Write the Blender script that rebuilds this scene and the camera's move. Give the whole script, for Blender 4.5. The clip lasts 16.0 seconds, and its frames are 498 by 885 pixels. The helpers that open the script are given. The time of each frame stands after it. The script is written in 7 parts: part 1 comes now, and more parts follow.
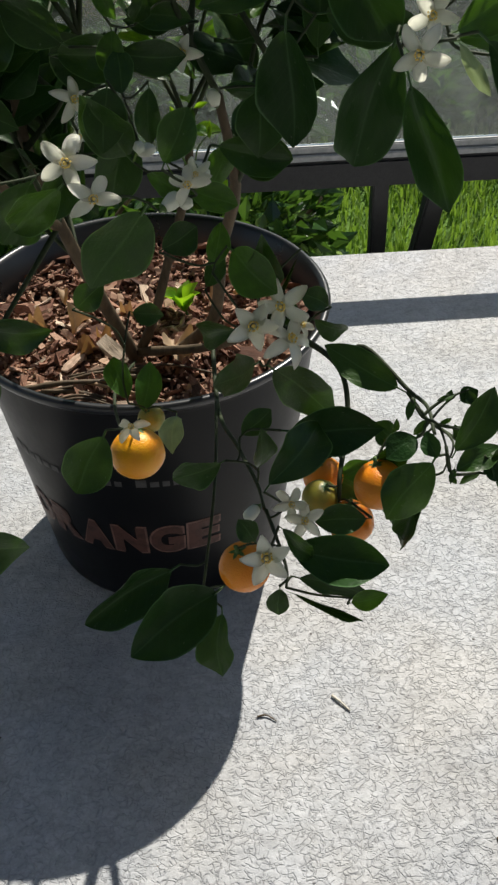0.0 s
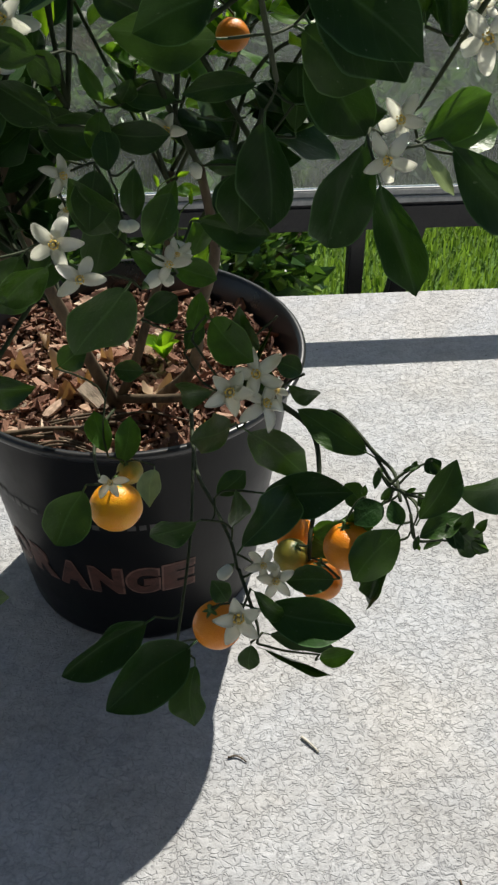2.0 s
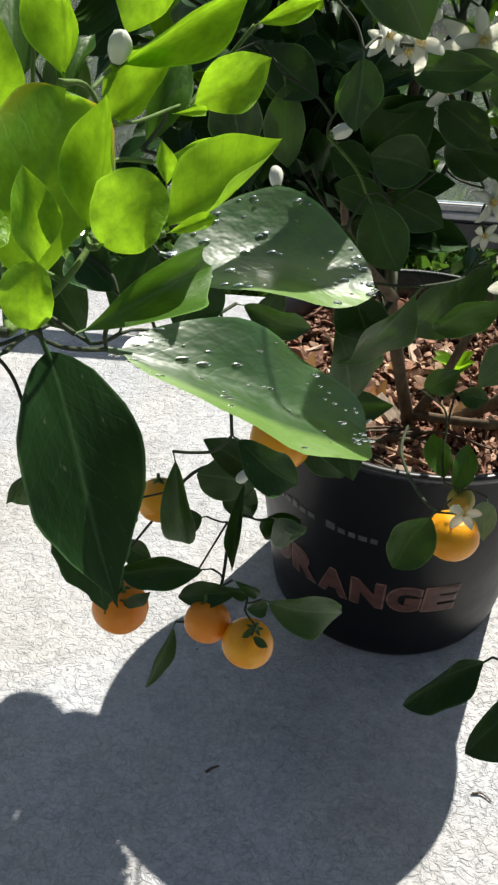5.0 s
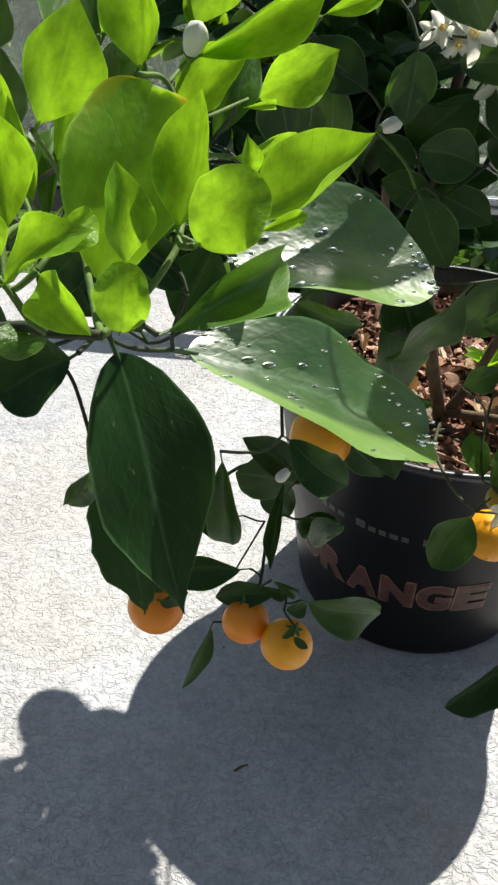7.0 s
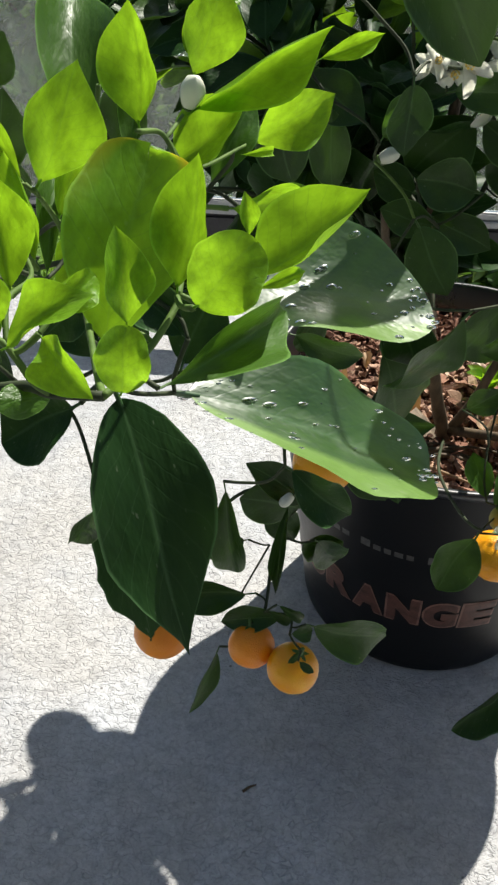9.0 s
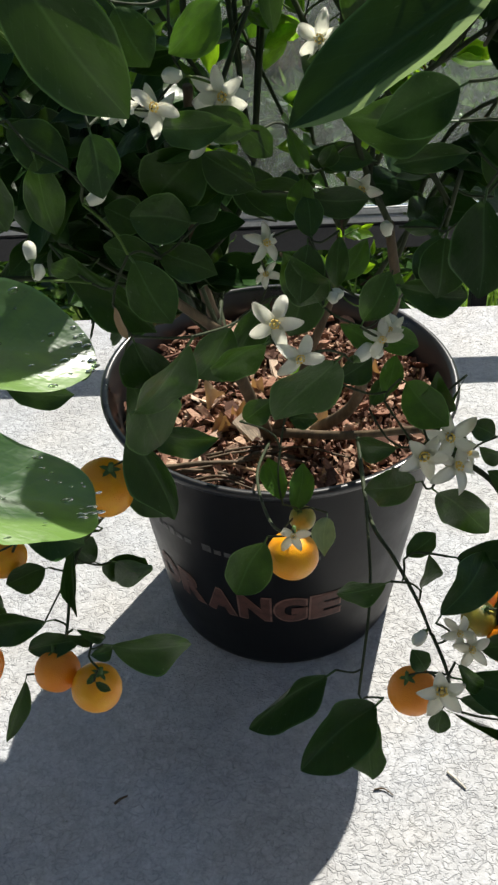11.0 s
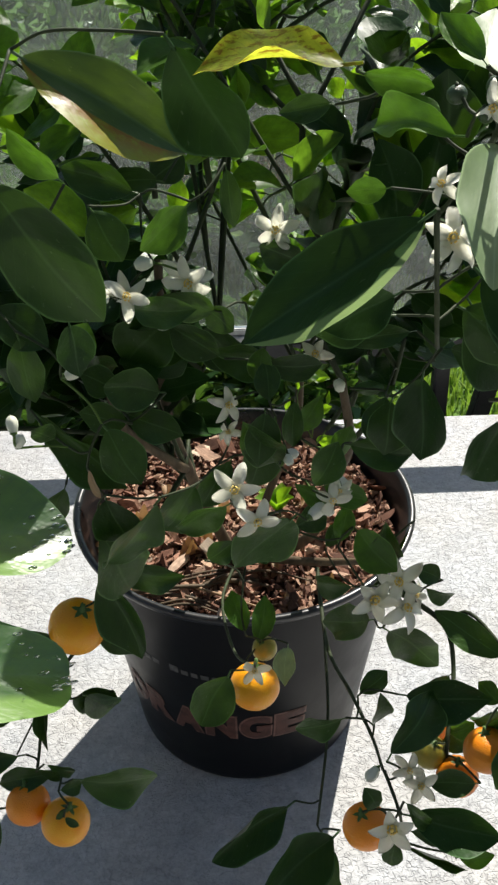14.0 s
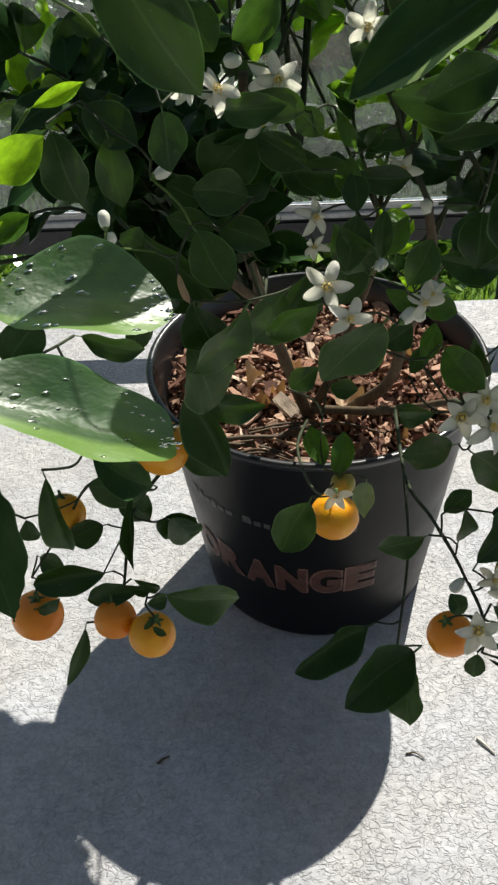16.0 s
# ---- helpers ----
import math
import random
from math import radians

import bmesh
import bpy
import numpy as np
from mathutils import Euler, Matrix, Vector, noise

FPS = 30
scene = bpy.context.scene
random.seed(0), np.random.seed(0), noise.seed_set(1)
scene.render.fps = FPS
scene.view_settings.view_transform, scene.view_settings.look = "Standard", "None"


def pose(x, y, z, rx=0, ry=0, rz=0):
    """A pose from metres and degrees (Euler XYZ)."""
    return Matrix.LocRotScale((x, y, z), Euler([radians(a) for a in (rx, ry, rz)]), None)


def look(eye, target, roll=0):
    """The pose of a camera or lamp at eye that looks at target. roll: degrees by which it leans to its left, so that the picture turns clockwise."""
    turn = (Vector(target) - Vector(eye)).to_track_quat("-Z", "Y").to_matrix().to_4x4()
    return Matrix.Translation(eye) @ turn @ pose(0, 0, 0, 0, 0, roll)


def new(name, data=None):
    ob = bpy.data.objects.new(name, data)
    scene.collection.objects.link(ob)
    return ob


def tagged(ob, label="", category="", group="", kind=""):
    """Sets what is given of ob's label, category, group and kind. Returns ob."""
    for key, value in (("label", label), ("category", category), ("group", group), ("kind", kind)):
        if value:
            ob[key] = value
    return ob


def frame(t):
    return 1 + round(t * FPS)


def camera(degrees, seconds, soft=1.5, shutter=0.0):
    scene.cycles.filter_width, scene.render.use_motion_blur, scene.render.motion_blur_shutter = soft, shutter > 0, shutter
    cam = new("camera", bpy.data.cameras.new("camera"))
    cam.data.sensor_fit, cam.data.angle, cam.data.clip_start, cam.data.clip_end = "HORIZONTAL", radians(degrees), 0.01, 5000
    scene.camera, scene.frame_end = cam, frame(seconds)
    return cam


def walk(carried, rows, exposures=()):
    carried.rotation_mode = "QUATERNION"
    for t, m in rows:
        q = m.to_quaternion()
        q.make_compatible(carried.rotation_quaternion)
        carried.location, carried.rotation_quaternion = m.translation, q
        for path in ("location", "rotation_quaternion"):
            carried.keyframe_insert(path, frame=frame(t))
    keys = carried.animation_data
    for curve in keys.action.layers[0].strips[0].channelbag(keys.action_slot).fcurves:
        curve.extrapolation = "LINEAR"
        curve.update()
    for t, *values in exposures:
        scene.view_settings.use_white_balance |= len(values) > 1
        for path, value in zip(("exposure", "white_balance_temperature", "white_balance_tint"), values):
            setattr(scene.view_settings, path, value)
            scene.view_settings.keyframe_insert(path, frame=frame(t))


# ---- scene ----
cam = camera(30.4, 16.0, soft=2.5)
METRES, EYE, TILT, LEAN, TURN = 0.70, 0.7467, -40.19, 1.04, 0.0
ROWS = [
    (0.0, 0.0, 0.0, 0.0, -0.0, 0.0, 0.0),
    (0.5, 0.0349, -0.0044, 0.0006, -1.24, -0.17, 1.18),
    (1.0, 0.0443, -0.0139, 0.0076, -1.88, 0.14, 1.27),
    (1.5, 0.0234, -0.0314, 0.0259, -1.81, 0.92, 0.27),
    (2.0, 0.001, -0.0333, 0.0344, -1.46, 1.3, -0.95),
    (2.5, -0.0292, -0.0328, 0.0395, -0.62, 1.14, -2.27),
    (3.0, -0.0341, -0.0305, 0.0405, 0.28, 0.97, -2.71),
    (3.5, -0.04, -0.0273, 0.0404, 0.62, 0.64, -2.99),
    (4.0, -0.08, -0.0296, 0.0406, 1.42, 0.38, -4.54),
    (4.5, -0.156, -0.0292, 0.0461, 3.71, 0.29, -7.05),
    (5.0, -0.2152, -0.0263, 0.048, 6.33, 0.05, -8.76),
    (7.5, -0.2519, -0.019, 0.0471, 6.99, -0.43, -8.83),
    (8.0, -0.2645, -0.032, 0.0519, 6.57, -0.35, -8.59),
    (10.5, -0.1617, -0.0344, 0.0754, 5.9, 0.24, -5.07),
    (11.0, -0.094, -0.0417, 0.0976, 3.74, 0.21, -2.01),
    (11.5, -0.0304, -0.0398, 0.0989, 2.1, 0.2, 0.42),
    (12.0, 0.0083, -0.0499, 0.1036, 0.4, 0.38, 1.96),
    (12.5, 0.013, -0.064, 0.1237, -0.77, 1.49, 2.57),
    (13.0, 0.0005, -0.0806, 0.1366, -0.61, 3.19, 1.85),
    (13.5, -0.0388, -0.0965, 0.1601, 0.51, 4.73, 0.23),
    (14.0, -0.0842, -0.1078, 0.154, 1.98, 5.41, -1.96),
    (14.5, -0.1094, -0.11, 0.1356, 3.41, 4.67, -2.76),
    (15.0, -0.102, -0.0759, 0.0597, 4.21, 2.41, -1.98),
    (15.5, -0.1043, -0.0695, 0.044, 4.8, -0.01, -1.63),
    (16.0, -0.1131, -0.101, 0.0566, 5.09, 0.46, -2.38),
]
LIGHT = [(0.0, 0.26), (1.0, 0.46), (1.6, 0.4), (2.0, 0.26), (2.6, 0.18), (3.0, 0.26), (3.5, 0.28), (4.0, 0.46), (4.5, 0.66), (5.0, 0.70), (7.5, 0.80), (8.0, 0.78), (10.5, 0.6), (11.0, 0.6), (11.5, 0.52), (12.0, 0.32), (12.6, 0.13), (13.2, 0.34), (14.0, 0.66), (14.6, 0.76), (15.0, 0.66), (15.5, 0.5), (16.0, 0.5)]
PATH = [(t, pose(0, 0, EYE, TILT, LEAN, TURN) @ pose(METRES * x, METRES * y, METRES * z, 90 + pitch, roll, yaw)) for t, x, y, z, yaw, pitch, roll in ROWS]
PATH += [(8.2, look((-0.180, 0.008, 0.793), (-0.4516, 1.523, -0.486), 1.0)), (10.3, look((-0.133, 0.017, 0.799), (-0.382, 1.546, -0.467), -0.7))]
walk(cam, sorted(PATH, key=lambda row: row[0]), LIGHT)

# ==== place ====
# ---- daylight: high sun from beyond the railing, clear sky ----
SUN = Vector((0.089, 0.245, 0.294)).normalized()
SKY_POWER, SUN_POWER = 0.060, 5.0
world = bpy.data.worlds.new("sky")
scene.world = world
world.use_nodes = True
_sky = world.node_tree.nodes.new("ShaderNodeTexSky")
_sky.sky_type, _sky.sun_disc = "NISHITA", False
_sky.sun_elevation = math.asin(SUN.z)
_sky.sun_rotation = math.atan2(SUN.x, SUN.y)
world.node_tree.links.new(_sky.outputs[0], world.node_tree.nodes["Background"].inputs[0])
world.node_tree.nodes["Background"].inputs[1].default_value = SKY_POWER
_l = bpy.data.lights.new("sun", "SUN")
_l.energy, _l.angle, _l.color = SUN_POWER, radians(0.53), (1.0, 0.95, 0.87)
new("sun", _l).matrix_world = look(SUN * 20, (0, 0, 0))


# ---- materials ----
class Mat:
    """A node material built step by step."""

    def __init__(self, name, rough=0.6, spec=0.5, metal=0.0):
        self.m = bpy.data.materials.new(name)
        self.m.use_nodes = True
        self.t = self.m.node_tree
        self.b = self.t.nodes["Principled BSDF"]
        self.set("Roughness", rough)
        self.set("Specular IOR Level", spec)
        self.set("Metallic", metal)

    def set(self, key, value):
        self.b.inputs[key].default_value = value
        return self

    def node(self, kind, **inputs):
        n = self.t.nodes.new("ShaderNode" + kind)
        for k, v in inputs.items():
            self.put(n.inputs[k.replace("_", " ")], v)
        return n

    def put(self, socket, v):
        if isinstance(v, bpy.types.NodeSocket):
            self.t.links.new(v, socket)
        else:
            socket.default_value = v

    def coords(self, which="Object", scale=(1, 1, 1)):
        n = self.node("Mapping")
        self.put(n.inputs[0], self.node("TexCoord").outputs[which])
        n.inputs["Scale"].default_value = scale
        return n.outputs[0]

    def noise(self, at, scale, detail=4.0, rough=0.55, distort=0.0):
        return self.node("TexNoise", Vector=at, Scale=scale, Detail=detail, Roughness=rough, Distortion=distort).outputs[0]

    def ramp(self, fac, *stops):
        n = self.node("ValToRGB", Fac=fac)
        e = n.color_ramp.elements
        while len(e) < len(stops):
            e.new(0.5)
        for el, (p, c) in zip(e, stops):
            el.position = p
            el.color = (*c, 1) if len(c) == 3 else c
        return n.outputs[0]

    def grey(self, fac, *stops):
        return self.ramp(fac, *[(p, (v, v, v)) for p, v in stops])

    def mix(self, fac, a, b, blend="MIX"):
        n = self.node("Mix")
        n.data_type, n.blend_type = "RGBA", blend
        self.put(n.inputs[0], fac)
        self.put(n.inputs[6], a)
        self.put(n.inputs[7], b)
        return n.outputs[2]

    def math(self, op, a, b=0.0):
        n = self.node("Math")
        n.operation = op
        self.put(n.inputs[0], a)
        self.put(n.inputs[1], b)
        return n.outputs[0]

    def bump(self, height, strength=0.3, distance=0.002, over=None):
        n = self.node("Bump", Height=height, Strength=strength, Distance=distance)
        if over is not None:
            self.put(n.inputs["Normal"], over)
        self.t.links.new(n.outputs[0], self.b.inputs["Normal"])
        return n.outputs[0]

    def colour(self, v):
        self.put(self.b.inputs["Base Color"], v)
        return self

    def rand(self):
        return self.node("ObjectInfo").outputs["Random"]

    def shine_through(self, colour, amount):
        """Mixes in light that shines through a thin sheet."""
        tr = self.node("BsdfTranslucent")
        self.put(tr.inputs[0], colour)
        mx = self.node("MixShader")
        self.put(mx.inputs[0], amount)
        self.t.links.new(self.b.outputs[0], mx.inputs[1])
        self.t.links.new(tr.outputs[0], mx.inputs[2])
        self.t.links.new(mx.outputs[0], self.t.nodes["Material Output"].inputs[0])
        return self


def c4(r, g, b):
    return (r, g, b, 1.0)


def deck_material():
    """Pale coated deck: a skin full of short, crooked creases, grainy and a little stained."""
    m = Mat("deck_membrane", rough=0.62, spec=0.35)
    at = m.coords()
    long = m.coords(scale=(0.78, 1.0, 1.0))

    def shifted(v, k):
        return m.mix(1.0, v, c4(k, 0.7 * k, 0.3 * k), "ADD")

    wob = m.node("TexNoise", Vector=at, Scale=48.0, Detail=2.0)
    bent = m.mix(0.016, long, wob.outputs["Color"], "ADD")

    def runs(k, scale, lo, hi):
        return m.grey(m.noise(shifted(at, k), scale, 2.0), (lo, 0.0), (hi, 1.0))

    def crazing(scale, width, k, lo, hi):
        """Short crooked creases between the cells of a warped skin."""
        v = m.node("TexVoronoi", Vector=shifted(bent, k), Scale=scale)
        v.feature = "DISTANCE_TO_EDGE"
        return m.mix(runs(k + 9.0, scale * 0.9, lo, hi), c4(1, 1, 1), m.grey(v.outputs["Distance"], (0.0, 0.0), (width, 0.55), (width * 2.2, 1.0)))

    def wrinkle(scale, width, k, lo, hi):
        """Longer wrinkles that wander along the middle level of a noise."""
        n = m.noise(shifted(long, k), scale, 1.6, 0.5, 0.9)
        line = m.grey(m.math("ABSOLUTE", m.math("SUBTRACT", n, 0.5)), (0.0, 0.0), (width * 0.5, 0.55), (width, 1.0))
        return m.mix(runs(k + 5.0, scale * 1.3, lo, hi), c4(1, 1, 1), line)

    crack = m.mix(1.0, m.mix(1.0, crazing(105.0, 0.036, 0.0, 0.45, 0.55), crazing(165.0, 0.050, 5.3, 0.46, 0.58), "MULTIPLY"), wrinkle(88.0, 0.028, 2.9, 0.48, 0.57), "MULTIPLY")
    fine = m.noise(at, 520.0, 3.0, 0.6)
    grain = m.noise(at, 240.0, 3.0, 0.6)
    lumps = m.noise(long, 95.0, 4.0, 0.62)
    blotch = m.noise(at, 7.0, 6.0, 0.68)
    grime = m.grey(m.noise(at, 2.6, 5.0, 0.7), (0.35, 0.84), (0.62, 1.0))
    dirt = m.noise(at, 34.0, 4.0, 0.7)
    grit = m.node("TexVoronoi", Vector=at, Scale=62.0)
    pick = m.grey(m.node("SeparateXYZ", Vector=grit.outputs["Color"]).outputs[0], (0.90, 0.0), (0.92, 1.0))
    specks = m.math("MULTIPLY", pick, m.grey(grit.outputs["Distance"], (0.06, 0.8), (0.13, 0.0)))
    col = m.ramp(blotch, (0.3, (0.465, 0.47, 0.475)), (0.52, (0.52, 0.525, 0.53)), (0.72, (0.56, 0.565, 0.57)))
    tint = m.ramp(m.noise(at, 4.5, 4.0, 0.65), (0.38, (0.96, 1.0, 1.05)), (0.62, (1.03, 0.995, 0.93)))
    col = m.mix(0.6, col, tint, "MULTIPLY")
    # Shading of the crease relief, partly put into the colour as darker lines.
    col = m.mix(0.21, col, m.grey(crack, (0.0, 0.38), (1.0, 1.0)), "MULTIPLY")
    col = m.mix(0.5, col, m.grey(dirt, (0.30, 0.74), (0.58, 1.04)), "MULTIPLY")
    col = m.mix(0.40, col, m.grey(lumps, (0.32, 0.62), (0.68, 1.15)), "MULTIPLY")
    col = m.mix(0.26, col, m.grey(grain, (0.32, 0.55), (0.66, 1.22)), "MULTIPLY")
    col = m.mix(0.20, col, m.grey(fine, (0.3, 0.65), (0.7, 1.2)), "MULTIPLY")
    col = m.mix(1.0, col, grime, "MULTIPLY")
    col = m.mix(specks, col, c4(0.07, 0.06, 0.05))
    m.colour(col)
    n1 = m.bump(crack, 0.6, 0.0018)
    n2 = m.bump(lumps, 0.6, 0.0024, over=n1)
    m.bump(grain, 0.35, 0.0008, over=n2)
    return m.m


def plastic_black(name="black_nursery_plastic", lo=0.30, hi=0.5, spec=0.15):
    m = Mat(name, rough=0.40, spec=spec)
    at = m.coords()
    dust = m.noise(at, 14.0, 6.0, 0.7)
    grain = m.noise(m.coords(scale=(1, 1, 0.15)), 160.0, 3.0)
    m.colour(m.ramp(dust, (0.35, (0.007, 0.0075, 0.008)), (0.6, (0.009, 0.009, 0.010)), (0.82, (0.022, 0.021, 0.02))))
    m.put(m.b.inputs["Roughness"], m.grey(dust, (0.3, lo), (0.75, hi)))
    m.bump(grain, 0.12, 0.0006)
    return m.m


def print_material(name, col):
    m = Mat(name, rough=0.55)
    at = m.coords()
    m.colour(m.ramp(m.noise(at, 90.0, 5.0, 0.7), (0.3, tuple(0.35 * c for c in col)), (0.55, col)))
    return m.m


def soil_material():
    m = Mat("potting_soil", rough=0.95, spec=0.2)
    at = m.coords()
    m.colour(m.ramp(m.noise(at, 120.0, 6.0, 0.7), (0.3, (0.02, 0.013, 0.009)), (0.7, (0.08, 0.045, 0.03))))
    m.bump(m.noise(at, 180.0, 5.0), 0.8, 0.004)
    return m.m


def bark_material():
    m = Mat("bark_chip", rough=0.85, spec=0.25)
    at = m.coords(scale=(1, 1, 1))
    streak = m.noise(m.coords(scale=(1.5, 7, 2)), 1.0, 5.0, 0.65)
    base = m.ramp(m.rand(), (0.0, (0.07, 0.035, 0.024)), (0.3, (0.24, 0.115, 0.075)), (0.62, (0.38, 0.205, 0.135)), (0.88, (0.52, 0.34, 0.24)), (1.0, (0.74, 0.60, 0.45)))
    m.colour(m.mix(0.7, base, m.grey(streak, (0.3, 0.35), (0.7, 1.2)), "MULTIPLY"))
    m.bump(streak, 0.6, 0.0015)
    return m.m


def dry_leaf_material():
    m = Mat("dry_leaf", rough=0.7, spec=0.3)
    at = m.coords()
    base = m.ramp(m.rand(), (0.0, (0.26, 0.14, 0.06)), (0.5, (0.42, 0.27, 0.15)), (1.0, (0.60, 0.47, 0.32)))
    m.colour(m.mix(0.5, base, m.grey(m.noise(at, 150.0, 5.0, 0.7), (0.3, 0.45), (0.7, 1.1)), "MULTIPLY"))
    m.bump(m.noise(at, 260.0, 4.0), 0.4, 0.001)
    m.shine_through(c4(0.45, 0.25, 0.08), 0.25)
    return m.m


def leaf_material(name, dark, mid, shine, amount, rough=0.36, mottle=0.0, spec=0.27, veins=0.12, relief=0.14, waves=0.4, curled=0.0, tipped=False, lit_low=0.0, rusty=0.0):
    """Glossy citrus leaf; UV runs along u and across v, so that midrib and veins follow the blade."""
    m = Mat(name, rough=rough, spec=spec)
    at = m.mix(1.0, m.coords(), m.node("CombineXYZ", X=m.math("MULTIPLY", m.rand(), 37.0)).outputs[0], "ADD")
    uv = m.node("SeparateXYZ", Vector=m.coords("UV"))
    u, v = uv.outputs[0], uv.outputs[1]
    off = m.math("ABSOLUTE", m.math("SUBTRACT", v, 0.5))
    rib = m.grey(off, (0.0, 1.0), (0.035, 0.0))
    slant = m.math("ADD", m.math("SUBTRACT", m.math("MULTIPLY", u, 9.0), m.math("MULTIPLY", off, 5.0)), m.math("MULTIPLY", m.noise(at, 2.5, 2.0), 1.6))
    wave = m.math("ABSOLUTE", m.math("SUBTRACT", m.math("FRACT", slant), 0.5))
    vein = m.grey(wave, (0.0, 1.0), (0.07, 0.0))
    blotch = m.noise(at, 3.5, 4.0, 0.6)
    tone = m.mix(0.6, m.rand(), blotch)
    col = m.ramp(tone, (0.25, dark), (0.75, mid))
    pale = tuple(min(1.0, 1.6 * c + 0.03) for c in mid)
    col = m.mix(m.math("MULTIPLY", rib, 0.5), col, c4(*pale))
    col = m.mix(m.math("MULTIPLY", vein, veins), col, c4(*pale))
    margin = m.grey(off, (0.468, 0.0), (0.492, 0.55))
    col = m.mix(margin, col, c4(*(min(1.0, 2.6 * c + 0.05) for c in mid)))
    if curled:
        edge = m.math("ADD", v, m.math("MULTIPLY", m.noise(at, 2.0, 2.0), 0.06))
        col = m.mix(m.grey(edge, (curled, 0.85), (curled + 0.03, 0.0)), col, c4(0.24, 0.34, 0.12))
    # Sunlit band along one margin, painted in as a paler green.
    if lit_low:
        edge = m.math("ADD", v, m.math("MULTIPLY", m.noise(at, 2.0, 3.0), 0.16))
        col = m.mix(m.grey(edge, (lit_low + 0.06, 0.0), (lit_low + 0.16, 0.8)), col, c4(0.17, 0.30, 0.06))
    if rusty:
        edge = m.math("ADD", v, m.math("MULTIPLY", m.math("SUBTRACT", m.noise(at, 2.0, 2.0), 0.5), 0.08))
        band = m.math("MULTIPLY", m.grey(edge, (rusty, 0.0), (rusty + 0.015, 1.0)), m.grey(u, (0.86, 1.0), (0.93, 0.35)))
        col = m.mix(band, col, c4(0.20, 0.24, 0.02))
        rust = m.math("MULTIPLY", m.grey(edge, (rusty, 1.0), (rusty + 0.20, 0.25)), m.grey(m.noise(at, 11.0, 4.0, 0.65), (0.34, 0.0), (0.52, 1.0)))
        col = m.mix(m.math("MULTIPLY", rust, band), col, c4(0.20, 0.06, 0.012))
    specks = m.grey(m.noise(at, 17.0, 2.0), (0.70, 0.0), (0.76, 0.22))
    col = m.mix(specks, col, c4(0.30, 0.33, 0.24))
    if mottle:
        spots = m.grey(m.noise(at, 9.0, 4.0, 0.65), (0.5, 0.0), (0.62, mottle))
        col = m.mix(spots, col, c4(0.30, 0.12, 0.03))
    m.colour(col)
    m.put(m.b.inputs["Roughness"], m.grey(m.noise(at, 3.0, 4.0), (0.3, rough - 0.08), (0.7, rough + 0.14)))
    n1 = m.bump(m.math("ADD", m.math("MULTIPLY", vein, -0.5), m.math("MULTIPLY", rib, -1.2)), relief, 0.0006)
    m.bump(m.noise(at, 5.0, 3.0), waves, 0.0022, over=n1)
    thick = m.grey(m.noise(at, 4.5, 4.0, 0.6), (0.33, 0.48), (0.67, 1.0))
    glow = m.mix(1.0, m.mix(m.math("MULTIPLY", m.math("MAXIMUM", rib, vein), 0.5), c4(*shine), c4(*(0.45 * c for c in shine))), thick, "MULTIPLY")
    if mottle > 0.4:
        freckle = m.grey(m.noise(at, 14.0, 4.0, 0.65), (0.50, 0.0), (0.60, 0.85))
        glow = m.mix(freckle, glow, c4(0.20, 0.07, 0.01))
    if tipped:
        rim = m.math("MULTIPLY", m.grey(off, (0.30, 0.0), (0.49, 1.0)), m.grey(u, (0.55, 0.0), (0.9, 1.0)))
        glow = m.mix(rim, glow, c4(0.86, 0.66, 0.03))
    m.shine_through(glow, amount)
    return m.m


def bark_stem(name, low, high):
    m = Mat(name, rough=0.7, spec=0.35)
    at = m.coords()
    fib = m.noise(m.coords(scale=(120, 120, 30)), 1.0, 5.0, 0.65)
    m.colour(m.ramp(fib, (0.3, low), (0.7, high)))
    m.bump(fib, 0.5, 0.0012)
    return m.m


def peel_material(name, low, high, flush):
    m = Mat(name, rough=0.36, spec=0.5)
    at = m.coords()
    big = m.noise(at, 1.4, 3.0)
    m.colour(m.mix(m.grey(m.noise(at, 2.5, 4.0), (0.5, 0.0), (0.75, 0.6)), m.ramp(big, (0.3, low), (0.7, high)), c4(*flush)))
    pores = m.node("TexVoronoi", Vector=at, Scale=26.0)
    m.bump(m.grey(pores.outputs["Distance"], (0.0, 0.0), (0.5, 1.0)), 0.32, 0.0007)
    m.set("Subsurface Weight", 0.12)
    m.set("Subsurface Radius", (0.006, 0.003, 0.001))
    return m.m


def petal_material():
    m = Mat("petal", rough=0.5, spec=0.35)
    at = m.coords()
    m.colour(m.ramp(m.noise(at, 3.0, 4.0), (0.3, (0.84, 0.83, 0.76)), (0.7, (0.90, 0.90, 0.85))))
    m.bump(m.noise(m.coords(scale=(9, 9, 3)), 1.0, 3.0), 0.2, 0.0006)
    m.shine_through(c4(0.90, 0.90, 0.78), 0.5)
    return m.m


def plain(name, low, high, rough, scale=80.0, metal=0.0, bump=0.15, spec=0.5):
    m = Mat(name, rough=rough, metal=metal, spec=spec)
    at = m.coords()
    n = m.noise(at, scale, 5.0, 0.65)
    m.colour(m.ramp(n, (0.3, low), (0.7, high)))
    m.put(m.b.inputs["Roughness"], m.grey(m.noise(at, scale * 0.4, 4.0), (0.3, max(0.05, rough - 0.1)), (0.7, min(1.0, rough + 0.15))))
    m.bump(n, bump, 0.001)
    return m.m


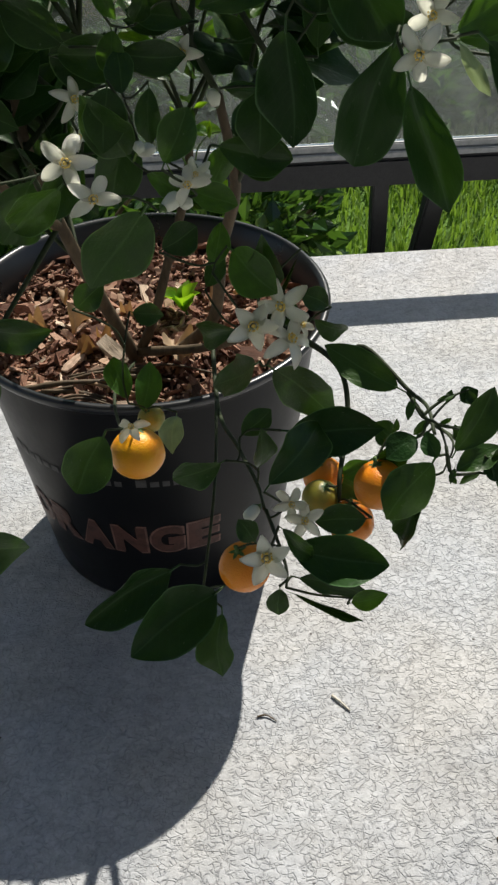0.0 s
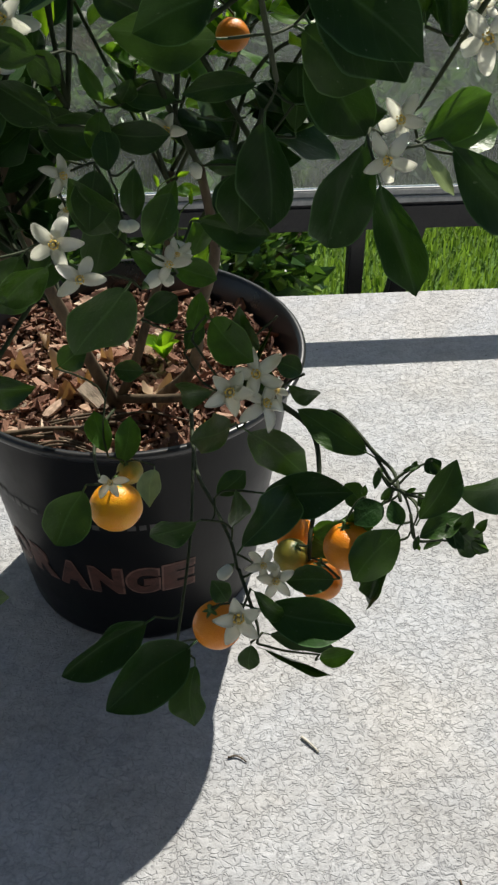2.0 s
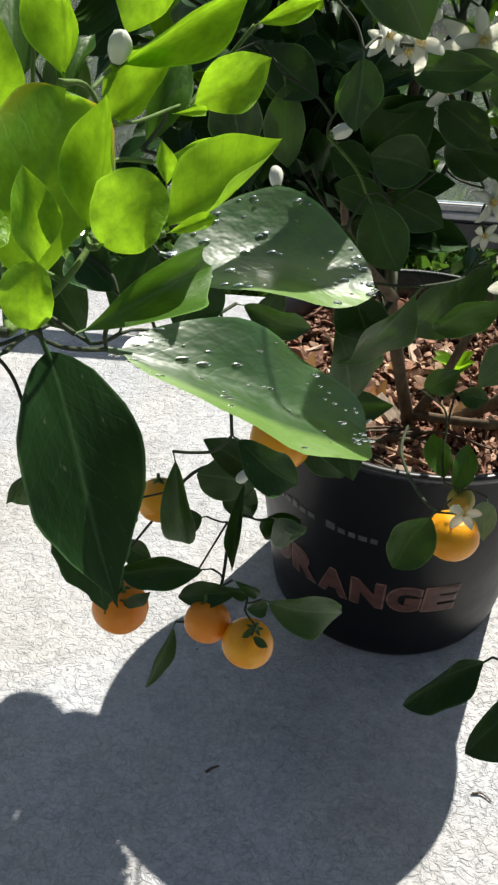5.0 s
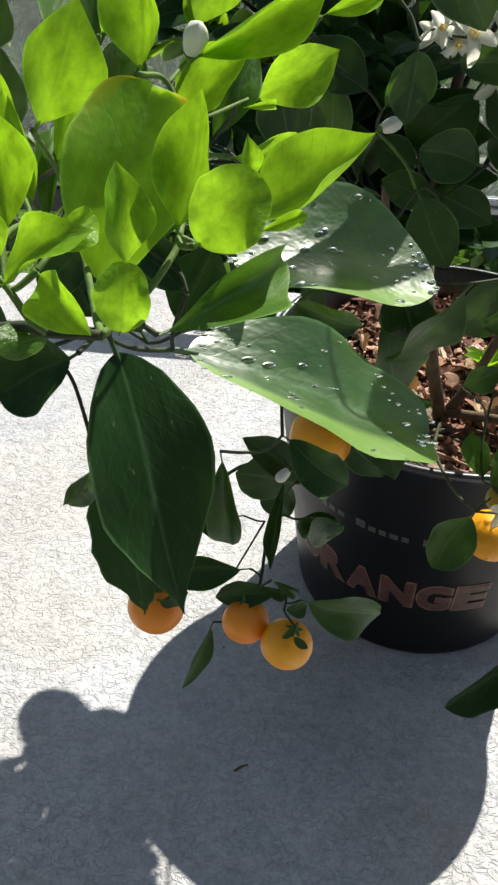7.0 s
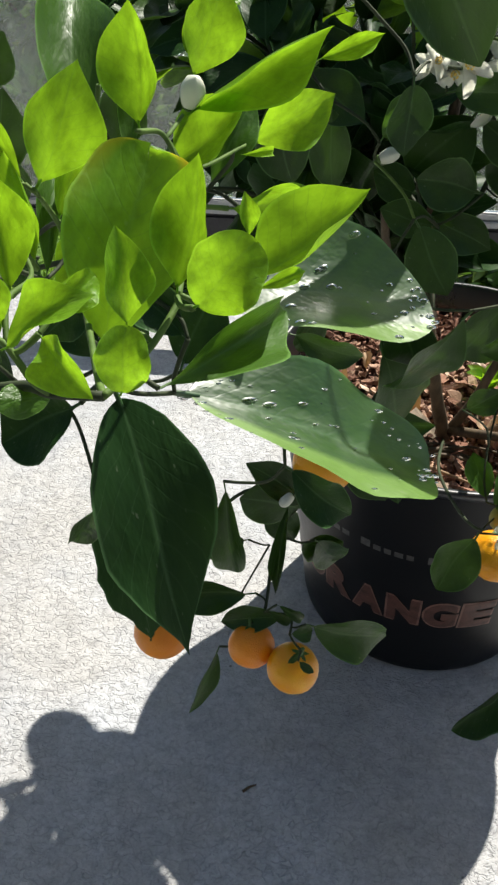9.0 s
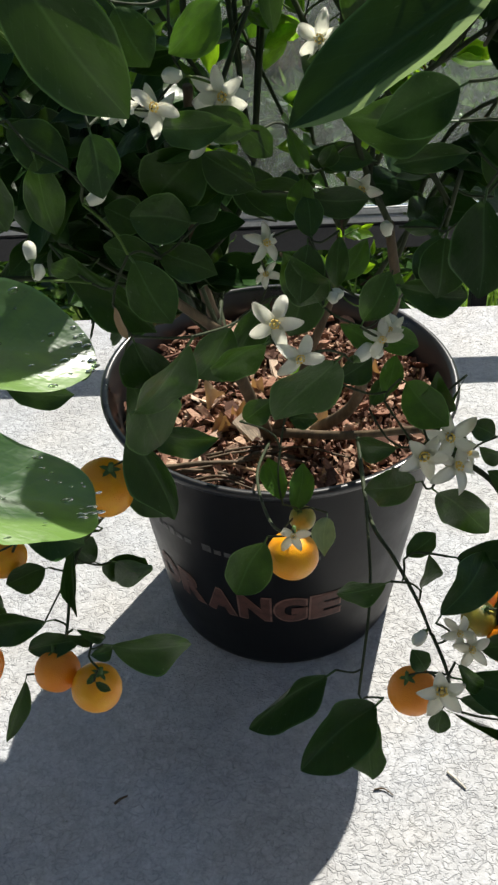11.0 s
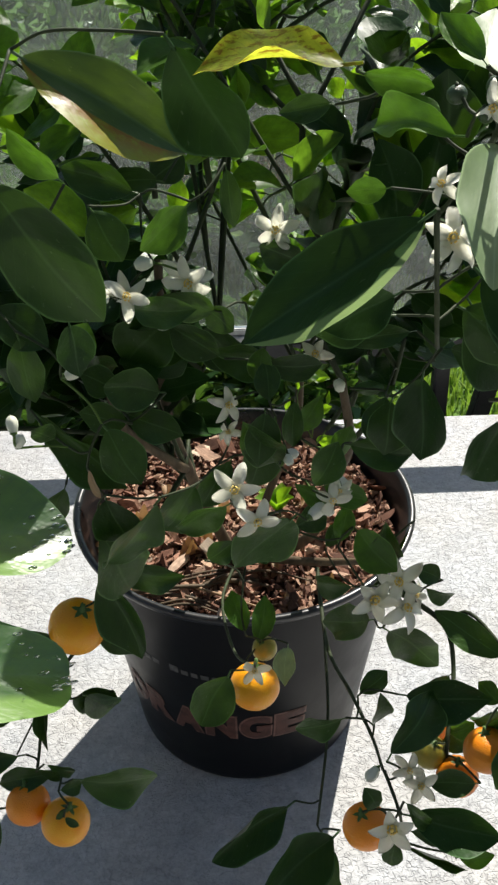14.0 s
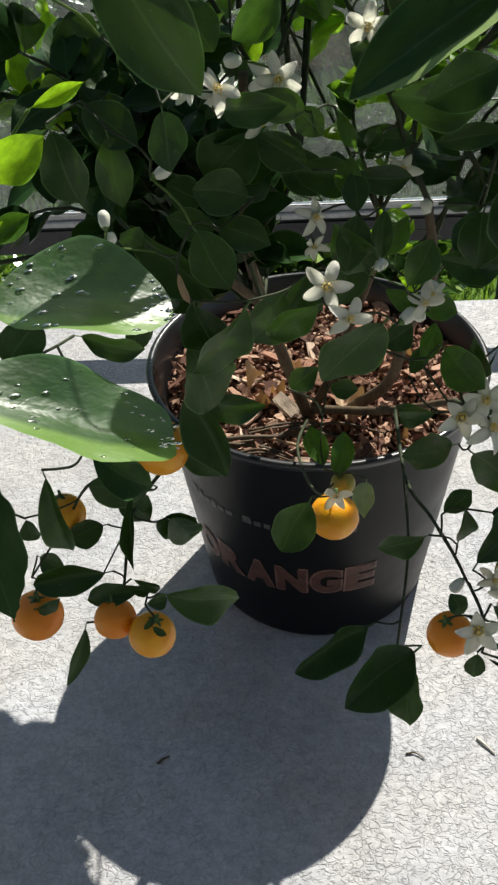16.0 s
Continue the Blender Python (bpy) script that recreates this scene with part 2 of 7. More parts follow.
def glass_material():
    m = Mat("dusty_glass", rough=0.04)
    glass = m.node("BsdfTransparent")
    glass.inputs[0].default_value = (0.80, 0.86, 0.84, 1)
    gloss = m.node("BsdfGlossy")
    gloss.inputs["Roughness"].default_value = 0.05
    dust = m.node("BsdfDiffuse")
    dust.inputs[0].default_value = (0.55, 0.55, 0.5, 1)
    at = m.coords()
    spot = m.grey(m.noise(at, 18.0, 6.0, 0.7), (0.35, 0.04), (0.75, 0.12))
    mx = m.node("MixShader")
    m.put(mx.inputs[0], m.node("Fresnel", IOR=1.5).outputs[0])
    m.t.links.new(glass.outputs[0], mx.inputs[1])
    m.t.links.new(gloss.outputs[0], mx.inputs[2])
    film = m.node("BsdfTranslucent")
    film.inputs[0].default_value = (0.52, 0.57, 0.54, 1)
    both = m.node("MixShader")
    both.inputs[0].default_value = 0.6
    m.t.links.new(dust.outputs[0], both.inputs[1])
    m.t.links.new(film.outputs[0], both.inputs[2])
    m2 = m.node("MixShader")
    m.put(m2.inputs[0], spot)
    m.t.links.new(mx.outputs[0], m2.inputs[1])
    m.t.links.new(both.outputs[0], m2.inputs[2])
    m.t.links.new(m2.outputs[0], m.t.nodes["Material Output"].inputs[0])
    return m.m


M_DECK = deck_material()
M_POT = plastic_black()
M_RIM = plastic_black("black_rim_plastic", 0.24, 0.42, 0.75)
M_PRINT = print_material("orange_print", (0.21, 0.115, 0.09))
M_PRINT_GREY = print_material("grey_print", (0.075, 0.072, 0.07))
M_SOIL = soil_material()
M_CHIP = bark_material()
M_DRY = dry_leaf_material()
M_LEAF = leaf_material("citrus_leaf", (0.015, 0.042, 0.008), (0.035, 0.083, 0.012), (0.12, 0.28, 0.012), 0.07)
M_YOUNG = leaf_material("young_citrus_leaf", (0.085, 0.21, 0.012), (0.15, 0.31, 0.02), (0.40, 0.72, 0.02), 0.52, 0.38, veins=0.3)
M_YOUNG_TIP = leaf_material("young_citrus_leaf_yellow_edged", (0.07, 0.19, 0.012), (0.12, 0.27, 0.02), (0.38, 0.70, 0.02), 0.50, 0.38, veins=0.3, tipped=True)
M_SICK = leaf_material("yellowing_leaf", (0.09, 0.16, 0.02), (0.20, 0.25, 0.03), (0.72, 0.80, 0.05), 0.68, 0.40, mottle=0.6)
M_TRUNK = bark_stem("woody_stem", (0.045, 0.032, 0.018), (0.15, 0.105, 0.06))
M_STEM_YOUNG = bark_stem("young_stem", (0.05, 0.10, 0.015), (0.12, 0.20, 0.035))
M_TWIG = bark_stem("green_twig", (0.016, 0.025, 0.009), (0.045, 0.062, 0.022))
M_PEEL = peel_material("ripe_peel", (0.86, 0.32, 0.004), (0.90, 0.40, 0.005), (0.90, 0.47, 0.008))
M_PEEL_DEEP = peel_material("deep_orange_peel", (0.82, 0.23, 0.008), (0.88, 0.31, 0.010), (0.80, 0.20, 0.008))
M_PEEL_GREEN = peel_material("unripe_peel", (0.22, 0.22, 0.03), (0.36, 0.28, 0.03), (0.5, 0.3, 0.03))
M_PETAL = petal_material()
M_STAMEN = plain("anther", (0.82, 0.56, 0.10), (0.93, 0.74, 0.24), 0.7, 300.0)
M_CALYX = plain("calyx_green", (0.05, 0.10, 0.02), (0.10, 0.18, 0.035), 0.55, 200.0)
M_RAIL = plain("black_powder_coat", (0.010, 0.010, 0.011), (0.022, 0.022, 0.024), 0.45, 300.0)
M_ALU = plain("weathered_aluminium", (0.36, 0.36, 0.355), (0.52, 0.52, 0.51), 0.6, 120.0, metal=0.2)
M_GLASS = glass_material()


# ---- building helpers ----
def mesh_of(bm, name, materials, smooth=True):
    me = bpy.data.meshes.new(name)
    bm.normal_update()
    bm.to_mesh(me)
    bm.free()
    for mt in materials if isinstance(materials, (list, tuple)) else [materials]:
        me.materials.append(mt)
    if smooth:
        me.polygons.foreach_set("use_smooth", [True] * len(me.polygons))
    return me


def put(name, data, parent=None, label="", m=None):
    ob = new(name, data)
    if m is not None:
        ob.matrix_basis = m
    ob.parent = parent
    return tagged(ob, label=label)


def part(name, bm, material, parent, label="", smooth=True):
    return put(name, mesh_of(bm, name, material, smooth), parent, label)


def thing(name, label, category, at=(0, 0, 0), group="", kind=""):
    ob = new(name)
    ob.empty_display_size = 0.05
    ob.location = at
    return tagged(ob, label, category, group, kind)


def lathe(bm, rings, steps=96, close=False):
    """A surface of revolution through (radius, z) pairs."""
    rows = []
    for r, z in rings:
        rows.append([bm.verts.new((r * math.cos(k * math.tau / steps), r * math.sin(k * math.tau / steps), z)) for k in range(steps)])
    for a, b in zip(rows, rows[1:]):
        for k in range(steps):
            n = (k + 1) % steps
            bm.faces.new((a[k], a[n], b[n], b[k]))
    if close:
        bm.faces.new(rows[-1])
        bm.faces.new(list(reversed(rows[0])))
    return bm


def box(bm, x0, y0, z0, x1, y1, z1, bevel=0.0):
    r = bmesh.ops.create_cube(bm, size=1.0)
    bmesh.ops.scale(bm, vec=(x1 - x0, y1 - y0, z1 - z0), verts=r["verts"])
    bmesh.ops.translate(bm, vec=((x0 + x1) / 2, (y0 + y1) / 2, (z0 + z1) / 2), verts=r["verts"])
    if bevel:
        es = list({e for v in r["verts"] for e in v.link_edges})
        bmesh.ops.bevel(bm, geom=es, offset=bevel, segments=2, affect="EDGES")
    return bm


def spline(points, steps=6):
    """Catmull-Rom through the points."""
    p = [Vector(q) for q in points]
    p = [2 * p[0] - p[1]] + p + [2 * p[-1] - p[-2]]
    out = []
    for i in range(1, len(p) - 2):
        for k in range(steps):
            t = k / steps
            a, b, c, d = p[i - 1:i + 3]
            out.append(0.5 * (2 * b + (c - a) * t + (2 * a - 5 * b + 4 * c - d) * t * t + (3 * b - a - 3 * c + d) * t ** 3))
    return out + [p[-2]]


def tube(bm, points, r0, r1, sides=8, wobble=0.0):
    """A tapered stem along the points, with closed ends."""
    pts = spline(points)
    side = Vector((0.3, 0.9, 0.2))
    rows = []
    for i, p in enumerate(pts):
        d = (pts[min(i + 1, len(pts) - 1)] - pts[max(i - 1, 0)]).normalized()
        side = (side - d * side.dot(d)).normalized()
        up = d.cross(side)
        f = i / (len(pts) - 1)
        r = r0 + (r1 - r0) * f
        if wobble:
            r *= 1 + wobble * noise.noise(p * 90)
        rows.append([bm.verts.new(p + r * (math.cos(k * math.tau / sides) * side + math.sin(k * math.tau / sides) * up)) for k in range(sides)])
    for a, b in zip(rows, rows[1:]):
        for k in range(sides):
            n = (k + 1) % sides
            bm.faces.new((a[k], a[n], b[n], b[k]))
    bm.faces.new(list(reversed(rows[0])))
    bm.faces.new(rows[-1])
    return bm


def axes(direction, face):
    """A turn whose y runs along direction and whose z leans towards face."""
    y = Vector(direction).normalized()
    z = Vector(face) - y * Vector(face).dot(y)
    if z.length < 1e-5:
        z = y.orthogonal()
    z.normalize()
    x = y.cross(z)
    return Matrix((x, y, z)).transposed().to_4x4()


# ---- ground, deck, railing ----
SLANT = radians(4.9)
EDGE = Matrix.Translation((0, 1.355, 0)) @ Matrix.Rotation(SLANT, 4, "Z")


def build_ground():
    bm = bmesh.new()
    r = bmesh.ops.create_grid(bm, x_segments=60, y_segments=60, size=60)
    for v in bm.verts:
        v.co.z = -0.62 + 0.05 * noise.noise(v.co * 0.4)
    m = Mat("lawn_soil", rough=0.9, spec=0.2)
    at = m.coords()
    m.colour(m.ramp(m.noise(at, 6.0, 6.0, 0.7), (0.3, (0.05, 0.10, 0.02)), (0.55, (0.10, 0.19, 0.03)), (0.8, (0.16, 0.25, 0.05))))
    m.bump(m.noise(at, 60.0, 5.0), 0.8, 0.02)
    ob = new("ground", mesh_of(bm, "ground", m.m))
    tagged(ob, "rough green lawn beyond the deck in sun", "lawn", kind="structure")


def build_deck():
    bm = bmesh.new()
    box(bm, -3.0, -3.2, -0.035, 3.0, 0.0, 0.0, 0.004)
    ob = new("deck_floor", mesh_of(bm, "deck_floor", M_DECK, smooth=False))
    ob.matrix_world = EDGE
    tagged(ob, "pale grey wrinkled deck floor with a worn non-slip coating", "deck floor", kind="structure")
    bm = bmesh.new()
    box(bm, -3.0, -0.06, -0.60, 3.0, -0.02, -0.039, 0.003)
    ob = new("deck_fascia", mesh_of(bm, "deck_fascia", M_RAIL, smooth=False))
    ob.matrix_world = EDGE
    tagged(ob, "dark painted fascia board under the deck edge", "fascia", kind="structure")


def build_railing():
    rail = thing("deck_railing", "black metal deck railing with framed glass panels", "railing")
    rail.matrix_world = EDGE
    bm = bmesh.new()
    box(bm, -2.6, -0.060, 0.143, 2.6, -0.032, 0.186, 0.004)
    part("bottom_rail", bm, M_RAIL, rail, "matt black metal bottom rail", False)
    bm = bmesh.new()
    box(bm, -2.6, -0.058, 0.1865, 2.6, -0.034, 0.196, 0.0015)
    box(bm, -2.6, -0.053, 0.1965, 2.6, -0.039, 0.208, 0.002)
    part("glass_channel", bm, M_ALU, rail, "weathered aluminium glass channel", False)
    bm = bmesh.new()
    box(bm, -2.6, -0.049, 0.2083, 2.6, -0.043, 1.0)
    g = part("glass_panel", bm, M_GLASS, rail, "dusty clear glass panel", False)
    g.visible_shadow = False
    for x0, wide, lean in ((0.222, 0.014, -0.02), (0.322, 0.017, 0.16)):
        bm = bmesh.new()
        box(bm, -wide, 0.095, -0.68, wide, 0.125, 0.088, 0.003)
        for v in bm.verts:
            v.co.x += x0 + lean * (v.co.z - 0.05)
        part("picket", bm, M_RAIL, rail, "", False)


def build_unseen_wall():
    # Added out of view: dark siding keeps low sky out of pot and glass.
    bm = bmesh.new()
    box(bm, -4.0, -1.45, -0.62, 4.0, -1.30, 3.0)
    for k in range(18):
        box(bm, -4.0, -1.303, 0.02 + k * 0.165, 4.0, -1.288, 0.02 + k * 0.165 + 0.158, 0.003)
    m = Mat("painted_siding", rough=0.6, spec=0.4)
    at = m.coords()
    m.colour(m.ramp(m.noise(at, 5.0, 5.0), (0.3, (0.06, 0.065, 0.075)), (0.7, (0.085, 0.09, 0.10))))
    m.bump(m.noise(m.coords(scale=(2, 30, 60)), 1.0, 4.0), 0.2, 0.002)
    ob = new("wall_house", mesh_of(bm, "wall_house", m.m, smooth=False))
    tagged(ob, "plain dark grey lap-sided wall, unseen, added to close off the low sky", "house wall", kind="structure")


build_unseen_wall()
build_ground()
build_deck()
build_railing()

# ---- the pot ----
POT = Vector((-0.106, 0.755, 0.0))
RIM, BASE, TALL = 0.174, 0.128, 0.294


def pot_radius(z):
    return BASE + (RIM - 0.012 - BASE) * min(1.0, z / (TALL - 0.03))


def build_pot():
    pot = thing("plant_pot", "black plastic nursery pot with faded orange print on the deck", "plant pot", POT)
    bm = bmesh.new()
    rings = [(0.0005, 0.004), (BASE - 0.012, 0.004), (BASE - 0.010, 0.0), (BASE - 0.003, 0.0), (BASE, 0.004)]
    rings += [(pot_radius(z), z) for z in (0.01, 0.03, 0.034, 0.08, 0.14, 0.20, 0.25, TALL - 0.030)]
    rings += [(RIM - 0.0108, TALL - 0.020), (RIM - 0.0098, TALL - 0.013), (RIM - 0.0070, TALL - 0.0105)]
    lathe(bm, rings)
    part("body", bm, M_POT, pot)
    bm = bmesh.new()
    rings = [(RIM - 0.0071, TALL - 0.0107), (RIM - 0.0022, TALL - 0.0092), (RIM, TALL - 0.006), (RIM + 0.001, TALL - 0.002), (RIM - 0.001, TALL),
             (RIM - 0.005, TALL), (RIM - 0.007, TALL - 0.004), (RIM - 0.0125, TALL - 0.014), (RIM - 0.0165, TALL - 0.034), (RIM - 0.0225, TALL - 0.07)]
    lathe(bm, rings)
    part("rim", bm, M_RIM, pot, "rolled black plastic rim")
    return pot


pot = build_pot()


def letter_mesh(ch):
    """One printed letter as a thin raised mesh, from the built-in font."""
    cu = bpy.data.curves.new("letter", "FONT")
    cu.body, cu.size, cu.extrude, cu.offset, cu.resolution_u = ch, 1.0, 0.0, 0.062, 6
    ob = bpy.data.objects.new("letter", cu)
    scene.collection.objects.link(ob)
    bpy.context.view_layer.update()
    me = bpy.data.meshes.new_from_object(ob.evaluated_get(bpy.context.evaluated_depsgraph_get()))
    bpy.data.objects.remove(ob)
    return me


def print_letter(ch, angle, wide, z0, tall, proud, material, name="letter"):
    """Wraps a letter on the pot, centred at an angle (degrees from the front)."""
    me = letter_mesh(ch)
    bm = bmesh.new()
    bm.from_mesh(me)
    bmesh.ops.triangulate(bm, faces=bm.faces[:])
    for _ in range(2):
        bmesh.ops.subdivide_edges(bm, edges=[e for e in bm.edges if e.calc_length() > 0.16], cuts=1)
    xs = [v.co.x for v in bm.verts]
    ys = [v.co.y for v in bm.verts]
    x0, x1, y0, y1 = min(xs), max(xs), min(ys), max(ys)
    for v in bm.verts:
        a = radians(angle + wide * ((v.co.x - x0) / (x1 - x0) - 0.5))
        z = z0 + tall * (v.co.y - y0) / (y1 - y0)
        r = pot_radius(z) + proud
        v.co = (r * math.sin(a), -r * math.cos(a), z)
    part(name, bm, material, pot, "", False)


def print_bar(a0, a1, z0, z1, proud, material):
    bm = bmesh.new()
    n = 6
    rows = []
    for k in range(n + 1):
        a = radians(a0 + (a1 - a0) * k / n)
        rows.append([bm.verts.new(((pot_radius(z) + proud) * math.sin(a), -(pot_radius(z) + proud) * math.cos(a), z)) for z in (z0, z1)])
    for p, q in zip(rows, rows[1:]):
        bm.faces.new((p[0], q[0], q[1], p[1]))
    part("print_bar", bm, material, pot, "", False)


def build_print():
    for k, ch in enumerate("ORANGE"):
        print_letter(ch, TEXT_A0 + k * TEXT_STEP, TEXT_STEP * 0.97, TEXT_Z, TEXT_TALL, 0.0006, M_PRINT)
        print_letter(ch, TEXT_A0 + k * TEXT_STEP, TEXT_STEP * 0.86, TEXT_Z + 0.002, TEXT_TALL - 0.004, 0.0010, M_PRINT_DARK)
    rnd = random.Random(4)
    a = -54.0
    for count in (6, 5, 5):
        for k in range(count):
            w = rnd.uniform(2.3, 3.2) if k else 3.6
            low = rnd.choice((0.0, 0.0, 0.0, 0.0025))
            print_bar(a, a + w, 0.1865 - 0.5 * low, 0.1965 if k == 0 else 0.1935 + low, 0.0006, M_PRINT_GREY)
            a += w + 1.2
        a += 3.6


TEXT_A0, TEXT_STEP, TEXT_Z, TEXT_TALL = -51.5, 14.5, 0.087, 0.042
M_PRINT_DARK = print_material("orange_print_core", (0.10, 0.040, 0.028))
build_print()

# ---- the tree ----
tree = thing("citrus_tree", "small bushy orange tree with white blossom and ripe fruit", "citrus tree", (POT.x, POT.y, 0.26))
ROOT = Matrix.Translation((-POT.x, -POT.y, -0.26))
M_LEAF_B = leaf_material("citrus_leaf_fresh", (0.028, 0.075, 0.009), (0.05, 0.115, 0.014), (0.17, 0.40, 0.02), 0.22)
# Sunny and dark copies of the leaf carry crown light and shade in colour.
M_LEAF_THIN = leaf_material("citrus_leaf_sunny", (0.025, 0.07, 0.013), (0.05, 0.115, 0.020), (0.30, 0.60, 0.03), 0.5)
M_LEAF_WET = leaf_material("citrus_leaf_wet", (0.014, 0.050, 0.010), (0.027, 0.080, 0.017), (0.24, 0.48, 0.03), 0.22, 0.37, spec=1.0, relief=0.10, waves=0.6, lit_low=0.72)
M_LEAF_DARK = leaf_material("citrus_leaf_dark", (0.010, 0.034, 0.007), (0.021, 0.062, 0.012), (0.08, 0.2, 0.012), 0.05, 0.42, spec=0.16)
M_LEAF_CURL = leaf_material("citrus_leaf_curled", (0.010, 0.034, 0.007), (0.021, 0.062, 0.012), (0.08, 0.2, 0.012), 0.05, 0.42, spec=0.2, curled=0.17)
M_LEAF_SICK = leaf_material("citrus_leaf_spotted", (0.035, 0.075, 0.02), (0.06, 0.115, 0.025), (0.22, 0.36, 0.03), 0.14, 0.32, mottle=0.3, spec=0.5)
M_LEAF_RUST = leaf_material("citrus_leaf_rusty_edge", (0.022, 0.058, 0.022), (0.042, 0.09, 0.032), (0.22, 0.36, 0.03), 0.14, 0.38, spec=0.25, rusty=0.71)
M_PALE = leaf_material("pale_citrus_leaf", (0.15, 0.23, 0.10), (0.24, 0.33, 0.16), (0.40, 0.5, 0.2), 0.25, 0.42, spec=0.45, relief=0.03, veins=0.05, waves=0.15)


def leaf_mesh(seed, fold, arch, wave, full=0.66, stalk=0.10, side=0.0, lobes=0.0, sharp=0.2, notch=0.0, teeth=0.004):
    """A unit citrus leaf: stalk at the origin, tip at y = 1; side folds one half up more than the other, notch dents the tip, teeth roughen the margin."""
    rnd = random.Random(seed)
    bm = bmesh.new()
    uv = bm.loops.layers.uv.new("UVMap")
    nu, nv = 24, 8
    lobes = lobes or rnd.uniform(0.92, 1.12)
    ph = rnd.uniform(0, 6)
    grid = []
    for i in range(nu + 1):
        u = 0.5 - 0.5 * math.cos(math.pi * i / nu)
        y = stalk + (1 - stalk) * u
        f = min(1.0, max(0.0, (u - 0.5) / 0.5))
        half = 0.5 * (math.sin(math.pi * u ** lobes) ** (full + sharp * f * f * (3 - 2 * f)) if 0 < u < 1 else 0.0)
        half = max(half, 0.02 if u < 0.5 else 0.004)
        row = []
        for j in range(nv + 1):
            s = 2 * j / nv - 1
            x = s * half
            up = fold + max(0.0, side if s > 0 else -side)
            z = arch * 4 * u * (1 - u) + up * abs(s) ** (1.25 if side else 1.7) * half * 2 * (0.5 + 0.5 * math.sin(math.pi * u))
            z += wave * s * s * math.sin(9 * u + ph + (2 if s > 0 else 0)) * half
            x += 0.03 * math.sin(5 * u + ph) + 0.012 * s * math.sin(21 * u + 2 * ph) * half
            x += s * s * s * (0.035 * noise.noise(Vector((6 * u, ph, s))) * half + teeth * noise.noise(Vector((38 * u, 3 * ph, s))))
            dent = notch * u ** 6 * (max(0.0, 1 - 2.2 * abs(s)) + 0.25 * max(0.0, s))
            row.append(bm.verts.new((x, y - dent, z)))
        grid.append(row)
    for i in range(nu):
        for j in range(nv):
            f = bm.faces.new((grid[i][j], grid[i][j + 1], grid[i + 1][j + 1], grid[i + 1][j]))
            for l, (a, b) in zip(f.loops, ((i, j), (i, j + 1), (i + 1, j + 1), (i + 1, j))):
                l[uv].uv = ((grid[a][0].co.y - stalk) / (1 - stalk), b / nv)
    zoff = grid[0][nv // 2].co.z
    r = 0.014
    ring0 = [bm.verts.new((r * 1.6 * math.cos(k * math.tau / 6), 0.0, r * math.sin(k * math.tau / 6))) for k in range(6)]
    ring1 = [bm.verts.new((0.03 * math.sin(ph) + r * 1.6 * math.cos(k * math.tau / 6), stalk + 0.03, zoff + r * math.sin(k * math.tau / 6))) for k in range(6)]
    for k in range(6):
        f = bm.faces.new((ring0[k], ring0[(k + 1) % 6], ring1[(k + 1) % 6], ring1[k]))
        for l in f.loops:
            l[uv].uv = (0.02, 0.5)
    return bm


LEAF_SHAPES = {}
SHAPES = ((1, 0.10, 0.05, 0.06), (2, 0.18, 0.08, 0.08), (3, 0.05, -0.05, 0.10), (4, 0.30, 0.06, 0.06), (5, 0.13, 0.10, 0.14), (6, -0.10, 0.05, 0.10), (7, 0.20, -0.07, 0.07), (8, -0.09, 0.05, 0.12), (9, 0.12, 0.06, 0.12, 0.5, 0.1, 0.0, 0.0, -0.1), (10, 0.01, 0.04, 0.09, 0.62, 0.06, 0.30), (11, 0.02, 0.05, 0.10, 0.7, 0.06, -0.3), (12, 0.05, -0.05, 0.07, 0.62, 0.04, 0.0, 0.72, 0.1), (13, 0.02, 0.03, 0.08, 0.62, 0.06, 0.06), (14, 0.24, 0.09, 0.14, 0.86, 0.06, 0.0, 1.08, 0.3), (15, 0.34, -0.08, 0.12, 0.90, 0.06, 0.0, 1.02, 0.3), (16, 0.22, 0.12, 0.18, 0.82, 0.06, 0.0, 1.1, 0.25),
          (17, 0.10, 0.05, 0.12, 0.50, 0.05, 0.0, 1.40, -0.22, 0.09, 0.008), (18, 0.20, 0.12, 0.16, 0.50, 0.05, 0.0, 1.10, -0.12, 0.03), (19, 0.06, 0.04, 0.08, 0.82, 0.05, 0.0, 0.75, 0.45, 0.0, 0.012), (20, 0.06, 0.05, 0.08, 0.70, 0.05, 0.0, 0.8, 0.35, 0.0, 0.06),
          (21, 0.14, 0.09, 0.10, 0.72, 0.10, 0.0, 0.95, 0.3), (22, 0.22, -0.05, 0.14, 0.62, 0.10, 0.0, 1.1, 0.15), (23, 0.08, 0.12, 0.18, 0.70, 0.10, 0.12, 1.0, 0.3),
          (24, 0.02, 0.04, 0.09, 0.52, 0.05, 0.22, 1.12, -0.16), (25, 0.14, 0.04, 0.06, 0.52, 0.05, 0.0, 1.05, -0.05),
          (26, 0.07, 0.05, 0.08, 0.60, 0.02, 0.0, 0.78, 0.05))
JOINTS = []
WOOD = []
rnd_leaf = random.Random(11)


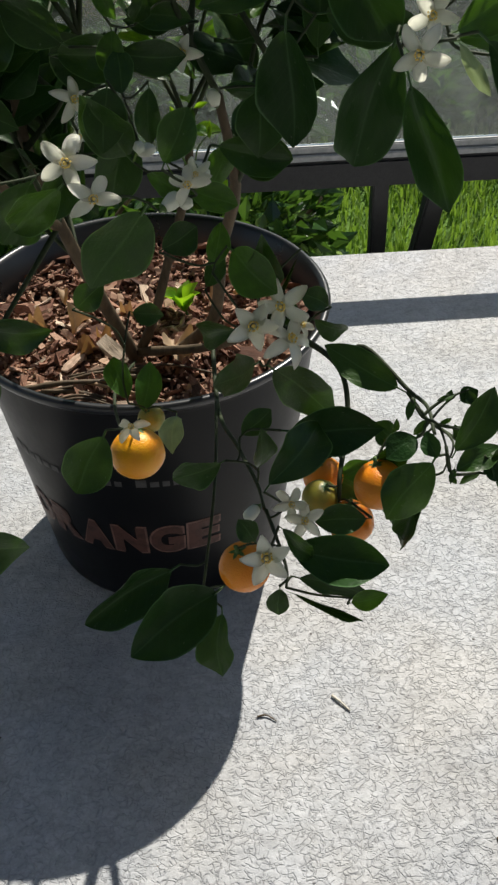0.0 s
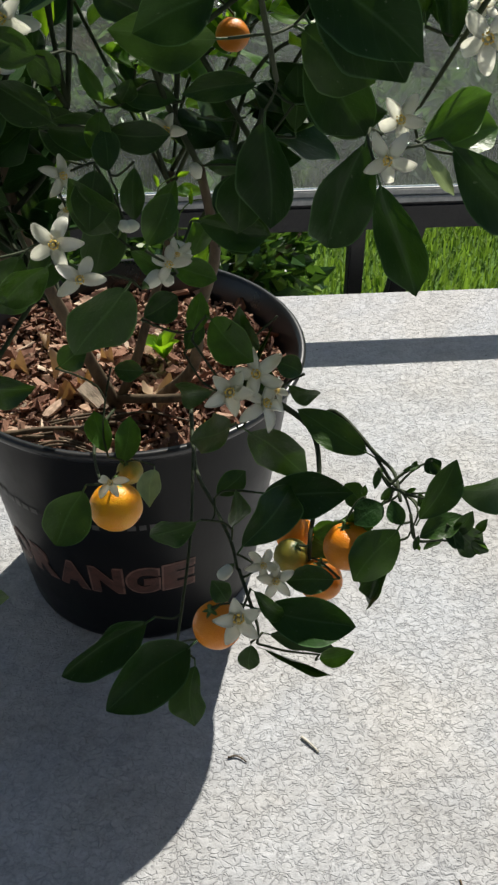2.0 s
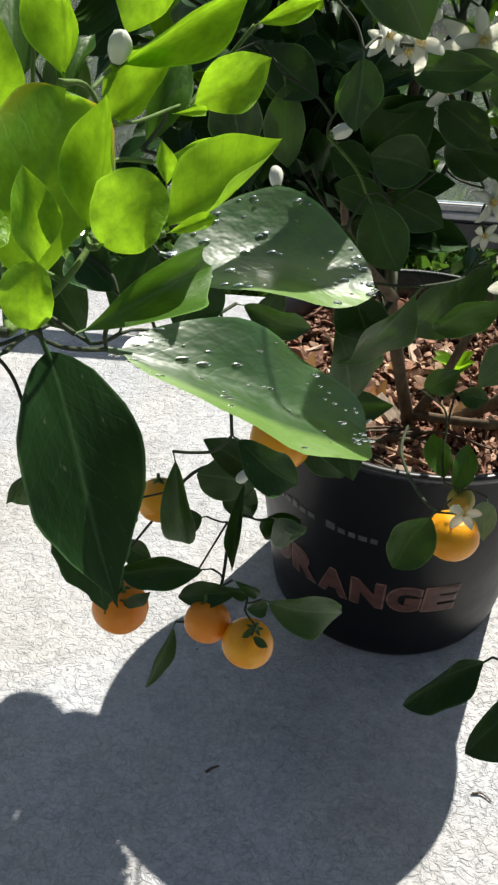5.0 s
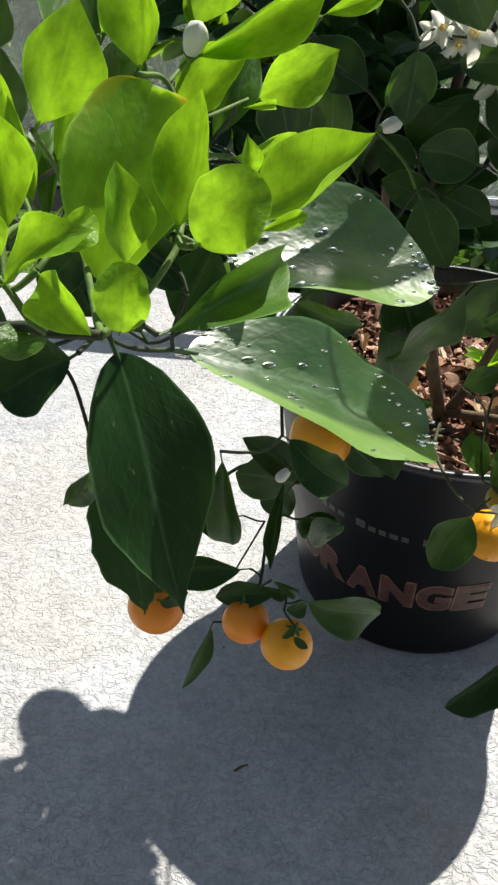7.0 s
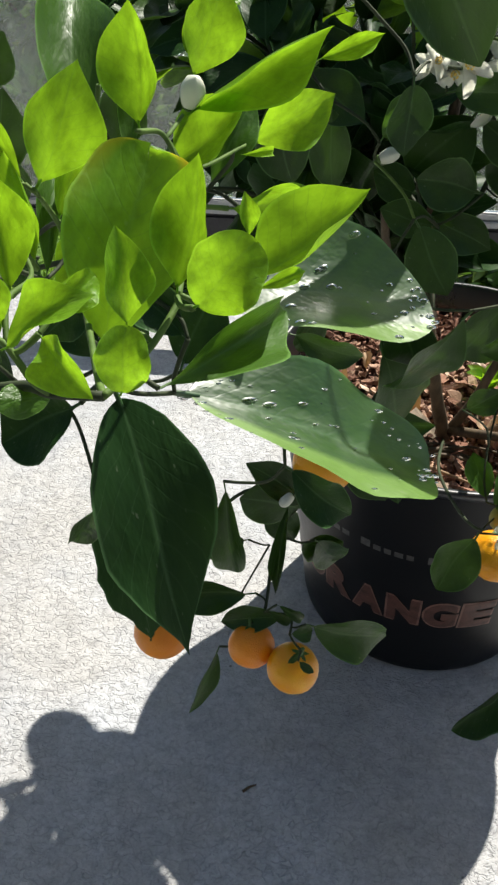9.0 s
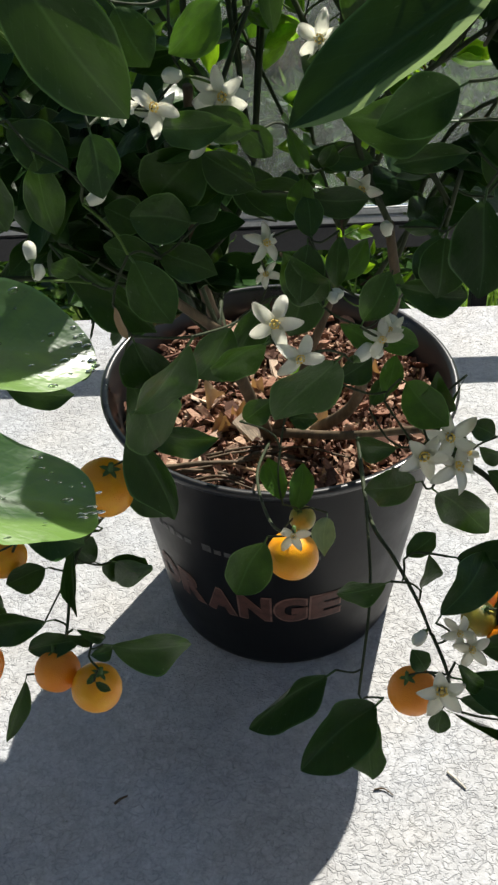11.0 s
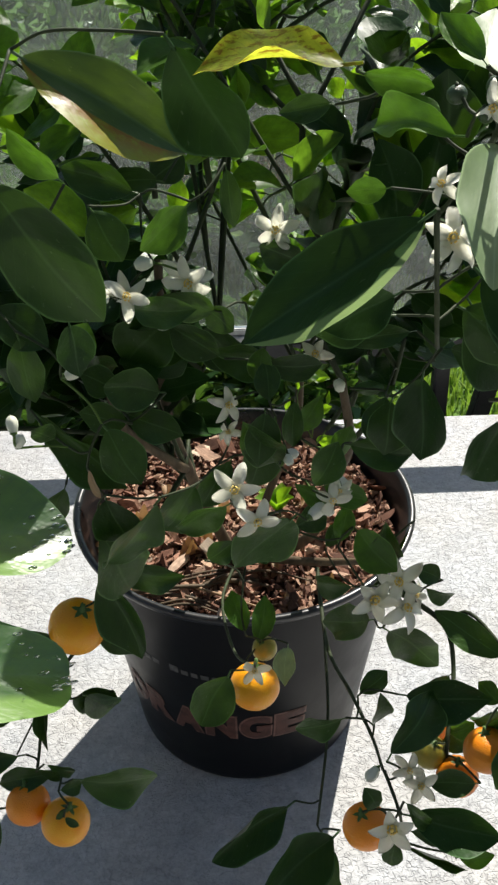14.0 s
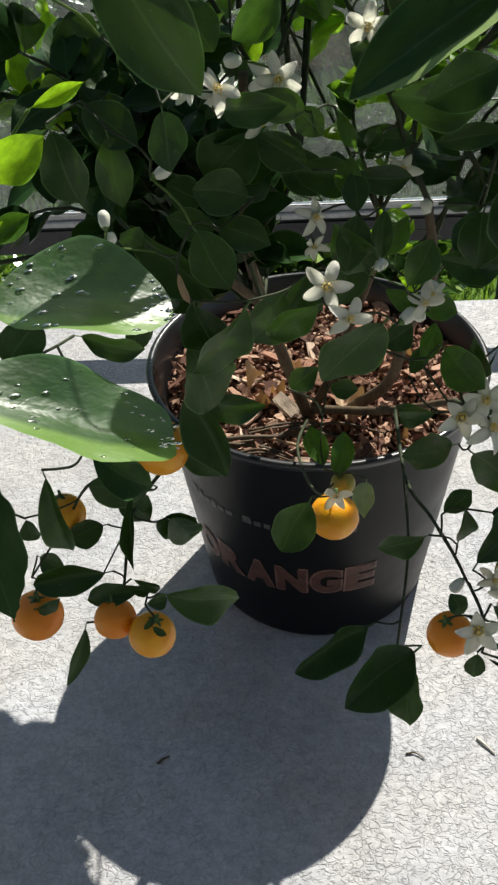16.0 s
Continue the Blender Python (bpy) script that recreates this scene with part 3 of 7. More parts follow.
def leaf(material, base, tip, width, face, shape=None):
    k = rnd_leaf.choice((13, 14, 15, 4) if material == M_YOUNG else (0, 1, 2, 4, 5, 6, 20, 21, 22)) if shape is None else shape
    key = (k, material.name)
    if key not in LEAF_SHAPES:
        LEAF_SHAPES[key] = mesh_of(leaf_mesh(*SHAPES[k]), "leaf", material)
    b, t = Vector(base), Vector(tip)
    ln = (t - b).length
    m = Matrix.Translation(b) @ axes(t - b, face) @ Matrix.Diagonal((width, ln, ln * 0.8, 1))
    put("leaf", LEAF_SHAPES[key], tree, m=ROOT @ m)
    JOINTS.append((b, material == M_YOUNG))


def limb(points, r0, r1, young=False):
    bm = bmesh.new()
    pts = [Vector(p) for p in points]
    way = spline(pts, 4)
    WOOD.extend((p, (way[min(i + 1, len(way) - 1)] - way[max(i - 1, 0)]).normalized()) for i, p in enumerate(way))
    tube(bm, [p + ROOT.translation for p in pts], r0, r1, 10 if r0 > 0.002 else 7, 0.12)
    woody = r0 > 0.0033
    part("limb" if woody else "shoot", bm, M_TRUNK if woody else M_STEM_YOUNG if young else M_TWIG, tree)


def petal_mesh(seed, open_, length=1.0):
    rnd = random.Random(seed)
    bm = bmesh.new()
    nu, nv = 8, 4
    grid = []
    tw = rnd.uniform(-0.2, 0.2)
    for i in range(nu + 1):
        u = i / nu
        ang = open_ * (0.25 + 0.95 * u ** 0.8)
        r = 0.10 + 0.90 * u
        half = 0.235 * (math.sin(math.pi * (0.08 + 0.90 * u) ** 1.15) ** 0.75) + 0.012
        row = []
        for j in range(nv + 1):
            s = 2 * j / nv - 1
            px = s * half * math.cos(tw * u)
            pr, pz = r * math.sin(ang), r * math.cos(ang)
            pz += 0.10 * s * s * half * 4 * math.sin(ang)
            pr -= 0.10 * s * s * half * 4 * math.cos(ang)
            row.append(bm.verts.new((px, pr, pz + 0.05 * s * math.sin(tw * 6) * u)))
        grid.append(row)
    for i in range(nu):
        for j in range(nv):
            bm.faces.new((grid[i][j], grid[i][j + 1], grid[i + 1][j + 1], grid[i + 1][j]))
    top = bm.faces[:]
    bmesh.ops.solidify(bm, geom=top, thickness=0.025)
    return bm


def stamen_mesh():
    bm = bmesh.new()
    rnd = random.Random(9)
    for k in range(12):
        a = k * math.tau / 12 + rnd.uniform(-0.15, 0.15)
        r = rnd.uniform(0.13, 0.19)
        h = rnd.uniform(0.36, 0.46)
        tube(bm, [(0.07 * math.cos(a), 0.07 * math.sin(a), 0.03), (0.10 * math.cos(a), 0.10 * math.sin(a), 0.25), (r * math.cos(a), r * math.sin(a), h)], 0.026, 0.018, 5)
    return bm


def anther_mesh():
    bm = bmesh.new()
    rnd = random.Random(9)
    for k in range(12):
        a = k * math.tau / 12 + rnd.uniform(-0.15, 0.15)
        r = rnd.uniform(0.13, 0.19)
        h = rnd.uniform(0.36, 0.46)
        q = bmesh.ops.create_icosphere(bm, subdivisions=1, radius=0.048)
        bmesh.ops.scale(bm, vec=(0.8, 0.8, 1.5), verts=q["verts"])
        bmesh.ops.translate(bm, vec=(r * math.cos(a), r * math.sin(a), h), verts=q["verts"])
    q = bmesh.ops.create_icosphere(bm, subdivisions=1, radius=0.075)
    bmesh.ops.translate(bm, vec=(0, 0, 0.42), verts=q["verts"])
    return bm


def calyx_mesh():
    bm = bmesh.new()
    lathe(bm, [(0.001, -0.16), (0.05, -0.16), (0.05, -0.06), (0.11, 0.0), (0.13, 0.06), (0.11, 0.08), (0.06, 0.02)], 10)
    return bm


PETALS = [mesh_of(petal_mesh(s, o), "petal", M_PETAL) for s, o in ((1, 1.35), (2, 1.5), (3, 1.2), (4, 1.7), (5, 0.75), (6, 1.0))]
STAMENS = mesh_of(stamen_mesh(), "stamen_tube", M_PETAL)
ANTHERS = mesh_of(anther_mesh(), "anther_ring", M_STAMEN)
CALYX = mesh_of(calyx_mesh(), "calyx", M_CALYX)
rnd_fl = random.Random(21)


def flower(at, size, face):
    """An open five-petalled blossom; size is its span."""
    z = Vector(face).normalized()
    m = Matrix.Translation(at) @ axes(z.orthogonal(), z) @ Matrix.Rotation(rnd_fl.uniform(0, 6.28), 4, "Z")
    s = size * 0.58
    head = put("flower", CALYX, tree, "white waxy five-petalled blossom with yellow stamens", ROOT @ m @ Matrix.Diagonal((s, s, s, 1)))
    half_open = rnd_fl.random() < 0.2
    for k in range(5):
        if rnd_fl.random() < 0.06:
            continue
        me = PETALS[rnd_fl.choice((4, 5)) if half_open else rnd_fl.choice((0, 1, 1, 2, 3, 3, 5))]
        put("petal", me, head, m=Matrix.Rotation(k * math.tau / 5 + rnd_fl.uniform(-0.12, 0.12), 4, "Z") @ Matrix.Diagonal((1, 1, 1, 1)))
    put("stamen_tube", STAMENS, head)
    put("anther_ring", ANTHERS, head)
    JOINTS.append((Vector(at) - z * s * 0.16, False))


def bud_mesh():
    bm = bmesh.new()
    lathe(bm, [(0.001, -0.02), (0.14, 0.03), (0.24, 0.18), (0.30, 0.42), (0.31, 0.62), (0.25, 0.82), (0.13, 0.95), (0.001, 1.0)], 15)
    for v in bm.verts:
        a = math.atan2(v.co.y, v.co.x)
        f = 1 + 0.10 * math.cos(5 * a + 2.5 * v.co.z)
        v.co.x *= f
        v.co.y *= f
    return bm


M_BUD = plain("bud_white", (0.60, 0.62, 0.48), (0.74, 0.75, 0.64), 0.42, 260.0)
BUD = mesh_of(bud_mesh(), "bud", M_BUD)


def bud(at, size, up):
    z = Vector(up).normalized()
    m = Matrix.Translation(Vector(at) - z * size * 0.5) @ axes(z.orthogonal(), z)
    b = put("bud", BUD, tree, "closed white blossom bud", ROOT @ m @ Matrix.Diagonal((size, size, size, 1)))
    put("calyx", CALYX, b, m=Matrix.Diagonal((1.6, 1.6, 1.0, 1)))
    JOINTS.append((Vector(at) - z * size * 0.65, True))


def fruit_mesh(seed, material):
    bm = bmesh.new()
    bmesh.ops.create_uvsphere(bm, u_segments=36, v_segments=24, radius=0.5)
    for v in bm.verts:
        d = v.co.normalized()
        flat = 0.94 - 0.05 * math.exp(-((1 - d.z) / 0.05)) - 0.03 * math.exp(-((1 + d.z) / 0.03))
        v.co.z *= flat
        v.co *= 1 + 0.02 * noise.noise(d * 1.6 + Vector((seed, 0, 0))) + 0.012 * noise.noise(d * 4 + Vector((0, seed, 0)))
    return mesh_of(bm, "fruit", material)


def star_mesh():
    """Green calyx star with a stub of stalk."""
    bm = bmesh.new()
    lathe(bm, [(0.001, 0.16), (0.035, 0.16), (0.04, 0.04), (0.06, 0.01)], 10)
    for k in range(5):
        a = k * math.tau / 5
        c, s = math.cos(a), math.sin(a)
        p = [(0.03, -0.05, 0.012), (0.03, 0.05, 0.012), (0.13, 0.035, 0.0), (0.13, -0.035, 0.0), (0.19, 0, -0.015)]
        vs = [bm.verts.new((x * c - y * s, x * s + y * c, z)) for x, y, z in p]
        bm.faces.new((vs[0], vs[3], vs[2], vs[1]))
        bm.faces.new((vs[3], vs[4], vs[2]))
    return bm


STAR = mesh_of(star_mesh(), "calyx", M_CALYX)
rnd_fr = random.Random(8)


def fruit(material, at, size, up=None):
    z = Vector(up or (rnd_fr.uniform(-0.35, 0.35), rnd_fr.uniform(-0.2, 0.5), 1)).normalized()
    m = Matrix.Translation(at) @ axes(z.orthogonal(), z)
    tone = {"fruitlet_skin": "small dark green", "ripe_peel": "ripe orange", "deep_orange_peel": "deep orange", "unripe_peel": "greenish unripe"}[material.name]
    f = put("fruit", fruit_mesh(rnd_fr.uniform(0, 50), material), tree, tone + " round citrus fruit", ROOT @ m @ Matrix.Diagonal((size, size, size, 1)))
    put("calyx", STAR, f, m=Matrix.Translation((0, 0, 0.445)))
    JOINTS.append((Vector(at) + z * size * 0.52, False))


M_FRUITLET = peel_material("fruitlet_skin", (0.02, 0.045, 0.015), (0.035, 0.07, 0.02), (0.05, 0.08, 0.02))

# woody limbs and hanging shoots
limb([(-0.111, 0.688, 0.266), (-0.131, 0.655, 0.356), (-0.144, 0.62, 0.433), (-0.153, 0.595, 0.503), (-0.15, 0.58, 0.583)], 0.0062, 0.0035)
limb([(-0.111, 0.688, 0.266), (-0.092, 0.685, 0.311), (-0.077, 0.685, 0.36), (-0.054, 0.68, 0.44), (-0.051, 0.7, 0.49)], 0.0048, 0.0030)
limb([(-0.071, 0.695, 0.271), (-0.037, 0.66, 0.329), (-0.027, 0.615, 0.415), (-0.014, 0.585, 0.48), (-0.023, 0.57, 0.547)], 0.0058, 0.0032)
limb([(-0.108, 0.685, 0.277), (-0.041, 0.64, 0.312), (0.012, 0.57, 0.377)], 0.0045, 0.0030)
limb([(-0.142, 0.6, 0.444), (-0.175, 0.56, 0.504), (-0.183, 0.54, 0.55)], 0.0040, 0.0025)
limb([(-0.151, 0.585, 0.508), (-0.125, 0.6, 0.535), (-0.113, 0.62, 0.567)], 0.0023, 0.0014)
limb([(-0.023, 0.57, 0.547), (-0.042, 0.56, 0.592), (-0.055, 0.55, 0.639)], 0.0023, 0.0014)
limb([(-0.014, 0.585, 0.48), (0.008, 0.56, 0.539), (0.016, 0.55, 0.591)], 0.0022, 0.0014)
limb([(-0.111, 0.685, 0.268), (-0.117, 0.6, 0.299), (-0.1, 0.51, 0.333), (-0.08, 0.475, 0.354)], 0.0016, 0.0010)
limb([(-0.15, 0.58, 0.583), (-0.147, 0.57, 0.635)], 0.0035, 0.0030)
limb([(-0.053, 0.62, 0.722), (-0.054, 0.62, 0.691), (-0.056, 0.62, 0.649)], 0.0019, 0.0023)
limb([(-0.12, 0.6, 0.75), (-0.118, 0.6, 0.714), (-0.113, 0.6, 0.671)], 0.0019, 0.0023)
limb([(-0.152, 0.62, 0.736), (-0.154, 0.62, 0.698), (-0.152, 0.61, 0.663)], 0.0016, 0.0022)
limb([(-0.035, 0.58, 0.359), (-0.028, 0.5, 0.353), (-0.014, 0.44, 0.372), (-0.002, 0.4, 0.377), (0.002, 0.365, 0.39)], 0.0017, 0.0010)
limb([(-0.03, 0.51, 0.355), (-0.029, 0.43, 0.35), (-0.036, 0.375, 0.313)], 0.0013, 0.0009)
limb([(0.014, 0.47, 0.442), (0.047, 0.46, 0.421), (0.054, 0.44, 0.4), (0.047, 0.4, 0.384), (0.046, 0.388, 0.367)], 0.0020, 0.0013)
limb([(0.048, 0.46, 0.419), (0.063, 0.455, 0.436), (0.086, 0.424, 0.427), (0.093, 0.4, 0.433), (0.093, 0.375, 0.434)], 0.0016, 0.0010)
limb([(0.012, 0.57, 0.377), (0.011, 0.52, 0.41), (0.006, 0.462, 0.446)], 0.0019, 0.0016)
limb([(0, 0.462, 0.447), (0.014, 0.47, 0.442)], 0.0014, 0.0014)
limb([(0.086, 0.424, 0.425), (0.094, 0.4, 0.424), (0.103, 0.375, 0.432), (0.115, 0.352, 0.436), (0.133, 0.35, 0.429)], 0.0012, 0.0007)
limb([(0.09, 0.4, 0.412), (0.097, 0.385, 0.444), (0.102, 0.38, 0.455)], 0.0009, 0.0005)
limb([(0.094, 0.4, 0.424), (0.102, 0.37, 0.433), (0.097, 0.36, 0.421)], 0.0009, 0.0005)
limb([(0.0776, 0.3722, 0.4606), (0.0832, 0.3661, 0.4532), (0.0909, 0.3635, 0.45), (0.0951, 0.3564, 0.4416), (0.0978, 0.3467, 0.4301)], 0.0010, 0.0005)
limb([(0.0832, 0.3661, 0.4532), (0.0911, 0.3704, 0.4582), (0.1001, 0.3732, 0.4613), (0.107, 0.375, 0.4634)], 0.0010, 0.0005)
limb([(0.0909, 0.3635, 0.45), (0.1016, 0.362, 0.4481), (0.1125, 0.3601, 0.4457)], 0.0010, 0.0005)
limb([(0.0951, 0.3564, 0.4416), (0.0978, 0.3475, 0.431), (0.1122, 0.3475, 0.4307), (0.122, 0.346, 0.4287)], 0.0010, 0.0005)
limb([(0.0844, 0.3666, 0.4539), (0.0804, 0.3694, 0.4573)], 0.0010, 0.0005)
limb([(0.003, 0.365, 0.389), (0.009, 0.342, 0.388), (0.014, 0.345, 0.362), (0.014, 0.345, 0.347)], 0.0012, 0.0008)
limb([(0.014, 0.345, 0.347), (0.031, 0.342, 0.344), (0.051, 0.34, 0.343)], 0.0008, 0.0006)
limb([(-0.185, 0.53, 0.393), (-0.192, 0.48, 0.416), (-0.197, 0.455, 0.435)], 0.0016, 0.0013)
limb([(-0.2, 0.45, 0.405), (-0.224, 0.43, 0.375), (-0.225, 0.39, 0.351), (-0.227, 0.375, 0.334)], 0.0014, 0.0009)
limb([(-0.2, 0.45, 0.405), (-0.247, 0.43, 0.406), (-0.275, 0.43, 0.363), (-0.302, 0.41, 0.326)], 0.0013, 0.0008)
limb([(-0.23, 0.43, 0.362), (-0.243, 0.4, 0.345)], 0.0008, 0.0006)
limb([(-0.142, 0.6, 0.444), (-0.185, 0.53, 0.393)], 0.0022, 0.0017)
limb([(-0.175, 0.56, 0.504), (-0.29, 0.52, 0.53), (-0.385, 0.38, 0.56), (-0.3271, 0.2289, 0.6151)], 0.0019, 0.0013)
limb([(-0.3271, 0.2289, 0.6151), (-0.2707, 0.1743, 0.6643), (-0.2526, 0.1611, 0.6764), (-0.2421, 0.1593, 0.68), (-0.2352, 0.1554, 0.6819), (-0.2232, 0.1531, 0.6846)], 0.0013, 0.0011)
limb([(-0.2232, 0.1531, 0.6846), (-0.2214, 0.1578, 0.6851), (-0.2173, 0.1696, 0.6873), (-0.2145, 0.1801, 0.6913), (-0.2148, 0.1818, 0.6934)], 0.0009, 0.0007, True)
limb([(-0.2352, 0.1554, 0.6819), (-0.2382, 0.1541, 0.6856), (-0.2439, 0.1568, 0.6915), (-0.2486, 0.1576, 0.6933)], 0.001, 0.0007, True)
limb([(-0.2232, 0.1531, 0.6846), (-0.2285, 0.1644, 0.6833), (-0.2496, 0.2116, 0.6807), (-0.256, 0.2175, 0.6889), (-0.2544, 0.2035, 0.7032)], 0.0009, 0.0006, True)
limb([(-0.2145, 0.1801, 0.6913), (-0.2229, 0.2251, 0.6913), (-0.231, 0.2354, 0.7051), (-0.2347, 0.2229, 0.7113)], 0.0008, 0.0006, True)
limb([(-0.231, 0.2354, 0.7051), (-0.2301, 0.2497, 0.706)], 0.0006, 0.0005, True)
limb([(-0.231, 0.2354, 0.7051), (-0.2268, 0.2459, 0.6931), (-0.2192, 0.2813, 0.6866)], 0.0006, 0.0005, True)
limb([(-0.2439, 0.1568, 0.6915), (-0.2465, 0.1659, 0.6965), (-0.2485, 0.1832, 0.6938), (-0.2623, 0.1954, 0.703), (-0.271, 0.2065, 0.7099)], 0.0007, 0.0005, True)
limb([(0.022, 0.56, 0.659), (0.023, 0.45, 0.728), (0.011, 0.33, 0.788), (0.008, 0.3, 0.819), (0.008, 0.305, 0.833)], 0.0013, 0.0010)
limb([(-0.002, 0.36, 0.749), (0.02, 0.45, 0.639)], 0.0013, 0.0014)
limb([(-0.042, 0.6, 0.476), (-0.052, 0.6, 0.501), (-0.053, 0.6, 0.519), (-0.041, 0.6, 0.528)], 0.0006, 0.0004, True)
limb([(-0.042, 0.6, 0.476), (-0.039, 0.6, 0.5), (-0.026, 0.6, 0.511), (-0.008, 0.6, 0.505)], 0.0006, 0.0004, True)
limb([(-0.038, 0.6, 0.471), (-0.028, 0.6, 0.487), (-0.013, 0.6, 0.489)], 0.0006, 0.0004, True)
limb([(-0.047, 0.61, 0.465), (-0.06, 0.61, 0.481), (-0.063, 0.61, 0.495)], 0.0006, 0.0004, True)
limb([(0.112, 0.41, 0.698), (0.121, 0.43, 0.72), (0.134, 0.45, 0.733)], 0.0019, 0.0022)
limb([(0.112, 0.41, 0.698), (0.097, 0.42, 0.661), (0.087, 0.43, 0.634)], 0.0014, 0.0009)
limb([(0.07, 0.43, 0.621), (0.065, 0.5, 0.575)], 0.0012, 0.0014)

# leaves
leaf(M_LEAF, (-0.098, 0.452, 0.377), (-0.12, 0.432, 0.341), 0.0330, (0.17, -0.91, 0.39))
leaf(M_PALE, (-0.058, 0.505, 0.349), (-0.06, 0.472, 0.338), 0.0169, (-0.18, -0.77, 0.62))
leaf(M_LEAF_DARK, (-0.022, 0.36, 0.332), (-0.072, 0.305, 0.339), 0.0358, (0.09, -0.74, 0.67))
leaf(M_LEAF_DARK, (-0.051, 0.39, 0.318), (-0.105, 0.344, 0.318), 0.0312, (0.33, -0.89, 0.3))
leaf(M_LEAF, (-0.025, 0.368, 0.303), (-0.026, 0.345, 0.263), 0.0240, (-0.45, -0.62, 0.65))
leaf(M_LEAF, (-0.02, 0.397, 0.398), (-0.052, 0.402, 0.379), 0.0185, (0.1, -0.95, 0.3))
leaf(M_LEAF, (0.005, 0.445, 0.431), (0.049, 0.46, 0.379), 0.0295, (-0.07, -0.96, 0.25))
leaf(M_LEAF_DARK, (0.0123, 0.4032, 0.4148), (0.0698, 0.3947, 0.4218), 0.0278, (-0.19, -0.83, 0.53), 20)
leaf(M_LEAF, (0.002, 0.354, 0.413), (0.034, 0.4, 0.423), 0.0249, (-0.11, -0.91, 0.39))
leaf(M_LEAF_DARK, (0.011, 0.335, 0.39), (0.066, 0.32, 0.391), 0.0269, (-0.23, -0.69, 0.69))
leaf(M_LEAF, (0.017, 0.35, 0.351), (0.064, 0.35, 0.333), 0.0134, (-0.1, -0.95, 0.29))
leaf(M_LEAF_B, (0.049, 0.34, 0.338), (0.07, 0.333, 0.354), 0.0118, (-0.25, -0.69, 0.68))
leaf(M_LEAF, (0.014, 0.345, 0.344), (0.06, 0.345, 0.316), 0.0047, (-0.14, -0.77, 0.63))
leaf(M_LEAF, (0.09, 0.352, 0.439), (0.067, 0.35, 0.396), 0.0257, (-0.42, -0.78, 0.46))
leaf(M_LEAF, (0.001, 0.46, 0.423), (-0.032, 0.51, 0.367), 0.0273, (-0.09, -0.63, 0.77))
leaf(M_LEAF, (-0.012, 0.48, 0.434), (-0.037, 0.51, 0.41), 0.0195, (0.05, -0.89, 0.46))
leaf(M_LEAF, (0, 0.48, 0.453), (0.003, 0.462, 0.508), 0.0210, (0.19, -0.95, 0.24))
leaf(M_LEAF_B, (-0.081, 0.5, 0.35), (-0.076, 0.53, 0.375), 0.0188, (0.17, -0.92, 0.37))
leaf(M_LEAF_B, (-0.09, 0.5, 0.361), (-0.102, 0.53, 0.38), 0.0186, (0.06, -0.94, 0.34))
leaf(M_LEAF, (-0.09, 0.407, 0.564), (-0.123, 0.42, 0.533), 0.0207, (0.21, -0.98, 0.03))
leaf(M_LEAF, (-0.053, 0.42, 0.547), (-0.09, 0.435, 0.49), 0.0341, (0.15, -0.98, 0.08))
leaf(M_LEAF, (-0.073, 0.46, 0.593), (-0.077, 0.445, 0.562), 0.0229, (0.34, -0.94, 0.05))
leaf(M_LEAF, (-0.056, 0.49, 0.582), (-0.057, 0.48, 0.551), 0.0138, (0.02, -0.97, 0.23))
leaf(M_LEAF, (-0.045, 0.42, 0.564), (-0.031, 0.43, 0.59), 0.0191, (-0.14, -0.98, 0.15))
leaf(M_LEAF, (-0.077, 0.52, 0.586), (-0.038, 0.53, 0.582), 0.0202, (0.07, -0.99, 0.12))
leaf(M_LEAF, (-0.071, 0.5, 0.57), (-0.075, 0.52, 0.59), 0.0176, (-0.1, -0.99, 0.07))
leaf(M_LEAF, (-0.195, 0.53, 0.406), (-0.133, 0.5, 0.422), 0.0280, (0.36, -0.91, 0.19))
leaf(M_LEAF, (-0.18, 0.45, 0.448), (-0.16, 0.44, 0.405), 0.0323, (-0.04, -0.97, 0.24))
leaf(M_LEAF, (-0.201, 0.431, 0.371), (-0.185, 0.459, 0.328), 0.0252, (0.21, -0.91, 0.36))
leaf(M_LEAF_DARK, (0.063, 0.42, 0.627), (0.049, 0.45, 0.551), 0.0321, (0, -1, -0.05))
leaf(M_LEAF_DARK, (0.015, 0.455, 0.623), (0.019, 0.46, 0.557), 0.0313, (-0.33, -0.93, -0.14))
leaf(M_LEAF, (-0.025, 0.49, 0.547), (0.021, 0.5, 0.533), 0.0236, (-0.09, -0.92, 0.39))
leaf(M_LEAF, (-0.003, 0.45, 0.658), (-0.058, 0.44, 0.664), 0.0282, (0, -1, -0.06))
leaf(M_LEAF, (0.016, 0.5, 0.623), (-0.029, 0.5, 0.616), 0.0155, (-0.03, -0.94, 0.34))
leaf(M_LEAF, (0.032, 0.5, 0.611), (0.08, 0.48, 0.614), 0.0266, (-0.15, -0.98, -0.1))
leaf(M_LEAF, (0.027, 0.45, 0.664), (0.066, 0.44, 0.641), 0.0337, (-0.05, -0.98, 0.2))
leaf(M_LEAF, (-0.132, 0.47, 0.596), (-0.166, 0.46, 0.606), 0.0281, (0.13, -0.96, 0.24))
leaf(M_LEAF, (-0.101, 0.5, 0.634), (-0.134, 0.49, 0.649), 0.0232, (0.17, -0.95, -0.28))
leaf(M_LEAF, (-0.101, 0.52, 0.591), (-0.134, 0.52, 0.615), 0.0253, (0.08, -1, -0.02))
leaf(M_LEAF, (-0.119, 0.55, 0.578), (-0.067, 0.53, 0.583), 0.0267, (0.08, -0.99, 0.07))
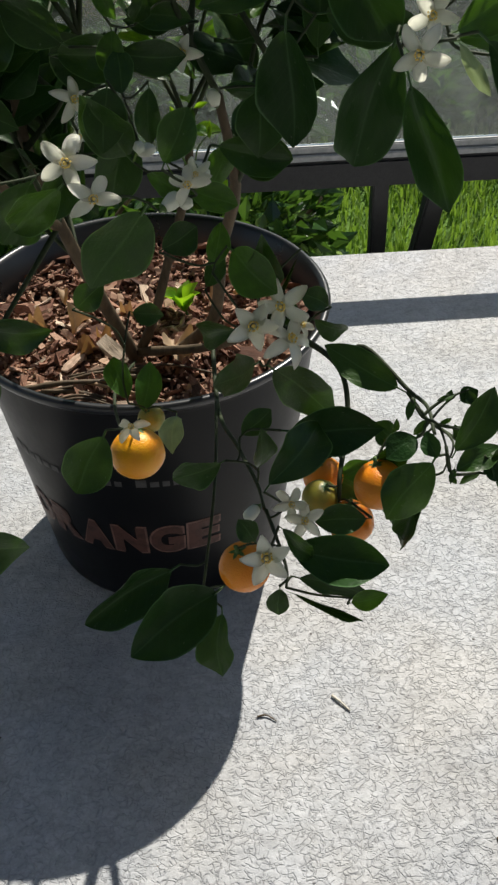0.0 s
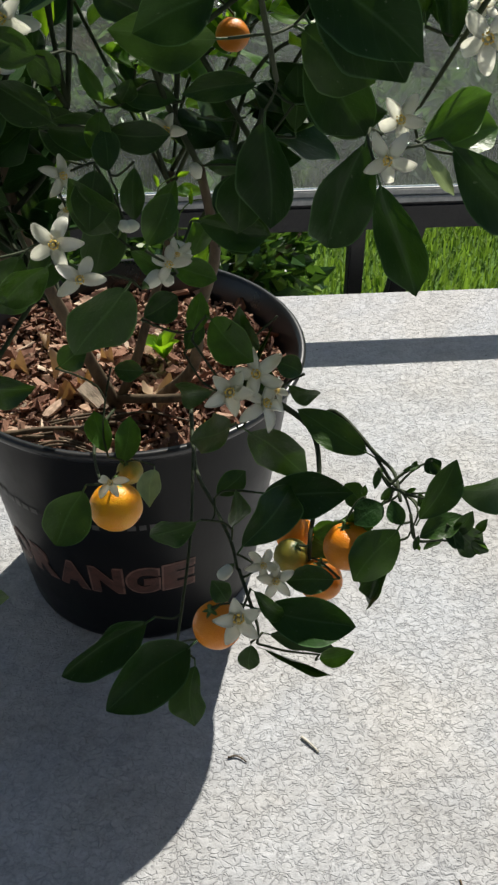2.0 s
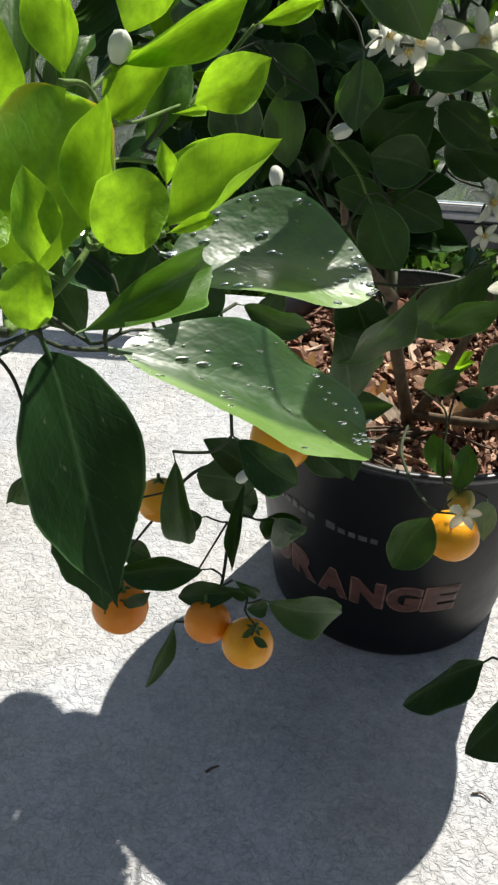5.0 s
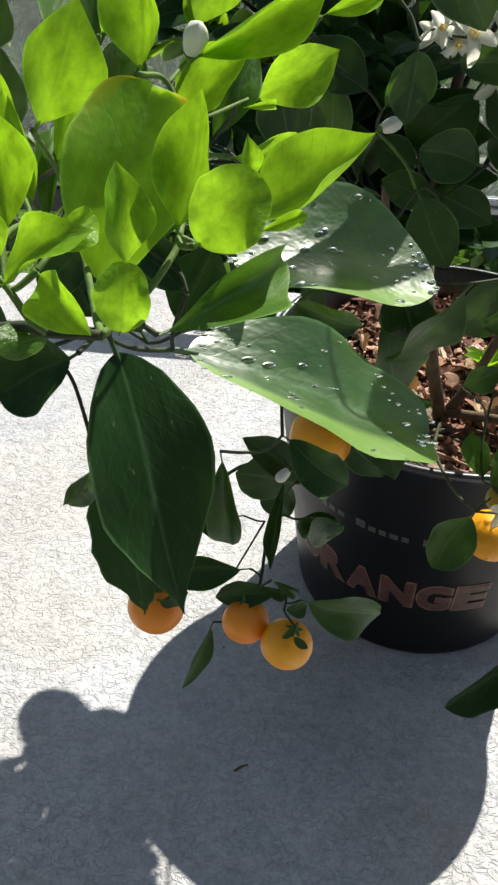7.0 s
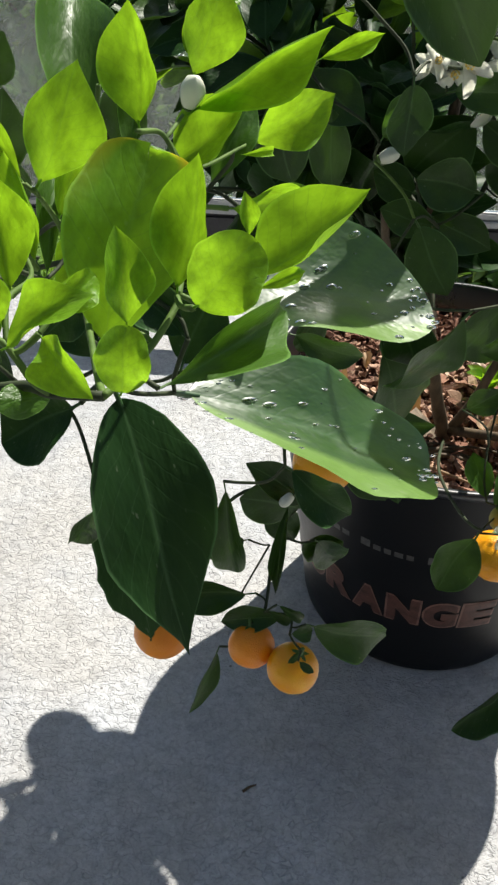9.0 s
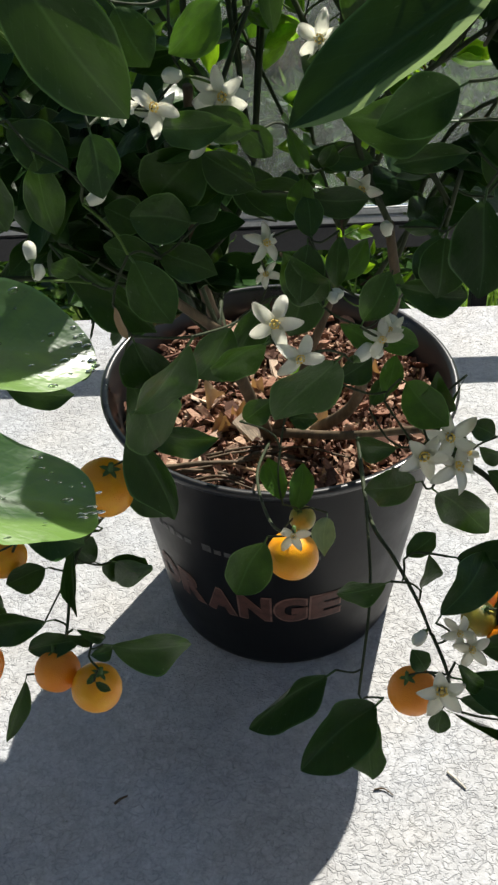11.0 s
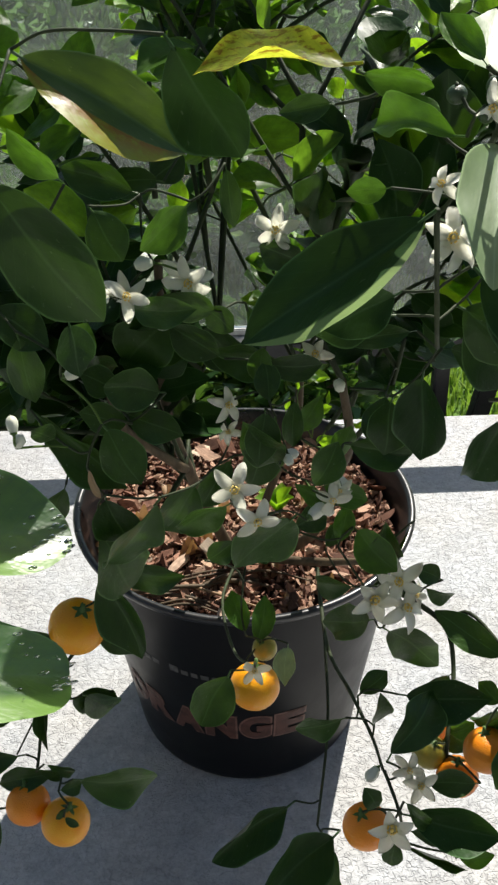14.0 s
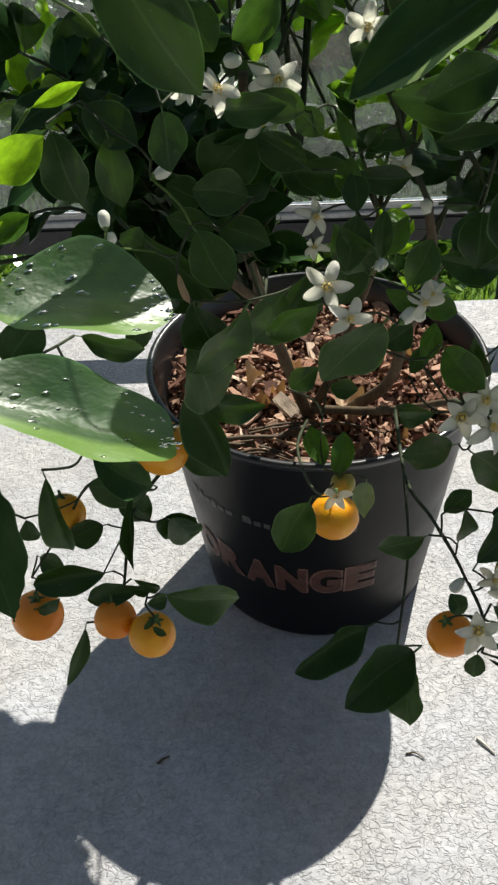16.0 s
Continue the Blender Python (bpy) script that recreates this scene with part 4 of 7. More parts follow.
leaf(M_LEAF, (-0.165, 0.44, 0.593), (-0.144, 0.43, 0.558), 0.0273, (0.3, -0.95, 0.08))
leaf(M_LEAF, (-0.159, 0.47, 0.583), (-0.123, 0.47, 0.565), 0.0213, (0.3, -0.92, 0.26))
leaf(M_LEAF, (-0.131, 0.42, 0.557), (-0.171, 0.42, 0.505), 0.0357, (0.59, -0.81, -0.06))
leaf(M_LEAF, (0.003, 0.52, 0.568), (-0.005, 0.5, 0.538), 0.0231, (-0.1, -0.99, 0.09))
leaf(M_LEAF, (0.037, 0.55, 0.574), (0.037, 0.56, 0.614), 0.0201, (-0.13, -0.99, 0.04))
leaf(M_LEAF, (-0.033, 0.5, 0.45), (-0.021, 0.51, 0.47), 0.0131, (0.16, -0.93, 0.34))
leaf(M_LEAF_B, (-0.03, 0.43, 0.546), (-0.055, 0.44, 0.553), 0.0118, (0.14, -0.99, 0))
leaf(M_LEAF, (-0.109, 0.5, 0.516), (-0.093, 0.5, 0.501), 0.0137, (0.17, -0.95, 0.27))
leaf(M_LEAF, (-0.02, 0.53, 0.564), (0.004, 0.54, 0.559), 0.0101, (0.01, -0.92, 0.4))
leaf(M_LEAF, (-0.088, 0.54, 0.574), (-0.086, 0.56, 0.587), 0.0136, (-0.01, -0.99, 0.15))
leaf(M_LEAF, (0.027, 0.5, 0.478), (0.002, 0.5, 0.415), 0.0037, (-0.13, -0.96, 0.23))
leaf(M_LEAF, (0.043, 0.46, 0.461), (0.025, 0.46, 0.471), 0.0149, (-0.09, -0.81, 0.58))
leaf(M_LEAF, (0.027, 0.455, 0.447), (0.013, 0.47, 0.463), 0.0138, (-0.23, -0.88, 0.41))
leaf(M_LEAF, (0.089, 0.355, 0.417), (0.08, 0.36, 0.369), 0.0127, (-0.38, -0.71, 0.59))
leaf(M_LEAF, (-0.012, 0.41, 0.404), (0.007, 0.42, 0.417), 0.0153, (-0.13, -0.89, 0.43))
leaf(M_LEAF, (-0.001, 0.4, 0.387), (0.001, 0.4, 0.42), 0.0151, (0.51, -0.75, 0.42))
leaf(M_LEAF, (0.084, 0.38, 0.427), (0.069, 0.39, 0.401), 0.0155, (-0.07, -0.94, 0.34))
leaf(M_LEAF, (0.061, 0.36, 0.387), (0.03, 0.362, 0.383), 0.0175, (-0.31, -0.74, 0.6))
leaf(M_LEAF, (0.01, 0.34, 0.354), (0.009, 0.335, 0.335), 0.0132, (-0.11, -0.84, 0.53))
leaf(M_LEAF, (-0.002, 0.335, 0.394), (-0.012, 0.34, 0.407), 0.0123, (0.13, -0.82, 0.56))
leaf(M_LEAF, (0.009, 0.325, 0.417), (0.027, 0.33, 0.388), 0.0103, (0.02, -0.81, 0.59))
leaf(M_LEAF_B, (0.048, 0.4, 0.38), (0.063, 0.4, 0.393), 0.0137, (-0.25, -0.85, 0.47))
leaf(M_LEAF, (-0.056, 0.47, 0.493), (-0.034, 0.48, 0.503), 0.0201, (-0.02, -0.98, 0.19))
leaf(M_LEAF, (-0.118, 0.5, 0.437), (-0.095, 0.5, 0.456), 0.0184, (0.06, -0.93, 0.35))
leaf(M_LEAF, (-0.09, 0.55, 0.404), (-0.066, 0.55, 0.4), 0.0164, (0.14, -0.92, 0.37))
leaf(M_LEAF, (-0.198, 0.375, 0.355), (-0.148, 0.405, 0.319), 0.0297, (0.16, -0.9, 0.4))
leaf(M_LEAF, (-0.217, 0.38, 0.363), (-0.201, 0.39, 0.342), 0.0071, (0.38, -0.75, 0.55))
leaf(M_LEAF, (-0.174, 0.43, 0.524), (-0.16, 0.44, 0.465), 0.0385, (0.57, -0.73, 0.37))
leaf(M_LEAF, (-0.195, 0.45, 0.575), (-0.206, 0.44, 0.588), 0.0151, (0.27, -0.96, -0.08))
leaf(M_LEAF_DARK, (0.064, 0.395, 0.617), (0.094, 0.415, 0.541), 0.0222, (0.05, -1, -0.07))
leaf(M_LEAF_DARK, (0.093, 0.4, 0.63), (0.142, 0.41, 0.584), 0.0278, (0.12, -0.99, 0))
leaf(M_PALE, (0.083, 0.395, 0.629), (0.102, 0.4, 0.603), 0.0069, (-0.35, -0.89, 0.29))
leaf(M_LEAF_B, (0.081, 0.4, 0.629), (0.117, 0.42, 0.643), 0.0207, (-0.15, -0.98, 0.1))
leaf(M_PALE, (0.12, 0.42, 0.647), (0.153, 0.44, 0.628), 0.0101, (-0.22, -0.9, 0.37))
leaf(M_LEAF, (0.128, 0.4, 0.421), (0.179, 0.43, 0.4), 0.0262, (-0.21, -0.95, 0.24))
leaf(M_LEAF, (0.0979, 0.3523, 0.4367), (0.1183, 0.3677, 0.4701), 0.0188, (0.02, -0.91, 0.41))
leaf(M_LEAF_DARK, (0.1018, 0.3709, 0.4586), (0.1117, 0.375, 0.4633), 0.0098, (0.06, -0.81, 0.59))
leaf(M_LEAF, (0.0978, 0.3471, 0.4305), (0.1239, 0.356, 0.4406), 0.0144, (-0.17, -0.49, 0.86))
leaf(M_LEAF_DARK, (0.0843, 0.362, 0.4484), (0.0901, 0.3501, 0.4388), 0.0103, (-0.38, -0.69, 0.62))
leaf(M_LEAF_DARK, (0.0831, 0.3678, 0.4398), (0.0658, 0.3598, 0.4307), 0.0165, (-0.15, -0.59, 0.79))
leaf(M_LEAF, (0.0796, 0.3732, 0.4617), (0.0757, 0.3648, 0.4518), 0.0046, (-0.3, -0.66, 0.68))
leaf(M_LEAF_B, (0.0978, 0.3471, 0.4305), (0.1, 0.3438, 0.4265), 0.0026, (-0.16, -0.8, 0.58))
leaf(M_LEAF_B, (0.0912, 0.3635, 0.45), (0.0982, 0.3653, 0.4521), 0.0026, (-0.01, -0.73, 0.69))
leaf(M_LEAF, (0.0954, 0.3704, 0.4581), (0.0984, 0.375, 0.4635), 0.0035, (-0.16, -0.71, 0.69))
leaf(M_LEAF, (0.0897, 0.3709, 0.4589), (0.1001, 0.3735, 0.4618), 0.0029, (0, -0.74, 0.67))
leaf(M_LEAF, (0.0996, 0.3497, 0.4336), (0.0971, 0.3438, 0.4266), 0.0035, (-0.2, -0.71, 0.67))
leaf(M_LEAF, (0.1059, 0.375, 0.4634), (0.1104, 0.3698, 0.4572), 0.0058, (-0.19, -0.82, 0.55))
leaf(M_LEAF_DARK, (0.1124, 0.3545, 0.4391), (0.1237, 0.3441, 0.4265), 0.0087, (-0.15, -0.82, 0.55))
leaf(M_LEAF, (0.114, 0.35, 0.44), (0.136, 0.352, 0.419), 0.0167, (-0.09, -0.82, 0.57))
leaf(M_LEAF, (0.085, 0.424, 0.425), (0.039, 0.455, 0.437), 0.0210, (0.22, -0.89, 0.4))
leaf(M_LEAF, (0.087, 0.4, 0.407), (0.063, 0.42, 0.375), 0.0143, (-0.1, -0.98, 0.16))
leaf(M_LEAF, (0.091, 0.36, 0.418), (0.082, 0.372, 0.352), 0.0307, (-0.95, -0.3, 0.05))
leaf(M_LEAF, (0.031, 0.46, 0.453), (0.054, 0.47, 0.438), 0.0145, (-0.05, -1, -0.02))
leaf(M_LEAF_B, (0.128, 0.35, 0.429), (0.14, 0.35, 0.42), 0.0066, (-0.33, -0.94, 0.04))
leaf(M_LEAF, (0.092, 0.39, 0.433), (0.085, 0.39, 0.421), 0.0057, (-0.15, -0.94, 0.31))
leaf(M_LEAF, (0.075, 0.39, 0.423), (0.075, 0.39, 0.433), 0.0038, (-0.14, -0.93, 0.35))
leaf(M_LEAF, (0.118, 0.35, 0.43), (0.127, 0.352, 0.448), 0.0094, (-0.07, -0.86, 0.5))
leaf(M_LEAF, (0.123, 0.35, 0.428), (0.139, 0.348, 0.421), 0.0090, (-0.2, -0.97, 0.16))
leaf(M_LEAF, (0.115, 0.352, 0.429), (0.105, 0.355, 0.416), 0.0048, (-0.15, -0.94, 0.3))
leaf(M_LEAF, (0.13, 0.35, 0.432), (0.135, 0.35, 0.444), 0.0053, (-0.54, -0.71, 0.46))
leaf(M_LEAF, (0.108, 0.37, 0.432), (0.102, 0.372, 0.443), 0.0061, (-0.32, -0.91, 0.25))
leaf(M_LEAF, (0.083, 0.415, 0.393), (0.069, 0.43, 0.397), 0.0158, (-0.13, -0.93, 0.34))
leaf(M_LEAF, (0.054, 0.44, 0.394), (0.039, 0.45, 0.357), 0.0181, (-0.09, -0.92, 0.39))
leaf(M_LEAF, (0.07, 0.41, 0.351), (0.046, 0.42, 0.364), 0.0199, (-0.01, -0.93, 0.38))
leaf(M_LEAF, (-0.251, 0.37, 0.327), (-0.266, 0.345, 0.287), 0.0138, (0.74, -0.6, 0.29))
leaf(M_LEAF, (-0.211, 0.43, 0.368), (-0.182, 0.455, 0.335), 0.0265, (0.18, -0.96, 0.23))
leaf(M_LEAF, (-0.21, 0.385, 0.35), (-0.253, 0.385, 0.333), 0.0171, (0.17, -0.69, 0.7))
leaf(M_LEAF, (-0.232, 0.39, 0.359), (-0.295, 0.395, 0.336), 0.0238, (0.36, -0.8, 0.47))
leaf(M_LEAF, (-0.209, 0.44, 0.39), (-0.248, 0.42, 0.41), 0.0360, (0.24, -0.93, 0.29))
leaf(M_LEAF, (-0.206, 0.44, 0.393), (-0.246, 0.43, 0.43), 0.0225, (0.43, -0.68, 0.6))
leaf(M_LEAF, (-0.244, 0.43, 0.364), (-0.273, 0.42, 0.357), 0.0238, (0.43, -0.87, 0.25))
leaf(M_LEAF, (-0.213, 0.44, 0.358), (-0.23, 0.43, 0.391), 0.0234, (0.19, -0.9, 0.38))
leaf(M_LEAF, (-0.217, 0.42, 0.415), (-0.221, 0.4, 0.349), 0.0090, (-0.11, -0.88, 0.46))
leaf(M_LEAF, (-0.223, 0.38, 0.356), (-0.206, 0.39, 0.342), 0.0090, (0.25, -0.91, 0.32))
leaf(M_LEAF, (-0.207, 0.37, 0.349), (-0.194, 0.38, 0.344), 0.0112, (0.27, -0.73, 0.63))
leaf(M_LEAF, (-0.308, 0.44, 0.317), (-0.284, 0.43, 0.314), 0.0193, (0.26, -0.84, 0.48))
leaf(M_LEAF, (-0.29, 0.4, 0.397), (-0.286, 0.4, 0.376), 0.0149, (0.06, -0.93, 0.37))
leaf(M_LEAF, (-0.293, 0.38, 0.325), (-0.268, 0.375, 0.346), 0.0115, (0.4, -0.87, 0.28))
leaf(M_LEAF, (-0.199, 0.35, 0.351), (-0.189, 0.348, 0.345), 0.0054, (0.25, -0.78, 0.58))
leaf(M_LEAF, (-0.198, 0.355, 0.354), (-0.205, 0.352, 0.345), 0.0043, (0.2, -0.84, 0.51))
leaf(M_LEAF, (-0.179, 0.44, 0.482), (-0.153, 0.42, 0.422), 0.0301, (-0.2, -0.93, 0.3))
leaf(M_LEAF, (-0.21, 0.5, 0.503), (-0.227, 0.5, 0.468), 0.0188, (0.38, -0.89, 0.24))
leaf(M_LEAF, (-0.152, 0.46, 0.58), (-0.183, 0.46, 0.587), 0.0190, (0.24, -0.9, 0.38))
leaf(M_LEAF, (-0.215, 0.47, 0.583), (-0.157, 0.45, 0.539), 0.0261, (-0.06, -1, 0.05))
leaf(M_LEAF, (-0.164, 0.5, 0.579), (-0.19, 0.5, 0.59), 0.0211, (0.26, -0.94, 0.24))
leaf(M_LEAF, (-0.166, 0.43, 0.55), (-0.155, 0.43, 0.513), 0.0291, (0.04, -0.97, 0.22))
leaf(M_LEAF_DARK, (-0.173, 0.43, 0.664), (-0.173, 0.44, 0.624), 0.0211, (0.36, -0.93, 0.04))
leaf(M_LEAF, (-0.225, 0.47, 0.652), (-0.206, 0.48, 0.62), 0.0229, (0.38, -0.9, 0.2))
leaf(M_LEAF, (-0.212, 0.46, 0.641), (-0.208, 0.46, 0.594), 0.0214, (0.21, -0.96, 0.21))
leaf(M_LEAF, (-0.238, 0.44, 0.651), (-0.226, 0.44, 0.606), 0.0263, (0.21, -0.98, -0.06))
leaf(M_LEAF, (-0.157, 0.5, 0.635), (-0.112, 0.48, 0.646), 0.0199, (0.21, -0.94, 0.26))
leaf(M_LEAF, (-0.136, 0.55, 0.611), (-0.171, 0.55, 0.569), 0.0414, (-0.01, -0.99, 0.12))
leaf(M_LEAF, (-0.111, 0.5, 0.637), (-0.093, 0.5, 0.621), 0.0182, (-0.05, -1, 0.03))
leaf(M_LEAF_B, (-0.087, 0.52, 0.63), (-0.074, 0.52, 0.604), 0.0098, (0.12, -0.98, 0.13))
leaf(M_LEAF, (-0.067, 0.54, 0.596), (-0.06, 0.54, 0.611), 0.0123, (0.09, -1, -0.01))
leaf(M_LEAF, (-0.032, 0.56, 0.592), (-0.074, 0.56, 0.599), 0.0176, (0.16, -0.93, 0.32))
leaf(M_LEAF, (-0.096, 0.58, 0.543), (-0.118, 0.58, 0.582), 0.0335, (-0.04, -1, -0.03))
leaf(M_LEAF, (-0.018, 0.5, 0.541), (0.02, 0.5, 0.533), 0.0240, (-0.11, -0.98, 0.18))
leaf(M_LEAF, (0.005, 0.5, 0.577), (0.001, 0.49, 0.539), 0.0266, (-0.12, -0.98, 0.18))
leaf(M_LEAF_B, (-0.077, 0.52, 0.602), (-0.078, 0.52, 0.573), 0.0169, (-0.16, -0.98, 0.11))
leaf(M_LEAF, (-0.041, 0.58, 0.588), (-0.077, 0.57, 0.591), 0.0145, (0, -0.98, -0.18))
leaf(M_LEAF_B, (-0.04, 0.46, 0.537), (-0.01, 0.46, 0.525), 0.0164, (-0.13, -0.78, 0.62))
leaf(M_LEAF_B, (-0.017, 0.47, 0.496), (0.011, 0.45, 0.476), 0.0276, (-0.16, -0.98, 0.14))
leaf(M_LEAF, (-0.064, 0.46, 0.551), (-0.085, 0.45, 0.59), 0.0251, (0.05, -1, 0.08))
leaf(M_LEAF_B, (-0.026, 0.47, 0.479), (-0.02, 0.48, 0.506), 0.0140, (-0.23, -0.9, 0.36))
leaf(M_DRY, (-0.174, 0.43, 0.57), (-0.167, 0.425, 0.551), 0.0047, (0.02, -0.94, 0.33))
# fresh shoot that reaches towards the walk
leaf(M_YOUNG_TIP, (-0.2327, 0.1802, 0.6763), (-0.2269, 0.2056, 0.7159), 0.0293, (0.35, -0.81, 0.47), 16)
leaf(M_YOUNG, (-0.2235, 0.1712, 0.689), (-0.226, 0.176, 0.7103), 0.0108, (0.63, -0.74, 0.24), 15)
leaf(M_YOUNG, (-0.2142, 0.1784, 0.6939), (-0.2106, 0.1881, 0.7216), 0.0132, (-0.22, -0.91, 0.35), 14)
leaf(M_YOUNG, (-0.2077, 0.1665, 0.6988), (-0.1958, 0.1717, 0.7121), 0.0154, (0.11, -0.95, 0.28), 17)
leaf(M_YOUNG, (-0.2042, 0.1984, 0.6866), (-0.1769, 0.2089, 0.7077), 0.0195, (-0.42, -0.46, 0.78), 14)
leaf(M_YOUNG, (-0.1985, 0.1848, 0.6938), (-0.1888, 0.1937, 0.6944), 0.0037, (0.52, -0.62, 0.59), 13)
leaf(M_YOUNG, (-0.2142, 0.2315, 0.6894), (-0.196, 0.2463, 0.6877), 0.0127, (0.63, -0.77, 0.1), 13)
leaf(M_YOUNG, (-0.2046, 0.2096, 0.693), (-0.2061, 0.2119, 0.7037), 0.0048, (0.45, -0.86, 0.25), 13)
leaf(M_YOUNG, (-0.2221, 0.3044, 0.6777), (-0.1962, 0.313, 0.6937), 0.0185, (0.24, -0.96, 0.13), 15)
leaf(M_YOUNG, (-0.2184, 0.2696, 0.6883), (-0.2105, 0.2817, 0.6855), 0.0030, (0.82, -0.46, 0.34), 13)
leaf(M_YOUNG, (-0.2348, 0.2506, 0.6892), (-0.2141, 0.259, 0.7096), 0.0168, (-0.22, -0.8, 0.55), 14)
leaf(M_YOUNG, (-0.2296, 0.2527, 0.7051), (-0.1926, 0.2633, 0.7268), 0.0125, (0.36, -0.92, -0.16), 14)
leaf(M_YOUNG, (-0.2377, 0.2351, 0.7064), (-0.24, 0.2411, 0.7363), 0.0165, (-0.21, -0.96, 0.18), 14)
leaf(M_YOUNG, (-0.2346, 0.2771, 0.7061), (-0.2253, 0.2842, 0.7319), 0.0173, (0.38, -0.92, 0.11), 13)
leaf(M_YOUNG, (-0.2566, 0.2096, 0.7004), (-0.2454, 0.2178, 0.7286), 0.0188, (0.5, -0.86, 0.06), 13)
leaf(M_YOUNG, (-0.2585, 0.2247, 0.6846), (-0.25, 0.2321, 0.7103), 0.0123, (0.53, -0.85, 0.07), 14)
leaf(M_LEAF_B, (-0.2807, 0.2901, 0.6779), (-0.2926, 0.3468, 0.7156), 0.0258, (0.41, -0.44, 0.8))
leaf(M_YOUNG, (-0.2649, 0.2832, 0.7007), (-0.2538, 0.2879, 0.7138), 0.0112, (-0.03, -0.93, 0.36), 13)
leaf(M_YOUNG, (-0.2504, 0.1756, 0.6913), (-0.2535, 0.1817, 0.718), 0.0108, (0.75, -0.62, 0.23), 14)
leaf(M_YOUNG, (-0.2517, 0.1928, 0.6885), (-0.2575, 0.198, 0.7145), 0.0114, (-0.06, -0.98, 0.18), 14)
leaf(M_YOUNG, (-0.2658, 0.2031, 0.6991), (-0.2777, 0.2067, 0.7252), 0.0110, (0.71, -0.58, 0.4), 14)
leaf(M_YOUNG, (-0.2875, 0.2351, 0.7082), (-0.289, 0.2388, 0.7278), 0.0138, (0.55, -0.81, 0.2), 13)
leaf(M_YOUNG, (-0.2747, 0.2087, 0.7021), (-0.2805, 0.2097, 0.7112), 0.0068, (0.58, -0.69, 0.44), 13)
leaf(M_YOUNG, (-0.2464, 0.1595, 0.6901), (-0.2533, 0.1628, 0.7084), 0.0071, (0.78, -0.49, 0.39), 15)
leaf(M_YOUNG, (-0.2444, 0.1553, 0.6913), (-0.2256, 0.1615, 0.7028), 0.0103, (-0.27, -0.58, 0.77), 15)
leaf(M_YOUNG, (-0.2367, 0.1662, 0.6949), (-0.2311, 0.1765, 0.698), 0.0076, (0.74, -0.54, 0.41), 17)
leaf(M_YOUNG, (-0.2377, 0.1595, 0.6934), (-0.2221, 0.1456, 0.6897), 0.0103, (-0.45, -0.67, 0.59), 15)
leaf(M_YOUNG, (-0.2205, 0.1554, 0.6834), (-0.2192, 0.1595, 0.6978), 0.0111, (0.26, -0.94, 0.24), 17)
leaf(M_LEAF_B, (-0.23, 0.2753, 0.6739), (-0.2196, 0.296, 0.6965), 0.0123, (0.28, -0.86, 0.30), 15)
leaf(M_LEAF_B, (-0.2154, 0.2764, 0.6647), (-0.1999, 0.2918, 0.6704), 0.0104, (-0.05, -0.95, 0.36), 14)
leaf(M_LEAF_B, (-0.2661, 0.2634, 0.667), (-0.2652, 0.2821, 0.6886), 0.0088, (0.06, -0.70, 0.27), 14)
leaf(M_LEAF_B, (-0.2718, 0.2406, 0.6569), (-0.2759, 0.2705, 0.6782), 0.0081, (0.23, -0.79, 0.19), 15)
leaf(M_YOUNG, (-0.2817, 0.2576, 0.6788), (-0.3031, 0.275, 0.6937), 0.0075, (0.51, -0.82, 0.34), 14)
leaf(M_LEAF_B, (-0.2609, 0.2902, 0.6741), (-0.2571, 0.3174, 0.6948), 0.0111, (-0.06, -0.76, 0.30), 15)
leaf(M_YOUNG, (-0.2946, 0.255, 0.6705), (-0.3037, 0.2677, 0.6859), 0.0076, (-0.08, -0.73, 0.27), 14)
leaf(M_LEAF_B, (-0.2418, 0.2434, 0.6543), (-0.2365, 0.2637, 0.6654), 0.0091, (0.52, -0.77, 0.38), 13)
leaf(M_YOUNG, (-0.2035, 0.3221, 0.7003), (-0.1828, 0.3339, 0.7066), 0.0074, (0.46, -0.84, 0.38), 14)
leaf(M_LEAF_B, (-0.2198, 0.1794, 0.6682), (-0.1973, 0.2261, 0.6643), 0.0143, (0.78, -0.33, 0.52), 15)
leaf(M_LEAF_B, (-0.2376, 0.1633, 0.6761), (-0.2467, 0.1515, 0.6795), 0.0079, (0.67, -0.32, 0.67))
leaf(M_LEAF_SICK, (-0.2522, 0.1613, 0.6766), (-0.2615, 0.1298, 0.657), 0.0144, (0.68, -0.52, 0.51))
leaf(M_LEAF_DARK, (-0.2453, 0.193, 0.6503), (-0.2686, 0.1902, 0.6359), 0.0226, (-0.26, -0.77, 0.58))
leaf(M_LEAF_DARK, (-0.2443, 0.2143, 0.6409), (-0.216, 0.1813, 0.5687), 0.0363, (0.55, -0.66, 0.52), 18)
leaf(M_LEAF_DARK, (-0.3009, 0.3726, 0.4678), (-0.2832, 0.3325, 0.3707), 0.0462, (0.2, -0.93, 0.3), 19)
leaf(M_LEAF_WET, (-0.2308, 0.2302, 0.6289), (-0.1492, 0.2698, 0.5782), 0.0483, (0.6, -0.27, 0.75), 23)
leaf(M_LEAF_WET, (-0.2313, 0.2952, 0.6276), (-0.1548, 0.3210, 0.6130), 0.0553, (0.34, -0.22, 0.92), 24)
leaf(M_LEAF, (-0.2748, 0.1732, 0.6794), (-0.2629, 0.1794, 0.6689), 0.0114, (0.59, -0.78, 0.21))
leaf(M_LEAF, (-0.2769, 0.2296, 0.6683), (-0.3027, 0.2385, 0.6682), 0.0180, (-0.22, -0.62, 0.76))
